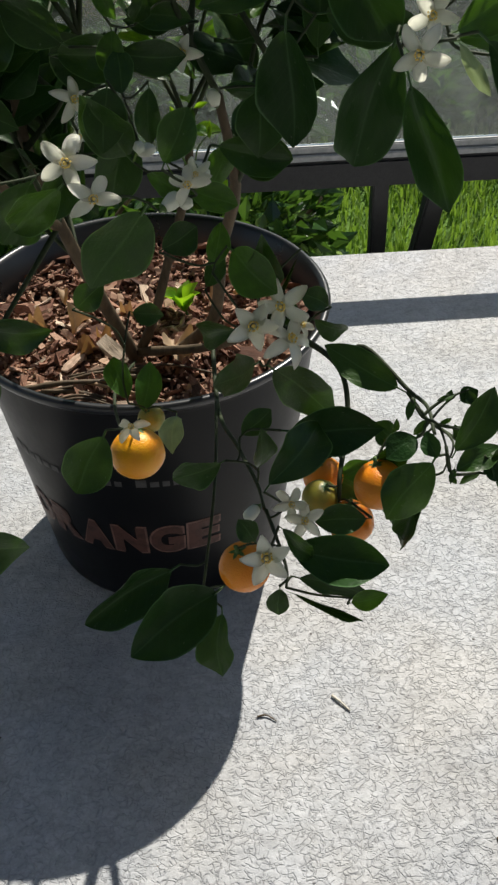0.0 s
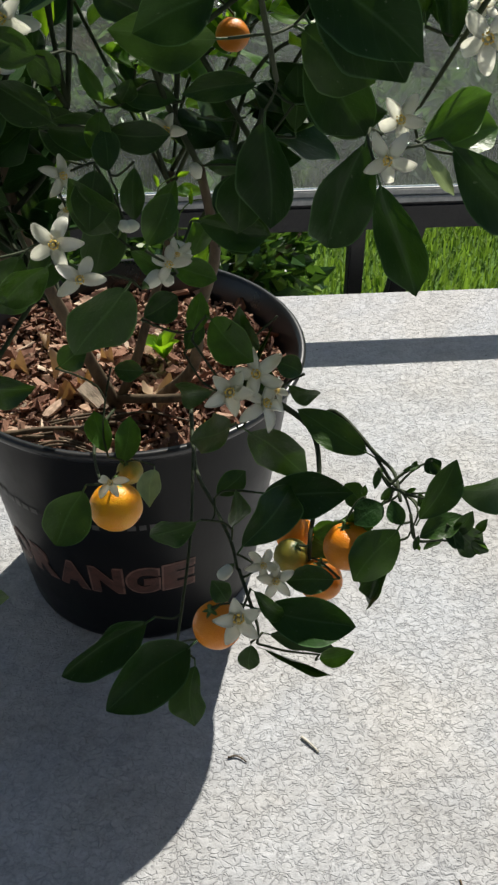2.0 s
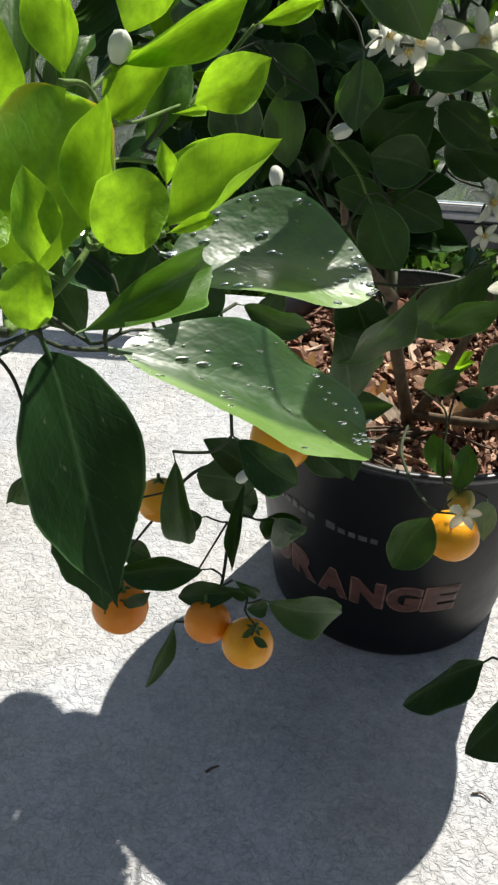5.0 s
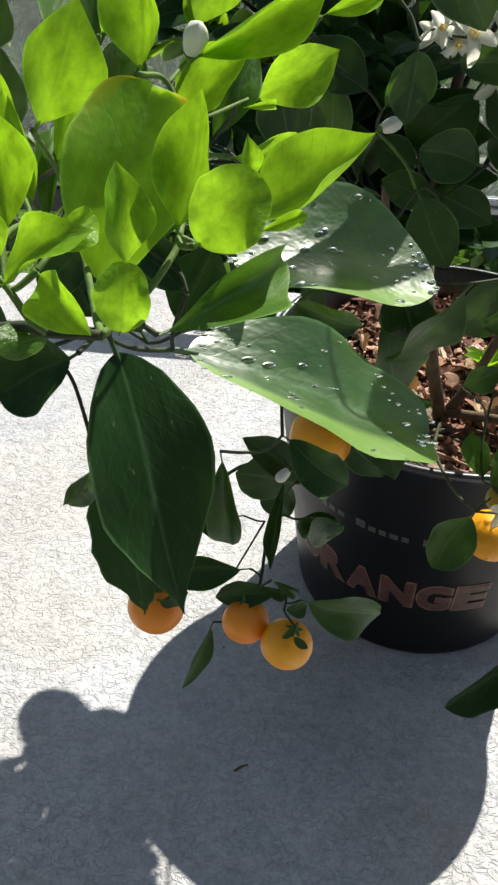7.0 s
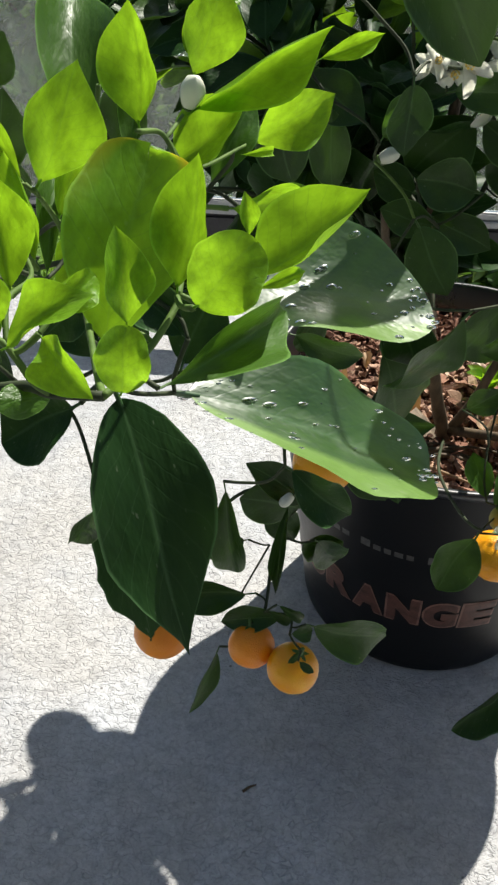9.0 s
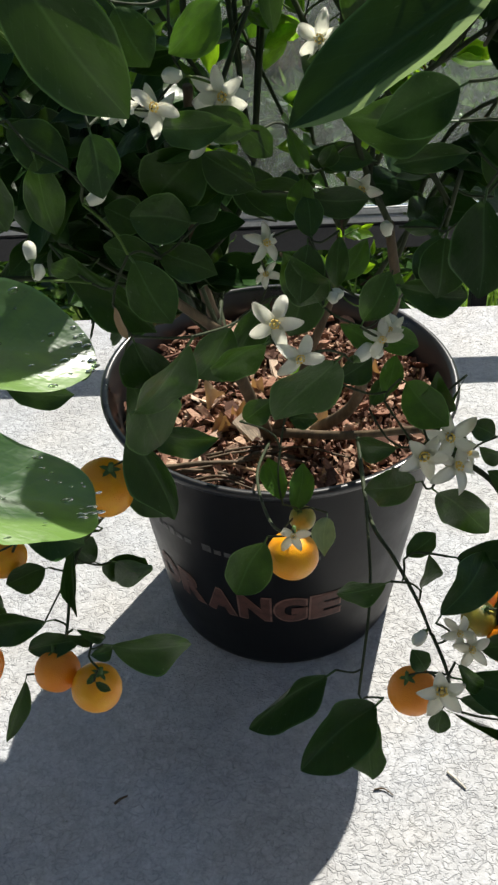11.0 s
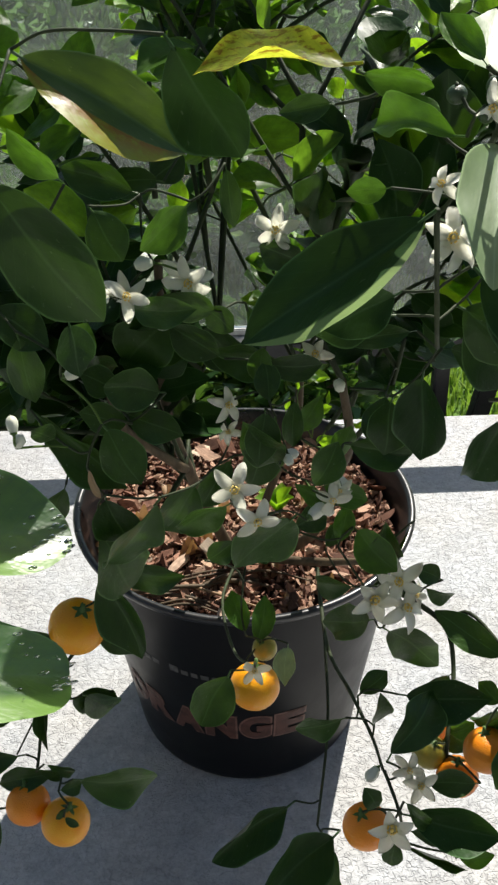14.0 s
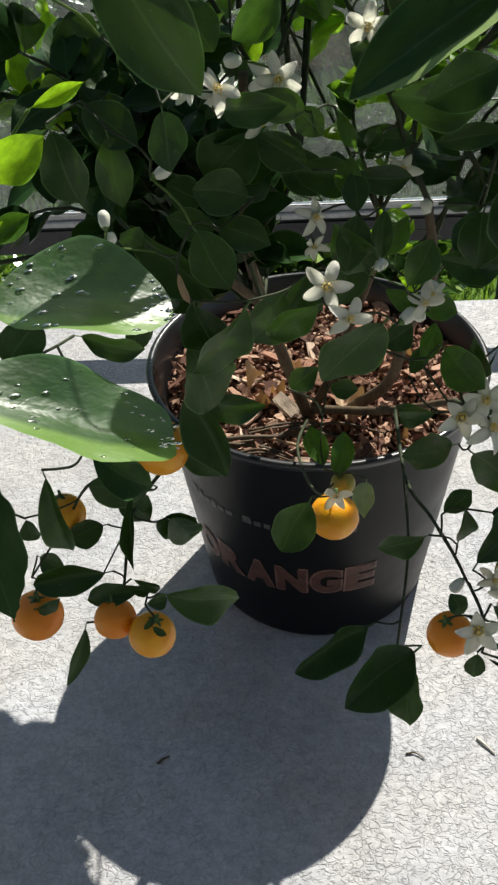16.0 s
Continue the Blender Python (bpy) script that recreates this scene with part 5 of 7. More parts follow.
leaf(M_LEAF_DARK, (-0.2512, 0.2201, 0.6677), (-0.2645, 0.2173, 0.6514), 0.0141, (-0.14, -0.95, 0.28))
leaf(M_LEAF_DARK, (-0.2267, 0.233, 0.647), (-0.2454, 0.2472, 0.6518), 0.0152, (-0.28, -0.62, 0.74))
leaf(M_LEAF_B, (-0.289, 0.31, 0.685), (-0.281, 0.33, 0.708), 0.0211, (-0.05, -0.98, 0.18))
leaf(M_LEAF, (-0.302, 0.23, 0.638), (-0.291, 0.24, 0.625), 0.0107, (0.44, -0.86, 0.26))
leaf(M_LEAF, (-0.259, 0.23, 0.578), (-0.273, 0.235, 0.551), 0.0121, (0.52, -0.84, 0.14))
leaf(M_LEAF_DARK, (-0.2078, 0.3193, 0.5277), (-0.1772, 0.3241, 0.4985), 0.0204, (0.04, -0.86, 0.5))
leaf(M_LEAF, (-0.238, 0.33, 0.504), (-0.232, 0.33, 0.442), 0.0169, (0.04, -0.89, 0.46))
leaf(M_LEAF, (-0.306, 0.26, 0.653), (-0.296, 0.26, 0.662), 0.0105, (0.39, -0.88, 0.28))
leaf(M_LEAF, (-0.213, 0.35, 0.577), (-0.18, 0.36, 0.563), 0.0151, (0.1, -0.99, 0.1))
leaf(M_LEAF_B, (-0.293, 0.26, 0.639), (-0.315, 0.27, 0.639), 0.0152, (0.29, -0.96, 0.05))
leaf(M_LEAF, (-0.312, 0.27, 0.668), (-0.298, 0.27, 0.645), 0.0167, (0.46, -0.82, 0.35))
leaf(M_LEAF, (-0.333, 0.3, 0.614), (-0.319, 0.3, 0.598), 0.0159, (0.27, -0.92, 0.28))
leaf(M_LEAF_DARK, (-0.282, 0.2, 0.665), (-0.273, 0.2, 0.651), 0.0125, (0.42, -0.9, -0.04))
leaf(M_LEAF, (-0.278, 0.3, 0.633), (-0.283, 0.3, 0.668), 0.0180, (0.19, -0.97, 0.17))
leaf(M_LEAF, (-0.281, 0.34, 0.655), (-0.273, 0.34, 0.685), 0.0190, (0.14, -0.97, 0.2))
leaf(M_LEAF_DARK, (-0.291, 0.33, 0.694), (-0.301, 0.34, 0.708), 0.0147, (0.27, -0.95, -0.16))
leaf(M_LEAF, (-0.369, 0.4, 0.607), (-0.351, 0.4, 0.656), 0.0287, (0.53, -0.84, 0.13))
leaf(M_LEAF, (-0.377, 0.42, 0.648), (-0.356, 0.42, 0.674), 0.0248, (0.32, -0.95, 0.04))
leaf(M_LEAF_DARK, (-0.34, 0.35, 0.6), (-0.349, 0.35, 0.623), 0.0184, (0.34, -0.94, -0.04))
leaf(M_LEAF_DARK, (-0.328, 0.36, 0.596), (-0.346, 0.36, 0.58), 0.0184, (0.31, -0.95, -0.05))
leaf(M_LEAF, (-0.363, 0.4, 0.629), (-0.35, 0.4, 0.6), 0.0238, (0.08, -0.99, -0.07))
leaf(M_LEAF_DARK, (-0.251, 0.27, 0.602), (-0.274, 0.28, 0.641), 0.0229, (0.25, -0.97, 0.01))
leaf(M_LEAF_DARK, (-0.24, 0.27, 0.608), (-0.23, 0.28, 0.638), 0.0216, (-0.11, -0.98, 0.14))
leaf(M_LEAF_DARK, (-0.266, 0.27, 0.608), (-0.284, 0.27, 0.637), 0.0187, (0.33, -0.94, -0.05))
leaf(M_LEAF_DARK, (-0.286, 0.24, 0.617), (-0.313, 0.25, 0.625), 0.0220, (0.44, -0.9, 0.04))
leaf(M_LEAF_DARK, (-0.226, 0.29, 0.597), (-0.21, 0.3, 0.618), 0.0210, (0.2, -0.97, -0.15))
leaf(M_LEAF, (-0.265, 0.3, 0.634), (-0.275, 0.31, 0.655), 0.0163, (-0.04, -1, 0.03))
leaf(M_SICK, (-0.032, 0.385, 0.798), (-0.099, 0.396, 0.791), 0.0309, (0.02, -0.22, 0.98), 4)
leaf(M_LEAF_B, (-0.034, 0.39, 0.794), (-0.002, 0.4, 0.785), 0.0144, (-0.1, -0.97, -0.23))
leaf(M_PALE, (0.014, 0.336, 0.782), (0.004, 0.273, 0.756), 0.0295, (0.17, -0.26, 0.96), 25)
leaf(M_PALE, (0.009, 0.345, 0.803), (0.016, 0.39, 0.816), 0.0246, (0.17, -0.26, 0.97), 11)
leaf(M_LEAF_B, (-0.001, 0.32, 0.789), (-0.029, 0.36, 0.78), 0.0135, (-0.06, -0.74, 0.67))
leaf(M_LEAF_B, (0.035, 0.36, 0.765), (0.068, 0.38, 0.742), 0.0153, (-0.36, -0.93, -0.06))
leaf(M_LEAF_B, (0.027, 0.32, 0.802), (0.054, 0.34, 0.81), 0.0126, (-0.2, -0.98, 0.05))
leaf(M_LEAF_THIN, (0.029, 0.33, 0.806), (0.058, 0.36, 0.815), 0.0159, (0.15, -0.23, 0.96))
leaf(M_LEAF_DARK, (0.034, 0.35, 0.786), (0.065, 0.37, 0.778), 0.0122, (-0.12, -0.99, -0.1))
leaf(M_LEAF_B, (0.001, 0.31, 0.813), (-0.012, 0.33, 0.825), 0.0102, (0.23, -0.97, 0.08))
leaf(M_LEAF_B, (-0.016, 0.4, 0.783), (0, 0.38, 0.778), 0.0088, (-0.06, -1, 0.04))
leaf(M_LEAF_B, (-0.008, 0.48, 0.716), (-0.031, 0.48, 0.714), 0.0144, (-0.05, -1, 0.07))
leaf(M_LEAF_RUST, (-0.179, 0.42, 0.796), (-0.109, 0.444, 0.746), 0.0342, (0.33, -0.93, 0.16), 9)
leaf(M_LEAF, (-0.189, 0.375, 0.76), (-0.148, 0.4, 0.678), 0.0375, (0.26, -0.94, 0.22))
leaf(M_LEAF_B, (-0.171, 0.45, 0.728), (-0.192, 0.44, 0.758), 0.0163, (0, -0.98, -0.21))
leaf(M_LEAF, (-0.146, 0.52, 0.698), (-0.19, 0.52, 0.714), 0.0225, (0.19, -0.98, 0.02))
leaf(M_LEAF_B, (-0.115, 0.5, 0.701), (-0.142, 0.48, 0.681), 0.0248, (0.19, -0.97, -0.17))
leaf(M_LEAF, (-0.17, 0.49, 0.702), (-0.152, 0.48, 0.674), 0.0248, (0.18, -0.94, 0.29))
leaf(M_LEAF, (-0.138, 0.56, 0.692), (-0.176, 0.56, 0.692), 0.0208, (0.06, -1, 0.02))
leaf(M_LEAF, (-0.229, 0.47, 0.651), (-0.194, 0.46, 0.632), 0.0254, (0.28, -0.86, 0.43))
leaf(M_LEAF, (-0.202, 0.44, 0.694), (-0.215, 0.44, 0.703), 0.0119, (0.49, -0.86, 0.12))
leaf(M_LEAF_B, (-0.186, 0.45, 0.626), (-0.17, 0.46, 0.646), 0.0205, (0.2, -0.97, 0.13))
leaf(M_LEAF_DARK, (-0.113, 0.42, 0.802), (-0.083, 0.43, 0.747), 0.0358, (-0.03, -0.95, -0.32))
leaf(M_LEAF_CURL, (-0.002, 0.36, 0.749), (-0.078, 0.356, 0.69), 0.0368, (0.05, -0.76, 0.65), 10)
leaf(M_LEAF_DARK, (-0.005, 0.42, 0.686), (-0.044, 0.41, 0.671), 0.0273, (-0.11, -0.99, 0.1))
leaf(M_LEAF, (-0.05, 0.55, 0.641), (-0.079, 0.54, 0.66), 0.0210, (-0.12, -0.98, 0.15))
leaf(M_LEAF, (-0.097, 0.52, 0.716), (-0.093, 0.52, 0.678), 0.0129, (0.29, -0.94, 0.16))
leaf(M_LEAF, (-0.126, 0.58, 0.705), (-0.147, 0.57, 0.688), 0.0219, (0, -1, 0.03))
leaf(M_LEAF, (-0.04, 0.43, 0.771), (-0.065, 0.42, 0.77), 0.0123, (0.04, -0.96, 0.26))
leaf(M_LEAF_DARK, (0.031, 0.4, 0.708), (0.078, 0.428, 0.645), 0.0378, (0.05, -0.99, -0.13))
leaf(M_LEAF_DARK, (0.032, 0.45, 0.669), (0.066, 0.46, 0.608), 0.0315, (-0.05, -0.99, -0.13))
leaf(M_LEAF_DARK, (0.0448, 0.4254, 0.7477), (0.1227, 0.437, 0.7634), 0.0202, (0.12, -0.98, 0.13), 20)
leaf(M_SICK, (0.0594, 0.4342, 0.7429), (0.1251, 0.438, 0.748), 0.0143, (0.07, -0.99, -0.15), 4)
leaf(M_LEAF_DARK, (0.0804, 0.4698, 0.7237), (0.0903, 0.4295, 0.6702), 0.0249, (-0.39, -0.77, 0.51), 20)
leaf(M_LEAF, (0.0933, 0.4371, 0.6969), (0.0931, 0.4131, 0.6651), 0.0143, (-0.03, -0.8, 0.6), 21)
leaf(M_LEAF, (0.1141, 0.5065, 0.7392), (0.0921, 0.5157, 0.7514), 0.0170, (-0.25, -0.94, 0.25), 22)
leaf(M_LEAF_B, (0.1199, 0.4856, 0.6949), (0.1303, 0.4696, 0.6737), 0.0145, (-0.46, -0.8, 0.38), 20)
leaf(M_LEAF_DARK, (0.1284, 0.5011, 0.7154), (0.1113, 0.4858, 0.6952), 0.0180, (-0.01, -0.8, 0.61), 21)
leaf(M_LEAF_DARK, (0.0239, 0.4062, 0.7056), (0.078, 0.3884, 0.6655), 0.0349, (-0.1, -0.95, 0.29), 20)
leaf(M_LEAF, (0.082, 0.415, 0.673), (0.072, 0.413, 0.728), 0.0231, (-0.41, -0.9, -0.11))
leaf(M_LEAF_B, (0.088, 0.43, 0.617), (0.13, 0.445, 0.618), 0.0235, (-0.34, -0.79, 0.5))
leaf(M_LEAF_DARK, (0.108, 0.43, 0.611), (0.153, 0.44, 0.572), 0.0207, (0.16, -0.97, 0.16))
leaf(M_LEAF_DARK, (0.112, 0.47, 0.696), (0.093, 0.47, 0.692), 0.0145, (0.08, -0.9, -0.44))
leaf(M_LEAF, (0.056, 0.4, 0.742), (0.034, 0.4, 0.742), 0.0166, (0.02, -1, -0.01))
leaf(M_YOUNG, (0.025, 0.36, 0.739), (0.042, 0.38, 0.718), 0.0042, (-0.02, -0.97, 0.22))
leaf(M_LEAF_B, (0.054, 0.38, 0.732), (0.044, 0.39, 0.754), 0.0128, (0.11, -0.99, 0.11))
leaf(M_LEAF_B, (0.122, 0.43, 0.669), (0.14, 0.44, 0.673), 0.0132, (-0.1, -0.99, -0.02))
leaf(M_PALE, (0.112, 0.4, 0.737), (0.127, 0.41, 0.709), 0.0138, (-0.07, -0.91, 0.4))
leaf(M_LEAF, (0.053, 0.45, 0.698), (0.029, 0.44, 0.72), 0.0153, (-0.15, -0.99, 0.02))
leaf(M_LEAF, (-0.068, 0.5, 0.561), (-0.085, 0.49, 0.512), 0.0269, (0.25, -0.94, 0.22))
leaf(M_LEAF, (-0.093, 0.47, 0.551), (-0.114, 0.46, 0.519), 0.0199, (0.15, -0.94, 0.29))
leaf(M_LEAF_B, (-0.056, 0.55, 0.513), (-0.037, 0.55, 0.546), 0.0165, (0.13, -0.94, 0.33))
leaf(M_LEAF_B, (-0.03, 0.54, 0.495), (-0.016, 0.54, 0.528), 0.0169, (0.18, -0.96, 0.21))
leaf(M_LEAF, (-0.111, 0.44, 0.553), (-0.136, 0.44, 0.515), 0.0287, (0.37, -0.88, 0.31))
leaf(M_YOUNG, (-0.011, 0.6, 0.486), (0, 0.6, 0.497), 0.0037, (0.21, -0.86, 0.46))
leaf(M_YOUNG, (-0.041, 0.6, 0.527), (-0.031, 0.6, 0.531), 0.0036, (0.05, -0.84, 0.54))
leaf(M_YOUNG, (-0.015, 0.6, 0.489), (-0.004, 0.6, 0.485), 0.0037, (0.24, -0.43, 0.87))
leaf(M_YOUNG, (-0.063, 0.61, 0.494), (-0.059, 0.61, 0.507), 0.0037, (-0.05, -0.83, 0.55))
leaf(M_YOUNG, (-0.053, 0.6, 0.519), (-0.056, 0.6, 0.529), 0.0036, (0.31, -0.78, 0.54))
leaf(M_YOUNG, (-0.031, 0.6, 0.506), (-0.03, 0.6, 0.52), 0.0036, (-0.04, -0.91, 0.42))
leaf(M_YOUNG, (-0.037, 0.74, 0.642), (-0.021, 0.76, 0.659), 0.0216, (0, -0.97, 0.26))
leaf(M_YOUNG, (-0.05, 0.74, 0.647), (-0.042, 0.76, 0.674), 0.0233, (0.13, -0.96, 0.25))
leaf(M_YOUNG, (-0.2, 0.72, 0.667), (-0.229, 0.74, 0.679), 0.0150, (0.01, -0.97, 0.25))
leaf(M_YOUNG, (-0.202, 0.72, 0.663), (-0.215, 0.74, 0.675), 0.0177, (0.23, -0.95, 0.22))
leaf(M_YOUNG, (-0.169, 0.72, 0.665), (-0.182, 0.74, 0.673), 0.0132, (0.37, -0.86, 0.36))
leaf(M_YOUNG, (-0.118, 0.74, 0.658), (-0.11, 0.76, 0.665), 0.0171, (0.19, -0.93, 0.31))
leaf(M_YOUNG, (-0.069, 0.74, 0.653), (-0.082, 0.76, 0.663), 0.0197, (0.16, -0.87, 0.46))
leaf(M_LEAF_B, (-0.081, 0.73, 0.632), (-0.095, 0.74, 0.642), 0.0150, (0.11, -0.99, 0.11))
leaf(M_YOUNG, (-0.01, 0.72, 0.647), (-0.014, 0.73, 0.659), 0.0070, (-0.28, -0.93, 0.22))
leaf(M_PALE, (0.002, 0.72, 0.64), (0.006, 0.73, 0.654), 0.0105, (0.17, -0.96, 0.21))
leaf(M_LEAF_B, (-0.028, 0.66, 0.653), (0.004, 0.66, 0.655), 0.0161, (0, -1, 0.04))
leaf(M_YOUNG, (-0.057, 0.62, 0.664), (-0.029, 0.63, 0.645), 0.0093, (0.08, -0.93, 0.37))
leaf(M_YOUNG, (-0.277, 0.7, 0.618), (-0.292, 0.7, 0.627), 0.0129, (0.44, -0.74, 0.51))
leaf(M_LEAF_B, (-0.277, 0.66, 0.61), (-0.299, 0.66, 0.587), 0.0174, (0.53, -0.82, -0.23))
leaf(M_YOUNG, (-0.038, 0.66, 0.46), (-0.024, 0.66, 0.467), 0.0094, (-0.22, -0.58, 0.78))
leaf(M_YOUNG, (-0.034, 0.62, 0.453), (-0.019, 0.6, 0.477), 0.0223, (0.02, -0.88, 0.47))
leaf(M_YOUNG, (-0.099, 0.72, 0.642), (-0.108, 0.73, 0.652), 0.0115, (-0.06, -0.97, 0.24))
leaf(M_YOUNG, (-0.135, 0.74, 0.681), (-0.144, 0.75, 0.696), 0.0149, (0.35, -0.85, 0.39))
leaf(M_YOUNG, (-0.023, 0.74, 0.694), (-0.032, 0.75, 0.708), 0.0146, (-0.05, -0.91, 0.41))

# blossom
flower((-0.088, 0.411, 0.572), 0.0254, (0, -0.94, 0.35))
flower((-0.076, 0.398, 0.559), 0.0231, (0.23, -0.82, 0.53))
flower((-0.004, 0.444, 0.459), 0.0318, (0.18, -0.83, 0.53))
flower((0.015, 0.455, 0.466), 0.0297, (-0.29, -0.89, 0.36))
flower((0.017, 0.448, 0.445), 0.0288, (0.41, -0.48, 0.78))
flower((0.003, 0.322, 0.400), 0.0300, (-0.05, -0.88, 0.47))
flower((0.024, 0.355, 0.389), 0.0211, (0.01, -0.59, 0.81))
flower((0.016, 0.36, 0.398), 0.0185, (0.18, -0.7, 0.69))
flower((-0.0801, 0.4472, 0.3818), 0.0205, (-0.1, -0.55, 0.83))
flower((0.068, 0.388, 0.626), 0.0221, (-0.3, -0.95, 0.07))
flower((0.078, 0.425, 0.63), 0.0221, (-0.19, -0.96, 0.21))
flower((0.056, 0.41, 0.716), 0.0235, (0.06, -0.93, 0.35))
flower((0.108, 0.405, 0.671), 0.0263, (-0.36, -0.9, 0.24))
flower((0.103, 0.44, 0.719), 0.0211, (0.06, -0.82, 0.57))
flower((0.108, 0.43, 0.678), 0.0156, (0.11, -0.97, 0.23))
flower((0.015, 0.4, 0.715), 0.0184, (0.28, -0.61, 0.74))
flower((0.036, 0.42, 0.741), 0.0152, (0.12, -0.96, 0.23))
flower((-0.125, 0.535, 0.643), 0.0315, (0.1, -0.97, 0.23))
flower((-0.069, 0.545, 0.668), 0.0268, (-0.03, -0.97, 0.25))
flower((-0.151, 0.47, 0.657), 0.0245, (0.37, -0.77, 0.53))
flower((-0.132, 0.52, 0.621), 0.0221, (0.29, -0.92, 0.27))
flower((0.012, 0.4, 0.722), 0.0249, (-0.04, -0.94, 0.33))
flower((0.01, 0.42, 0.738), 0.0178, (-0.56, -0.66, 0.49))
flower((0.018, 0.31, 0.811), 0.0185, (0.1, -0.85, 0.52))
flower((0.004, 0.31, 0.802), 0.0137, (-0.16, -0.97, -0.17))
flower((0.015, 0.31, 0.792), 0.0105, (-0.07, -0.97, 0.25))
flower((-0.1, 0.5, 0.569), 0.0222, (0.56, -0.71, 0.42))
flower((-0.097, 0.5, 0.547), 0.0172, (-0.29, -0.6, 0.75))
flower((-0.118, 0.5, 0.654), 0.0258, (-0.06, -0.99, 0.13))
flower((-0.155, 0.5, 0.647), 0.0232, (0.19, -0.97, -0.18))
flower((-0.167, 0.48, 0.654), 0.0195, (0.09, -0.9, 0.42))
flower((-0.165, 0.46, 0.662), 0.0171, (0.43, -0.84, 0.33))
flower((-0.033, 0.425, 0.553), 0.0195, (-0.06, -0.83, 0.56))
flower((-0.029, 0.43, 0.558), 0.0140, (-0.16, -0.98, 0.12))
flower((-0.041, 0.56, 0.574), 0.0252, (-0.26, -0.9, 0.35))
flower((0.078, 0.55, 0.633), 0.0253, (-0.52, -0.77, 0.38))
flower((0.123, 0.45, 0.712), 0.0179, (-0.32, -0.77, 0.55))
flower((0.024, 0.455, 0.452), 0.0168, (0.61, -0.65, 0.46))

# buds
bud((-0.207, 0.414, 0.609), 0.0104, (-0.21, 0.6, 0.77))
bud((-0.207, 0.42, 0.594), 0.0107, (0.37, -0.3, 0.88))
bud((-0.181, 0.454, 0.618), 0.0115, (0.9, 0.33, 0.3))
bud((-0.145, 0.505, 0.662), 0.0132, (-0.61, -0.75, 0.25))
bud((-0.219, 0.4, 0.724), 0.0088, (0.19, -0.98, -0.04))
bud((-0.212, 0.44, 0.755), 0.0144, (0.95, 0.3, -0.13))
bud((-0.2285, 0.2539, 0.7107), 0.0105, (0.3, -0.35, 0.88))
bud((-0.2711, 0.2163, 0.7138), 0.0078, (0.2, -0.3, 0.9))
bud((0.111, 0.41, 0.692), 0.0137, (-0.39, -0.8, -0.46))
bud((-0.042, 0.425, 0.545), 0.0129, (0.7, 0.66, 0.28))
bud((-0.036, 0.43, 0.542), 0.0107, (0.64, -0.75, 0.16))
bud((-0.058, 0.47, 0.553), 0.0112, (0.92, -0.25, 0.3))
bud((-0.005, 0.36, 0.392), 0.0116, (-0.62, -0.78, -0.03))
bud((-0.219, 0.42, 0.413), 0.0110, (-0.59, -0.74, -0.33))
bud((-0.025, 0.56, 0.548), 0.0133, (-0.17, -0.5, 0.85))
bud((-0.059, 0.45, 0.563), 0.0094, (0.09, -0.99, 0.06))
bud((-0.028, 0.44, 0.554), 0.0130, (0.69, -0.57, -0.45))
bud((0.114, 0.41, 0.744), 0.0135, (-0.71, -0.22, 0.66))

# fruit
fruit(M_PEEL, (-0.082, 0.465, 0.346), 0.0370, (0.05, 0.35, 1))
fruit(M_PEEL, (-0.200, 0.444, 0.426), 0.0392)
fruit(M_PEEL_DEEP, (-0.009, 0.336, 0.375), 0.0286)
fruit(M_PEEL_DEEP, (0.067, 0.378, 0.395), 0.0296)
fruit(M_PEEL_DEEP, (0.053, 0.382, 0.362), 0.0274)
fruit(M_PEEL_GREEN, (0.036, 0.395, 0.369), 0.0229)
fruit(M_PEEL_DEEP, (0.039, 0.42, 0.364), 0.0252)
fruit(M_PEEL, (-0.203, 0.362, 0.328), 0.0323)
fruit(M_PEEL_DEEP, (-0.231, 0.373, 0.329), 0.0295)
fruit(M_PEEL_DEEP, (-0.293, 0.386, 0.313), 0.0376)
fruit(M_PEEL, (-0.277, 0.436, 0.367), 0.0318)
fruit(M_PEEL_DEEP, (-0.002, 0.632, 0.611), 0.0226)
fruit(M_PEEL_GREEN, (-0.076, 0.503, 0.345), 0.0195)
fruit(M_FRUITLET, (0.006, 0.315, 0.806), 0.0076)
fruit(M_FRUITLET, (0.018, 0.315, 0.802), 0.0073)
fruit(M_FRUITLET, (-0.005, 0.325, 0.801), 0.0068)
fruit(M_FRUITLET, (0.003, 0.312, 0.798), 0.0056)



# ---- upper shoots, leaning back out of the light ----
def in_crown(p):
    """Whether a leaf tip lies in the crown: it leans back, and hangs lower on the shaded side."""
    across, along = p.x - 0.302 * p.z, p.y - 0.833 * p.z
    return -0.14 < along < (0.47 if across < -0.30 else 0.30) and p.y > 0.50


def hides_fruit(p):
    """Whether a leaf would hang in front of the fruit at the heart of the crown."""
    a, b = Vector((-0.002, 0.64, 0.61)), Vector((0.01, 0.25, 0.74))
    f = min(1.0, max(0.0, (p - a).dot(b - a) / (b - a).length_squared))
    return (p - a.lerp(b, f)).length < 0.045


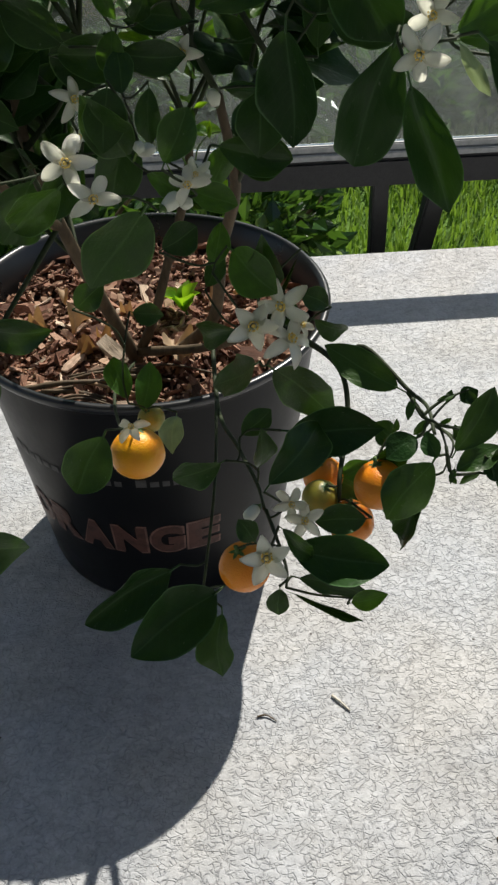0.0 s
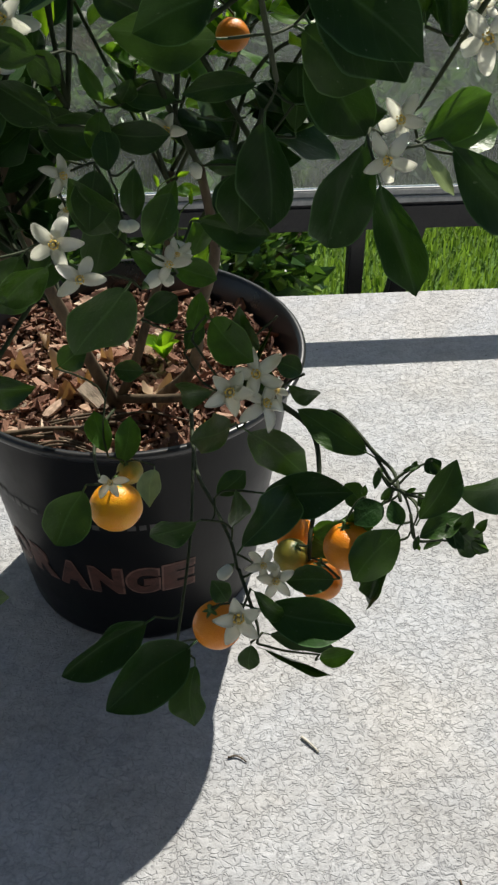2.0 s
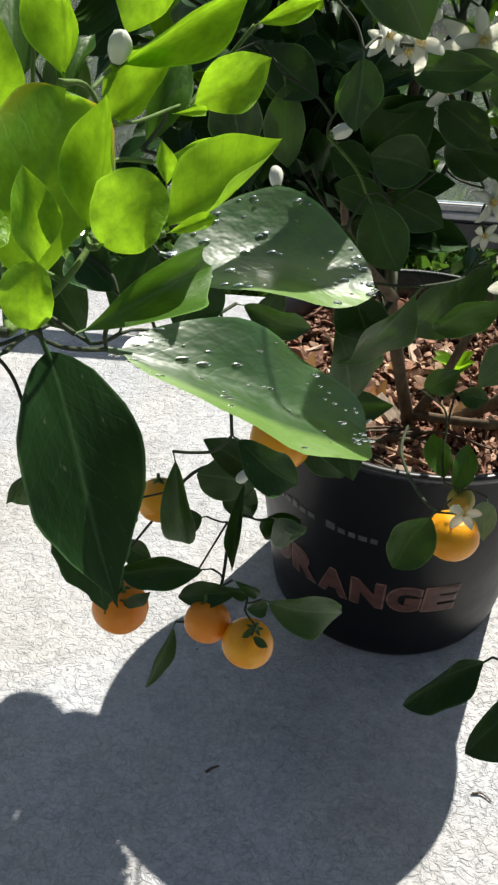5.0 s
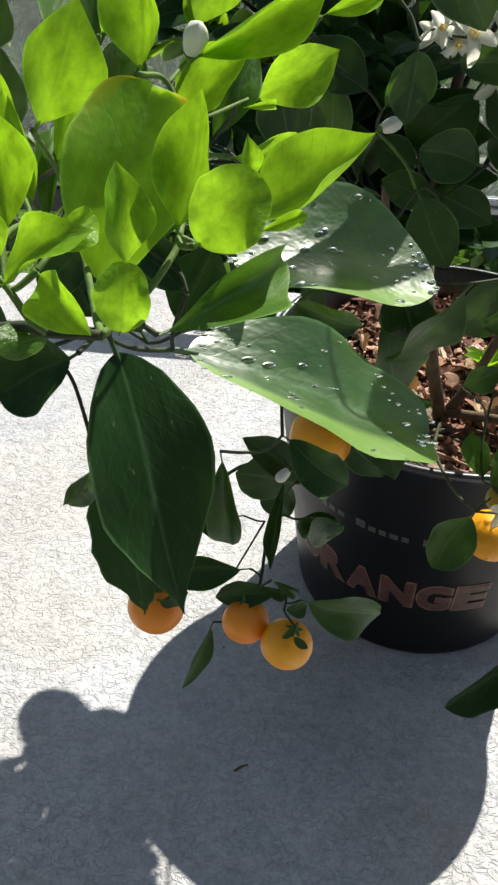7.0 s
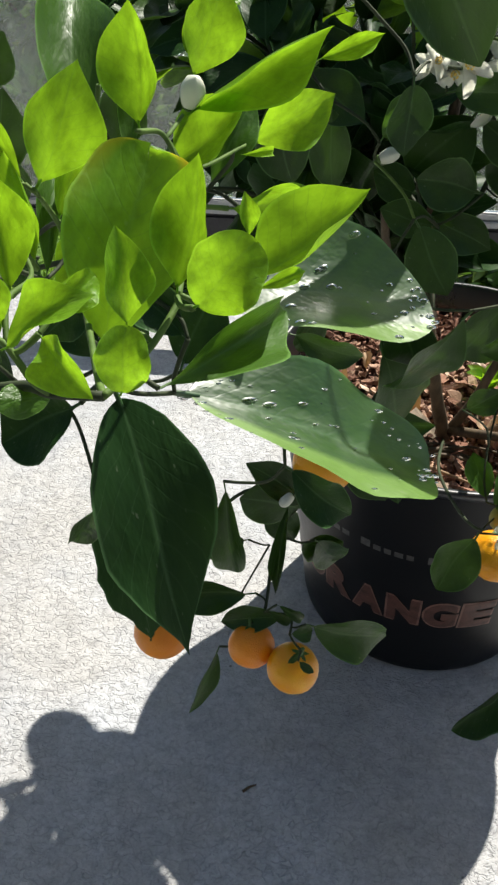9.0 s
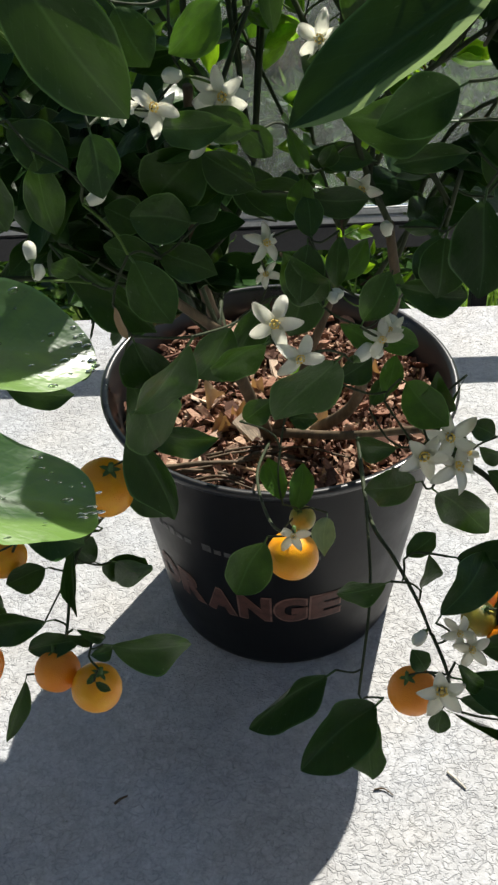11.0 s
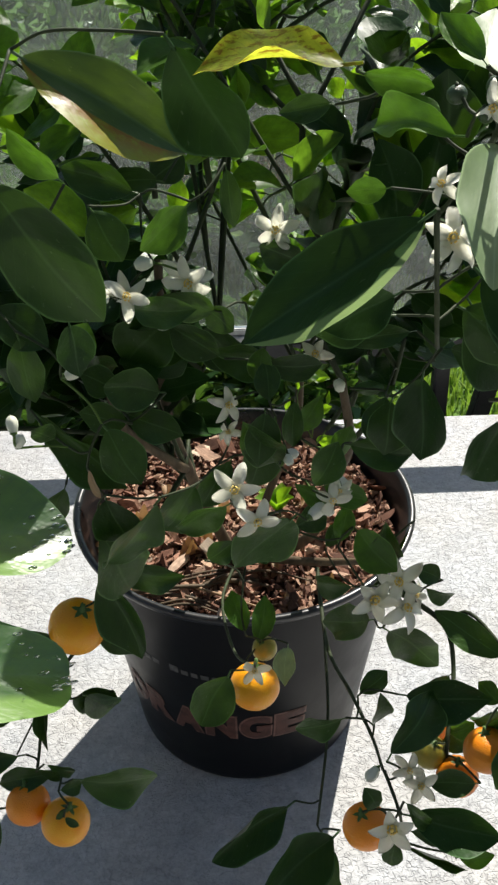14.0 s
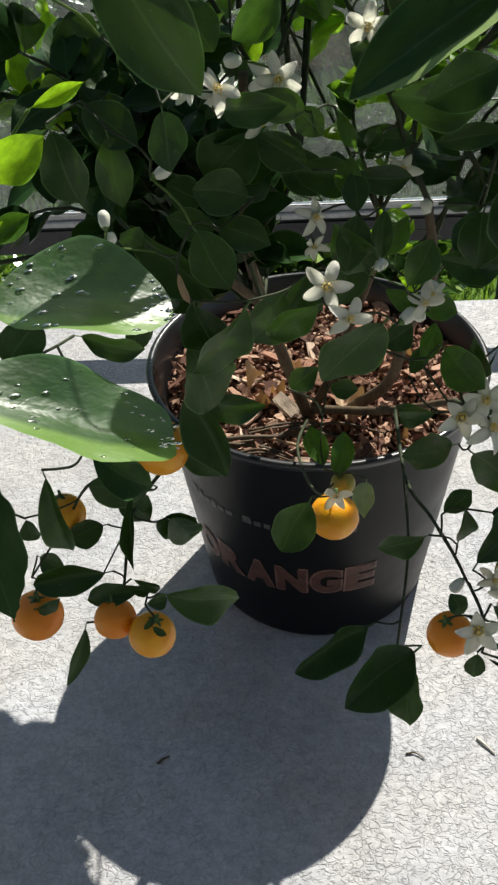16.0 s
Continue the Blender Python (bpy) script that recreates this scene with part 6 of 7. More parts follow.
def leafy_shoot(rnd, s, e, young, lo, hi, sunny=False):
    s = min((p for p, _ in WOOD), key=lambda p: (p - s - Vector((rnd.gauss(0, 0.02), rnd.gauss(0, 0.02), rnd.gauss(0, 0.03)))).length_squared + 1e-5 * rnd.random())
    mid = (s + e) / 2 + Vector((rnd.uniform(-0.03, 0.03), rnd.uniform(0.0, 0.04), rnd.uniform(0.0, 0.05)))
    limb([s, mid, e], 0.0019, 0.0009)
    path = spline([s, mid, e], 8)
    d = (e - s).normalized()
    for i in range(3, len(path)):
        p = path[i]
        for _ in range(2):
            out = Vector((rnd.gauss(0, 1), rnd.gauss(0, 1), rnd.gauss(0, 0.7)))
            out = (out - d * out.dot(d)).normalized() + d * rnd.uniform(0.2, 0.9) + Vector((0, 0, -0.15))
            ln = rnd.uniform(lo, hi)
            tip = p + out.normalized() * ln
            if not in_crown(tip) or hides_fruit((p + tip) / 2):
                continue
            last = i > len(path) - 6 and rnd.random() < young
            # Sunlit shoots take the lighter leaf colours, shaded shoots the darker ones.
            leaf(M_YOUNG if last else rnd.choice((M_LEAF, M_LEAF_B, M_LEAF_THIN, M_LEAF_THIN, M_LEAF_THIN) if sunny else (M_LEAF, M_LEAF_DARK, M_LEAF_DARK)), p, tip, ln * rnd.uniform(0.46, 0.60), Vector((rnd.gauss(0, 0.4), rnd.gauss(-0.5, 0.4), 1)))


def upper_shoots():
    rnd = random.Random(SEED_CROWN)
    starts = [(-0.15, 0.58, 0.60), (-0.147, 0.57, 0.635), (-0.053, 0.62, 0.70), (-0.118, 0.60, 0.72), (-0.152, 0.62, 0.72), (0.016, 0.55, 0.58), (-0.051, 0.70, 0.49), (-0.055, 0.55, 0.63), (-0.113, 0.62, 0.567), (-0.183, 0.54, 0.55)]
    for k in range(N_SHOOTS):
        s = Vector(starts[k % len(starts)])
        z = rnd.uniform(0.72, 1.02)
        e = Vector((rnd.uniform(-0.34, 0.24), min(0.90, 0.833 * z + rnd.uniform(-0.10, 0.16)), z))
        if (e - s).length > 0.12:
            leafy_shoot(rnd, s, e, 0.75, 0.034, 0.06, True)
    # lower side of the bush, its shade put into darker leaf colours
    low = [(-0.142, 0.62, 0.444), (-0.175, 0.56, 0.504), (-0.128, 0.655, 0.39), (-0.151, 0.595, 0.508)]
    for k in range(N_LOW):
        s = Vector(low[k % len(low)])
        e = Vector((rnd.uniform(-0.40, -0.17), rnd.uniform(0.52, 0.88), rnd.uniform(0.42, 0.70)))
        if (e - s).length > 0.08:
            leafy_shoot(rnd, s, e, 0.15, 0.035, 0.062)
    for k in range(N_SIDE):
        s = Vector(((0.016, 0.55, 0.58), (-0.014, 0.585, 0.48), (-0.055, 0.55, 0.63))[k % 3])
        e = Vector((rnd.uniform(0.03, 0.14), rnd.uniform(0.53, 0.62), rnd.uniform(0.64, 0.82)))
        leafy_shoot(rnd, s, e, 0.3, 0.04, 0.066)


def back_shoots():
    """Small fresh leaves at the sunny back of the crown."""
    rnd = random.Random(41)
    for k in range(N_FRESH):
        z = rnd.uniform(0.72, 0.98)
        e = Vector((rnd.uniform(-0.30, 0.17), 0.833 * z + rnd.uniform(0.03, 0.17), z))
        s = Vector(((-0.113, 0.62, 0.567), (-0.152, 0.62, 0.72), (-0.053, 0.62, 0.70), (-0.051, 0.70, 0.49))[k % 4])
        leafy_shoot(rnd, s, e, 0.95, 0.026, 0.046, True)
    for k in range(N_FRESH // 3):
        z = rnd.uniform(0.44, 0.64)
        e = Vector((rnd.uniform(-0.22, 0.03), 0.833 * z + rnd.uniform(0.20, 0.27), z))
        s = Vector(((-0.113, 0.66, 0.45), (-0.051, 0.70, 0.45), (-0.03, 0.66, 0.42), (-0.128, 0.655, 0.39))[k % 4])
        leafy_shoot(rnd, s, e, 1.0, 0.02, 0.036, True)


def shaded_side():
    """Shoots at the back of the bush, whose shade falls on the deck beside the pot's."""
    rnd = random.Random(23)
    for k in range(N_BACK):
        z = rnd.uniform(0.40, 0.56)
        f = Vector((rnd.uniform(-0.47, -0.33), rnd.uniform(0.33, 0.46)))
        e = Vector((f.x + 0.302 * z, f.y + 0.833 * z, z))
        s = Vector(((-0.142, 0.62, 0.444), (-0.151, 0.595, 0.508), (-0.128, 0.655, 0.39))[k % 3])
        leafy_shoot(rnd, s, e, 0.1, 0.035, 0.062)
    for x, y, z in ((-0.435, 0.48, 0.50), (-0.41, 0.465, 0.46), (-0.36, 0.36, 0.52), (-0.372, 0.475, 0.45), (-0.37, 0.44, 0.48), (-0.366, 0.405, 0.50), (-0.36, 0.375, 0.47)):
        p = Vector((x + 0.302 * z, y + 0.833 * z, z))
        leaf(M_LEAF_B, p + Vector((0.035, -0.02, -0.01)), p + Vector((-0.035, 0.01, 0.0)), 0.052 if x < -0.4 else 0.04, SUN, 8)


SEED_CROWN, N_SHOOTS, N_LOW, N_SIDE, N_BACK, N_FRESH = 5, 9, 16, 6, 10, 10
shaded_side()
back_shoots()
upper_shoots()

# fresh leaves against the light, high at the back
leaf(M_LEAF_THIN, (-0.083, 0.7575, 0.6939), (-0.1107, 0.7827, 0.7136), 0.0265, (-0.26, -0.95, 0.18))
leaf(M_YOUNG, (-0.1292, 0.7497, 0.6746), (-0.1447, 0.7525, 0.6909), 0.0134, (0.35, -0.95, -0.02))
leaf(M_YOUNG, (0.0564, 0.7803, 0.7133), (0.0209, 0.7842, 0.725), 0.0220, (-0.03, -0.95, 0.10))
leaf(M_LEAF_THIN, (-0.1858, 0.7556, 0.6817), (-0.2055, 0.7703, 0.6911), 0.0180, (-0.29, -0.95, -0.01))
leaf(M_YOUNG, (-0.3007, 0.7461, 0.6927), (-0.3171, 0.7492, 0.7088), 0.0178, (-0.06, -0.95, 0.26))
leaf(M_LEAF_THIN, (0.0503, 0.7658, 0.679), (0.023, 0.7413, 0.6641), 0.0196, (-0.17, -0.95, 0.30))
leaf(M_YOUNG, (-0.2546, 0.7485, 0.7047), (-0.2424, 0.7602, 0.7146), 0.0115, (-0.09, -0.95, 0.16))
leaf(M_YOUNG, (-0.0217, 0.7636, 0.6965), (-0.004, 0.7775, 0.7059), 0.0159, (-0.00, -0.95, 0.16))
leaf(M_YOUNG, (-0.2537, 0.7946, 0.6511), (-0.2396, 0.8075, 0.6641), 0.0097, (-0.25, -0.95, -0.07))
leaf(M_YOUNG, (-0.2446, 0.797, 0.6481), (-0.2339, 0.8071, 0.6614), 0.0107, (-0.21, -0.95, 0.28))
leaf(M_YOUNG, (-0.2183, 0.7768, 0.6482), (-0.2294, 0.7932, 0.6631), 0.0133, (0.27, -0.95, 0.01))
leaf(M_YOUNG, (-0.1909, 0.7646, 0.6549), (-0.1853, 0.7839, 0.6656), 0.0074, (-0.26, -0.95, 0.21))
leaf(M_LEAF_B, (-0.2085, 0.7504, 0.6531), (-0.1965, 0.7656, 0.665), 0.0128, (0.14, -0.95, 0.28))
leaf(M_YOUNG, (-0.1361, 0.7914, 0.6348), (-0.1205, 0.8083, 0.6564), 0.0222, (-0.21, -0.95, -0.04))
leaf(M_YOUNG, (-0.0824, 0.7741, 0.6525), (-0.0405, 0.7929, 0.6732), 0.0121, (-0.30, -0.95, 0.26))
leaf(M_LEAF_THIN, (-0.0404, 0.7729, 0.6266), (-0.0659, 0.7989, 0.658), 0.0339, (-0.20, -0.95, -0.00))
leaf(M_YOUNG, (-0.042, 0.7457, 0.6429), (-0.0208, 0.7557, 0.6609), 0.0144, (-0.16, -0.95, 0.07))
leaf(M_YOUNG, (-0.0258, 0.7657, 0.6549), (-0.0147, 0.7847, 0.6663), 0.0137, (0.27, -0.95, -0.03))
leaf(M_YOUNG, (-0.0598, 0.7668, 0.6191), (-0.0241, 0.7496, 0.6042), 0.0123, (0.11, -0.95, 0.29))
leaf(M_YOUNG, (-0.0048, 0.7561, 0.6339), (-0.0112, 0.7728, 0.6471), 0.0060, (-0.14, -0.95, -0.09))
leaf(M_LEAF_B, (0.0049, 0.787, 0.6214), (0.0107, 0.7931, 0.6357), 0.0105, (-0.23, -0.95, 0.07))
leaf(M_YOUNG, (0.0248, 0.7577, 0.629), (0.023, 0.7671, 0.6461), 0.0051, (-0.04, -0.95, 0.07))
leaf(M_YOUNG, (-0.1103, 0.7774, 0.6163), (-0.1, 0.7814, 0.6294), 0.0086, (-0.28, -0.95, -0.07))
leaf(M_YOUNG, (-0.2069, 0.7509, 0.6197), (-0.195, 0.7566, 0.6254), 0.0075, (-0.10, -0.95, 0.22))
leaf(M_YOUNG, (-0.0692, 0.7728, 0.6729), (-0.0443, 0.7857, 0.6793), 0.0100, (0.34, -0.95, -0.07))
leaf(M_LEAF_THIN, (-0.0221, 0.7459, 0.627), (0.0123, 0.742, 0.6321), 0.0183, (-0.08, -0.95, 0.13))
leaf(M_YOUNG, (-0.3421, 0.7859, 0.6299), (-0.3326, 0.7728, 0.6166), 0.0108, (0.33, -0.95, -0.10))
leaf(M_YOUNG, (-0.3401, 0.791, 0.6081), (-0.3248, 0.7803, 0.6032), 0.0090, (0.26, -0.95, -0.09))
leaf(M_YOUNG, (-0.3172, 0.7981, 0.5889), (-0.3086, 0.8007, 0.5807), 0.0102, (0.34, -0.95, 0.13))
leaf(M_YOUNG, (-0.2343, 0.7548, 0.6086), (-0.2271, 0.7693, 0.6086), 0.0067, (-0.04, -0.95, -0.07))
leaf(M_LEAF_THIN, (-0.0814, 0.7783, 0.6064), (-0.108, 0.779, 0.6109), 0.0193, (-0.02, -0.95, -0.04))
leaf(M_YOUNG, (-0.1734, 0.7517, 0.6474), (-0.181, 0.7624, 0.6601), 0.0101, (-0.03, -0.95, -0.05))
leaf(M_YOUNG, (0.0435, 0.7692, 0.6282), (0.0384, 0.7802, 0.635), 0.0065, (0.15, -0.95, 0.09))
leaf(M_LEAF_B, (-0.2563, 0.7667, 0.6833), (-0.2696, 0.7714, 0.6974), 0.0119, (-0.19, -0.95, -0.02))
leaf(M_LEAF_THIN, (-0.2907, 0.7695, 0.6417), (-0.3003, 0.7701, 0.6601), 0.0162, (0.16, -0.95, 0.18))


def join_twigs():
    """Thin twigs that tie each leaf, blossom and fruit to the nearest wood, leaving it along its run."""
    wood = np.array([tuple(p) for p, _ in WOOD])
    todo = [p for p, _ in JOINTS]
    first = [int(np.argmin(np.sum((wood - np.array(p)) ** 2, axis=1))) for p in todo]
    near = [WOOD[i] for i in first]
    dist = [(near[k][0] - todo[k]).length_squared for k in range(len(todo))]
    rnd = random.Random(2)
    left = set(range(len(todo)))
    while left:
        i = min(left, key=lambda k: dist[k])
        left.discard(i)
        (a, run), b = near[i], todo[i]
        gap = (b - a).length
        if gap > 0.004:
            straight = (b - a) / gap
            run = run if run.dot(straight) > 0 else -run
            bend = Vector((rnd.uniform(-1, 1), rnd.uniform(-1, 1), rnd.uniform(-0.6, 0.6))) * gap * 0.04
            q1 = a + (straight * 0.72 + run * 0.28) * gap * 0.36 + bend
            q2 = a + (straight * 0.9 + run * 0.1) * gap * 0.70 + bend * 0.5
            bm = bmesh.new()
            r = 0.0006 + 0.0026 * min(gap, 0.12)
            tube(bm, [p + ROOT.translation for p in (a, q1, q2, b)], r, 0.0008, 6)
            part("twig", bm, M_STEM_YOUNG if JOINTS[i][1] else M_TWIG, tree)
            fresh = [(q1, (q2 - a).normalized()), (q2, (b - q1).normalized()), (b, (b - q2).normalized())]
        else:
            fresh = [(b, run)]
        for q, d in fresh:
            for k in left:
                dd = (todo[k] - q).length_squared
                if dd < dist[k]:
                    dist[k], near[k] = dd, (q, d)


join_twigs()

# ---- rain drops on the near leaves ----
def drop_mesh():
    bm = bmesh.new()
    lathe(bm, [(0.001, 0.55), (0.35, 0.50), (0.70, 0.34), (0.92, 0.14), (1.0, 0.0), (0.9, -0.06), (0.001, -0.06)], 14)
    m = Mat("water", rough=0.02, spec=0.5)
    m.set("Transmission Weight", 1.0)
    m.set("IOR", 1.33)
    return mesh_of(bm, "water_drop", m.m)


def wet(k_leaf, count, seed):
    """Scatters drops over one leaf as its sub-parts."""
    rnd = random.Random(seed)
    me = k_leaf.data
    sx, sy, sz = k_leaf.matrix_basis.to_scale()
    polys = [p for p in me.polygons if p.area > 1e-4]
    for _ in range(count):
        p = rnd.choice(polys)
        r = rnd.choice((0.0005, 0.0007, 0.0009, 0.0012, 0.0017))
        c = p.center + Vector((rnd.uniform(-0.03, 0.03), rnd.uniform(-0.02, 0.02), 0))
        put("water_drop", DROP, k_leaf, m=Matrix.Translation(c) @ axes(p.normal.orthogonal(), p.normal) @ Matrix.Diagonal((r / sx, r / sy, r * 0.9 / sz, 1)))


DROP = drop_mesh()
WET = [ob for ob in tree.children if ob.data.materials[0] == M_LEAF_WET]
for n, ob in enumerate(WET):
    wet(ob, 64, 70 + n)

# ---- bark mulch in the pot ----
SOIL_R, SOIL_Z = RIM - 0.016, 0.252


def build_mulch():
    bed = thing("bark_mulch", "reddish bark mulch over dark soil in the pot", "mulch", (POT.x, POT.y, SOIL_Z))
    bm = bmesh.new()
    rings = [(0.001, 0.006), (0.05, 0.006), (0.10, 0.003), (SOIL_R - 0.02, 0.0), (SOIL_R - 0.004, -0.004), (SOIL_R - 0.008, -0.03)]
    lathe(bm, rings, 64)
    for v in bm.verts:
        if v.co.z > -0.02:
            v.co.z += 0.004 * noise.noise(v.co * 40)
    part("soil", bm, M_SOIL, bed, "dark damp potting soil")
    rnd = random.Random(31)
    shapes = []
    for s in range(10):
        bm = bmesh.new()
        box(bm, -0.5, -0.5, -0.5, 0.5, 0.5, 0.5)
        bmesh.ops.subdivide_edges(bm, edges=[e for e in bm.edges if abs((e.verts[0].co - e.verts[1].co).x) > 0.5], cuts=2)
        for v in bm.verts:
            taper = 1.0 - abs(v.co.x) * rnd.uniform(0.2, 1.3)
            v.co = Vector((v.co.x + rnd.uniform(-0.18, 0.18), v.co.y * taper + rnd.uniform(-0.2, 0.2), v.co.z + 0.6 * math.sin(3 * v.co.x + s) + rnd.uniform(-0.3, 0.3)))
        shapes.append(mesh_of(bm, "bark_chip", M_CHIP, smooth=False))

    def chip(lo, hi, layer):
        r = SOIL_R * 0.97 * math.sqrt(rnd.random())
        a = rnd.uniform(0, math.tau)
        ln = rnd.uniform(lo, hi)
        m = Matrix.Translation((r * math.cos(a), r * math.sin(a), 0.006 + layer)) @ Euler((rnd.gauss(0, 0.5), rnd.gauss(0, 0.45), rnd.uniform(0, 6.28))).to_matrix().to_4x4()
        return rnd.choice(shapes), m @ Matrix.Diagonal((ln, ln * rnd.uniform(0.22, 0.65), rnd.uniform(0.0012, 0.0038), 1))

    for k in range(290):
        me, m = chip(0.010, 0.030, rnd.uniform(0.004, 0.015))
        put("bark_chip", me, bed, m=m)
    verts, faces = [], []
    for k in range(4200):
        me, m = chip(0.003, 0.011, rnd.uniform(-0.001, 0.011))
        o = len(verts)
        verts += [m @ v.co for v in me.vertices]
        faces += [[o + i for i in p.vertices] for p in me.polygons]
    me = bpy.data.meshes.new("bark_litter")
    me.from_pydata(verts, [], faces)
    cm = Mat("bark_crumb", rough=0.9, spec=0.2)
    isl = cm.node("NewGeometry").outputs["Random Per Island"]
    cm.colour(cm.ramp(isl, (0.0, (0.055, 0.028, 0.020)), (0.5, (0.24, 0.125, 0.085)), (1.0, (0.52, 0.35, 0.24))))
    me.materials.append(cm.m)
    tagged(put("bark_litter", me, bed), kind="stuff")
    return bed


def dry_leaf(at, ln, wide, turn, curl, tilt=0.0):
    ln *= 0.68
    bm = leaf_mesh(int(ln * 1e5), 0.5, curl * 0.9, 0.35)
    for v in bm.verts:
        v.co.x *= wide
        v.co *= ln
        v.co.z *= 1.2
    low = min(v.co.z for v in bm.verts)
    ob = new("dry_leaf", mesh_of(bm, "dry_leaf", M_DRY))
    ob.matrix_world = Matrix.Translation(Vector(at) - Vector((0, 0, low))) @ Matrix.Rotation(turn, 4, "Z") @ Matrix.Rotation(tilt, 4, "X")
    tagged(ob, "curled tan dead leaf lying on the bark mulch", "dead leaf", "dead leaves on the mulch")


def seedling(at):
    s = thing("weed_seedling", "bright green weed seedling growing from the mulch", "seedling", at)
    rnd = random.Random(3)
    for k in range(6):
        a = k * 1.05 + rnd.uniform(-0.2, 0.2)
        ln = rnd.uniform(0.022, 0.040)
        bm = leaf_mesh(60 + k, 0.15, 0.1, 0.05)
        for v in bm.verts:
            v.co = Vector((v.co.x * 0.5, v.co.y, v.co.z)) * ln
        bm.transform(Matrix.Rotation(a, 4, "Z") @ Matrix.Rotation(rnd.uniform(0.6, 1.2), 4, "X"))
        part("leaf", bm, M_YOUNG, s)
    bm = bmesh.new()
    tube(bm, [(0, 0, -0.012), (0.001, 0, -0.004), (0, 0, 0.004)], 0.0014, 0.0010, 6)
    part("stem", bm, M_CALYX, s)


build_mulch()
dry_leaf((-0.068, 0.672, 0.262), 0.058, 0.7, 0.3, 0.15, 0.3)
dry_leaf((-0.15, 0.70, 0.262), 0.04, 0.35, 2.4, 0.2, 0.2)
dry_leaf((-0.175, 0.72, 0.262), 0.05, 0.3, -0.5, 0.25, 0.3)
dry_leaf((-0.20, 0.74, 0.262), 0.036, 0.4, 1.2, 0.2, 0.1)
dry_leaf((-0.03, 0.66, 0.262), 0.03, 0.6, 4.0, 0.2)
dry_leaf((-0.22, 0.70, 0.262), 0.045, 0.28, 0.4, 0.25, 0.5)
dry_leaf((0.0, 0.80, 0.262), 0.04, 0.4, 1.8, 0.2)
dry_leaf((-0.05, 0.635, 0.262), 0.022, 0.7, 2.0, 0.2)
dry_leaf((-0.12, 0.76, 0.262), 0.03, 0.5, 0.9, 0.2)
dry_leaf((-0.135, 0.70, 0.266), 0.036, 0.45, 0.7, 0.25, 0.2)
dry_leaf((-0.165, 0.685, 0.266), 0.034, 0.5, -0.9, 0.2, 0.15)
dry_leaf((-0.035, 0.79, 0.266), 0.035, 0.5, 2.6, 0.2, 0.2)
dry_leaf((-0.19, 0.78, 0.266), 0.03, 0.5, 0.2, 0.2, 0.5)
seedling((-0.07, 0.762, 0.270))


def straw(points, r):
    bm = bmesh.new()
    o = Vector(points[0])
    tube(bm, [Vector(p) - o for p in points], r, r * 0.6, 6, 0.15)
    ob = new("dry_stalk", mesh_of(bm, "dry_stalk", rnd_st.choice((M_DRY, M_TRUNK, M_TRUNK, M_TRUNK))))
    ob.location = o
    tagged(ob, "thin dry brown stalk lying across the mulch", "dry stalk", "dry stalks on the mulch")


rnd_st = random.Random(6)
for k in range(11):
    x, y, a = rnd_st.uniform(-0.21, -0.12), rnd_st.uniform(0.612, 0.665), rnd_st.uniform(-0.45, 0.35)
    ln = rnd_st.uniform(0.05, 0.11)
    p = Vector((x, y, rnd_st.uniform(0.268, 0.274)))
    d = Vector((math.cos(a), math.sin(a), 0)) * ln
    straw([p, p + d * 0.5 + Vector((0, rnd_st.uniform(-0.008, 0.008), rnd_st.uniform(0, 0.006))), p + d], rnd_st.uniform(0.0014, 0.0032))


# ---- beyond the railing: lawn, shrubs ----
def build_grass():
    rng = np.random.default_rng(3)
    n = 30000
    x = rng.uniform(-1.6, 2.6, n)
    y = rng.uniform(1.75, 4.0, n)
    h = rng.uniform(0.025, 0.07, n) * (0.7 + 0.6 * rng.random(n))
    a = rng.uniform(0, math.tau, n)
    lean = rng.uniform(0.1, 0.9, n)
    w = 0.0035
    verts, faces = [], []
    for k in range(n):
        z = -0.62 + 0.05 * noise.noise(Vector((x[k], y[k], 0)) * 0.4) - 0.02
        dx, dy = math.cos(a[k]), math.sin(a[k])
        o = len(verts)
        verts += [(x[k] - dy * w, y[k] + dx * w, z), (x[k] + dy * w, y[k] - dx * w, z),
                  (x[k] - dy * w * 0.8 + dx * h[k] * lean[k] * 0.3, y[k] + dx * w * 0.8 + dy * h[k] * lean[k] * 0.3, z + h[k] * 0.6 + 0.02),
                  (x[k] + dy * w * 0.8 + dx * h[k] * lean[k] * 0.3, y[k] - dx * w * 0.8 + dy * h[k] * lean[k] * 0.3, z + h[k] * 0.6 + 0.02),
                  (x[k] + dx * h[k] * lean[k], y[k] + dy * h[k] * lean[k], z + h[k] + 0.02)]
        faces += [(o, o + 1, o + 3, o + 2), (o + 2, o + 3, o + 4)]
    me = bpy.data.meshes.new("grass")
    me.from_pydata(verts, [], faces)
    m = Mat("grass_blade", rough=0.5, spec=0.3)
    isl = m.node("NewGeometry").outputs["Random Per Island"]
    m.colour(m.ramp(isl, (0.0, (0.06, 0.12, 0.018)), (0.6, (0.13, 0.22, 0.035)), (1.0, (0.24, 0.32, 0.07))))
    m.shine_through(c4(0.30, 0.50, 0.05), 0.32)
    me.materials.append(m.m)
    tagged(new("grass", me), "sunlit tufts of green lawn grass", "grass", kind="stuff")


M_SHRUB = Mat("shrub_leaf", rough=0.24, spec=0.7)
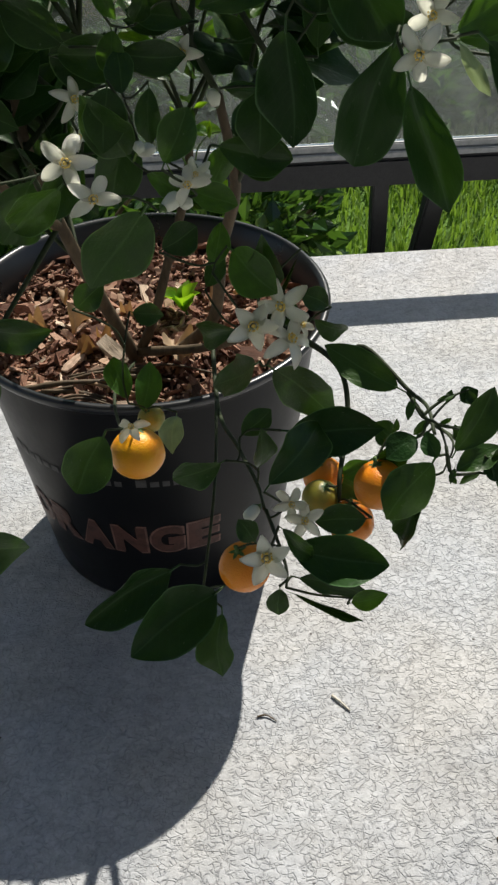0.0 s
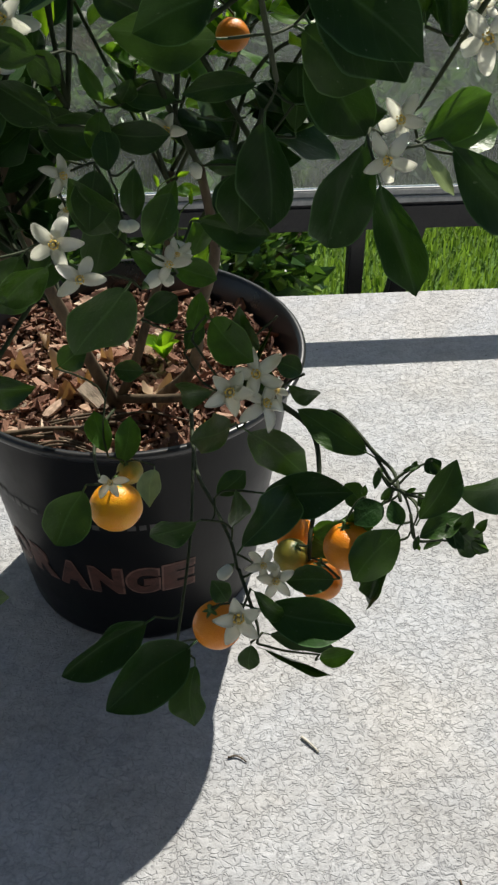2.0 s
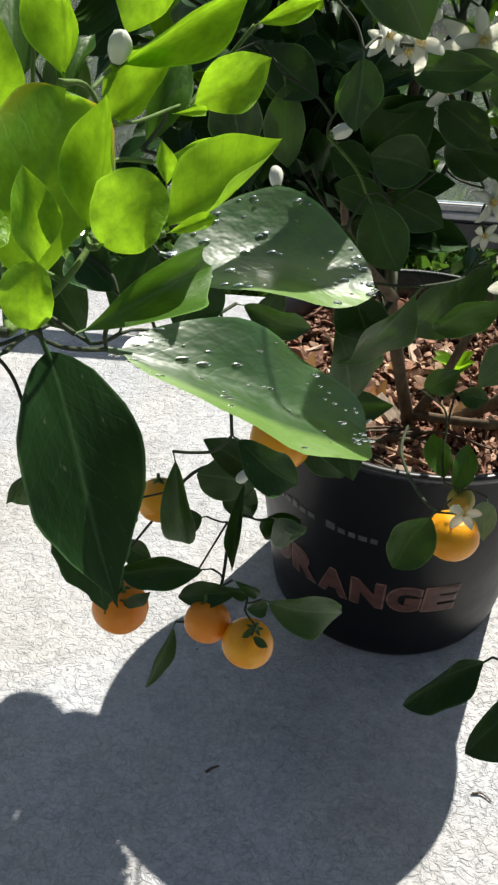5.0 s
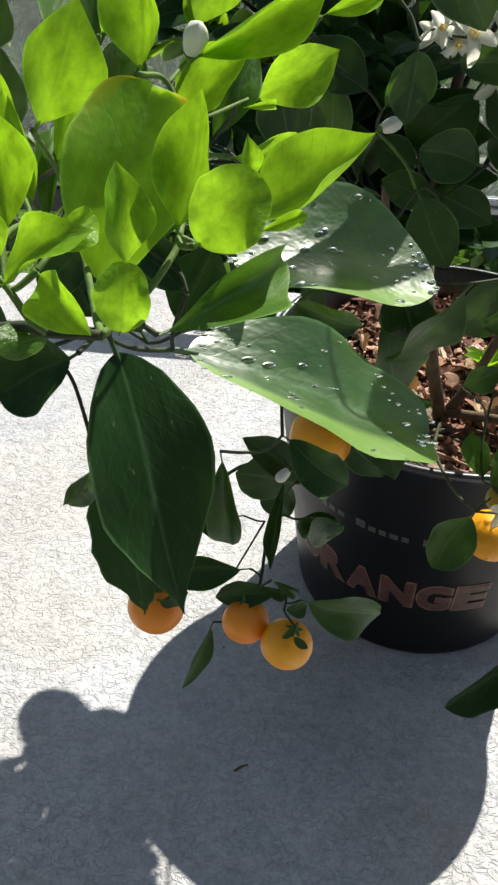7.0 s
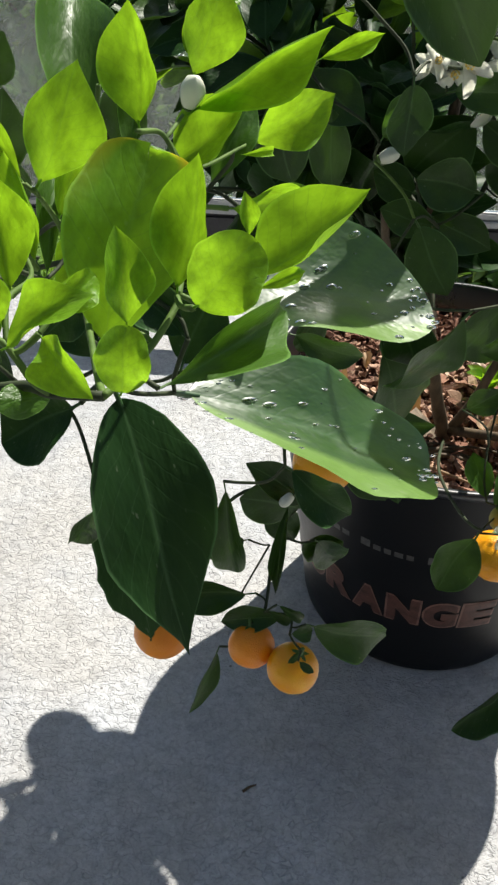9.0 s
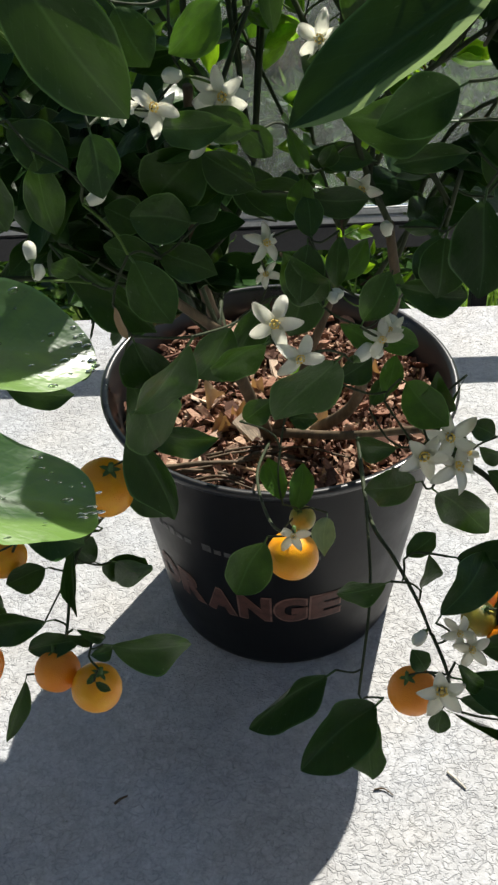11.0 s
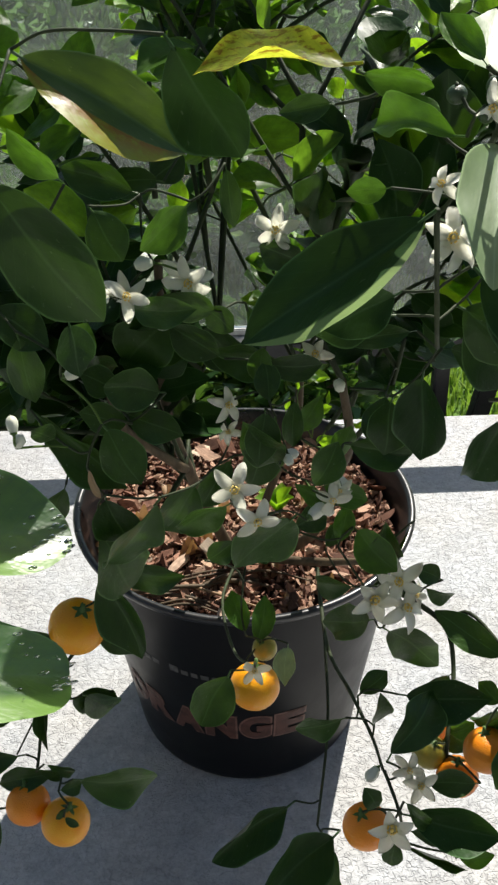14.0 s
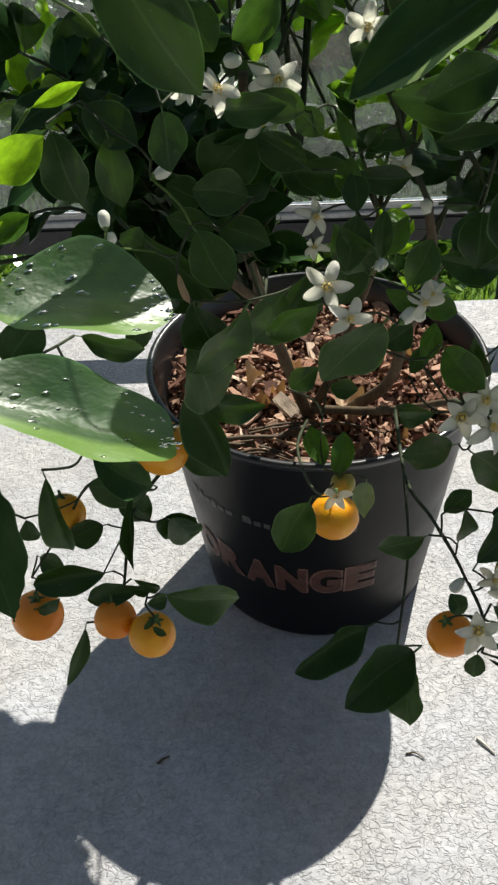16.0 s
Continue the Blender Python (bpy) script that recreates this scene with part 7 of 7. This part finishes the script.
# The brightest leaf tones paint in sunlit spots, scattered per leaf.
M_SHRUB.colour(M_SHRUB.ramp(M_SHRUB.node("NewGeometry").outputs["Random Per Island"], (0.0, (0.012, 0.035, 0.012)), (0.7, (0.035, 0.08, 0.02)), (0.85, (0.12, 0.2, 0.04)), (1.0, (0.30, 0.42, 0.09))))
M_SHRUB.shine_through(c4(0.14, 0.30, 0.03), 0.2)
M_SHRUB = M_SHRUB.m


def shrub(at, radius, tall, leaves, seed):
    s = thing("garden_shrub", "dark leafy garden shrub beyond the railing", "shrub", at, "shrubs beyond the railing")
    rnd = random.Random(seed)
    for k in range(5):
        a = k * 1.3 + rnd.uniform(-0.3, 0.3)
        bm = bmesh.new()
        e = Vector((math.cos(a) * radius * 0.7, math.sin(a) * radius * 0.7, tall * rnd.uniform(0.6, 0.9)))
        tube(bm, [(0.02 * math.cos(a), 0.02 * math.sin(a), -0.08), e * 0.4 + Vector((0, 0, 0.05)), e], 0.014, 0.004, 7)
        part("stem", bm, M_TRUNK, s)
    verts, faces = [], []
    for k in range(leaves):
        d = Vector((rnd.gauss(0, 1), rnd.gauss(0, 1), rnd.gauss(0, 1))).normalized()
        rr = rnd.random() ** 0.45
        lump = 0.82 + 0.3 * noise.noise(d * 2.2 + Vector((seed, 0, 0)))
        p = Vector((d.x * radius * rr * lump, d.y * radius * rr * lump, tall * 0.52 + d.z * tall * 0.5 * rr * lump))
        out = (d + Vector((rnd.gauss(0, 0.6), rnd.gauss(0, 0.6), rnd.gauss(0, 0.6)))).normalized()
        side = out.orthogonal().normalized()
        side.rotate(Matrix.Rotation(rnd.uniform(0, 6.28), 3, out))
        ln = rnd.uniform(0.05, 0.10)
        o = len(verts)
        up = out.cross(side)
        verts += [p, p + out * ln * 0.5 + side * ln * 0.24 + up * 0.008, p + out * ln, p + out * ln * 0.5 - side * ln * 0.24 + up * 0.008]
        faces += [(o, o + 1, o + 2), (o, o + 2, o + 3)]
    me = bpy.data.meshes.new("crown")
    me.from_pydata(verts, [], faces)
    me.materials.append(M_SHRUB)
    put("crown", me, s)


build_grass()
SHRUBS = [(-1.6 + 0.52 * k, 3.30 + 0.08 * (k % 3), 0.36, 0.34 + 0.05 * (k % 2), 900) for k in range(8)]
SHRUBS += [(-1.8 + 0.8 * k, 4.15 + 0.1 * (k % 2), 0.52, 0.75 + 0.1 * (k % 3), 1800) for k in range(6)]
SHRUBS += [(-2.2 + 1.25 * k, 5.4, 0.85, 1.6 + 0.2 * (k % 2), 2600) for k in range(5)]
SHRUBS += [(-0.55, 2.0, 0.42, 0.55, 1800), (-0.05, 2.1, 0.30, 0.5, 1400)]
for k, (x, y, r, h, n) in enumerate(SHRUBS):
    shrub((x, y, -0.62), r, h, n, 40 + k)


# ---- litter on the deck ----
M_STRAW = plain("pale_straw", (0.42, 0.38, 0.30), (0.66, 0.62, 0.52), 0.6, 120.0)

def deck_twig(points, r, name, label, material=M_TRUNK):
    bm = bmesh.new()
    o = Vector(points[0])
    tube(bm, [Vector(p) - o for p in points], r * 0.9, r * 0.5, 8, 0.2)
    ob = new(name, mesh_of(bm, name, material))
    ob.location = o
    tagged(ob, label, "twig", "litter on the deck")


deck_twig([(0.065, 0.509, 0.0016), (0.073, 0.501, 0.0022), (0.081, 0.492, 0.0014)], 0.0016, "dry_stalk", "short pale dry stalk lying on the deck", M_STRAW)
deck_twig([(0.193, 0.370, 0.0010), (0.195, 0.360, 0.0014), (0.197, 0.347, 0.0010)], 0.0010, "dry_twig", "thin dark twig lying on the deck")
deck_twig([(-0.006, 0.487, 0.0013), (0.003, 0.488, 0.002), (0.012, 0.482, 0.0012)], 0.0011, "dry_twig", "short dark curved twig lying on the deck")
deck_twig([(-0.252, 0.459, 0.0014), (-0.247, 0.464, 0.002), (-0.241, 0.468, 0.0014)], 0.0016, "dry_twig", "short dark dry twig lying on the deck")
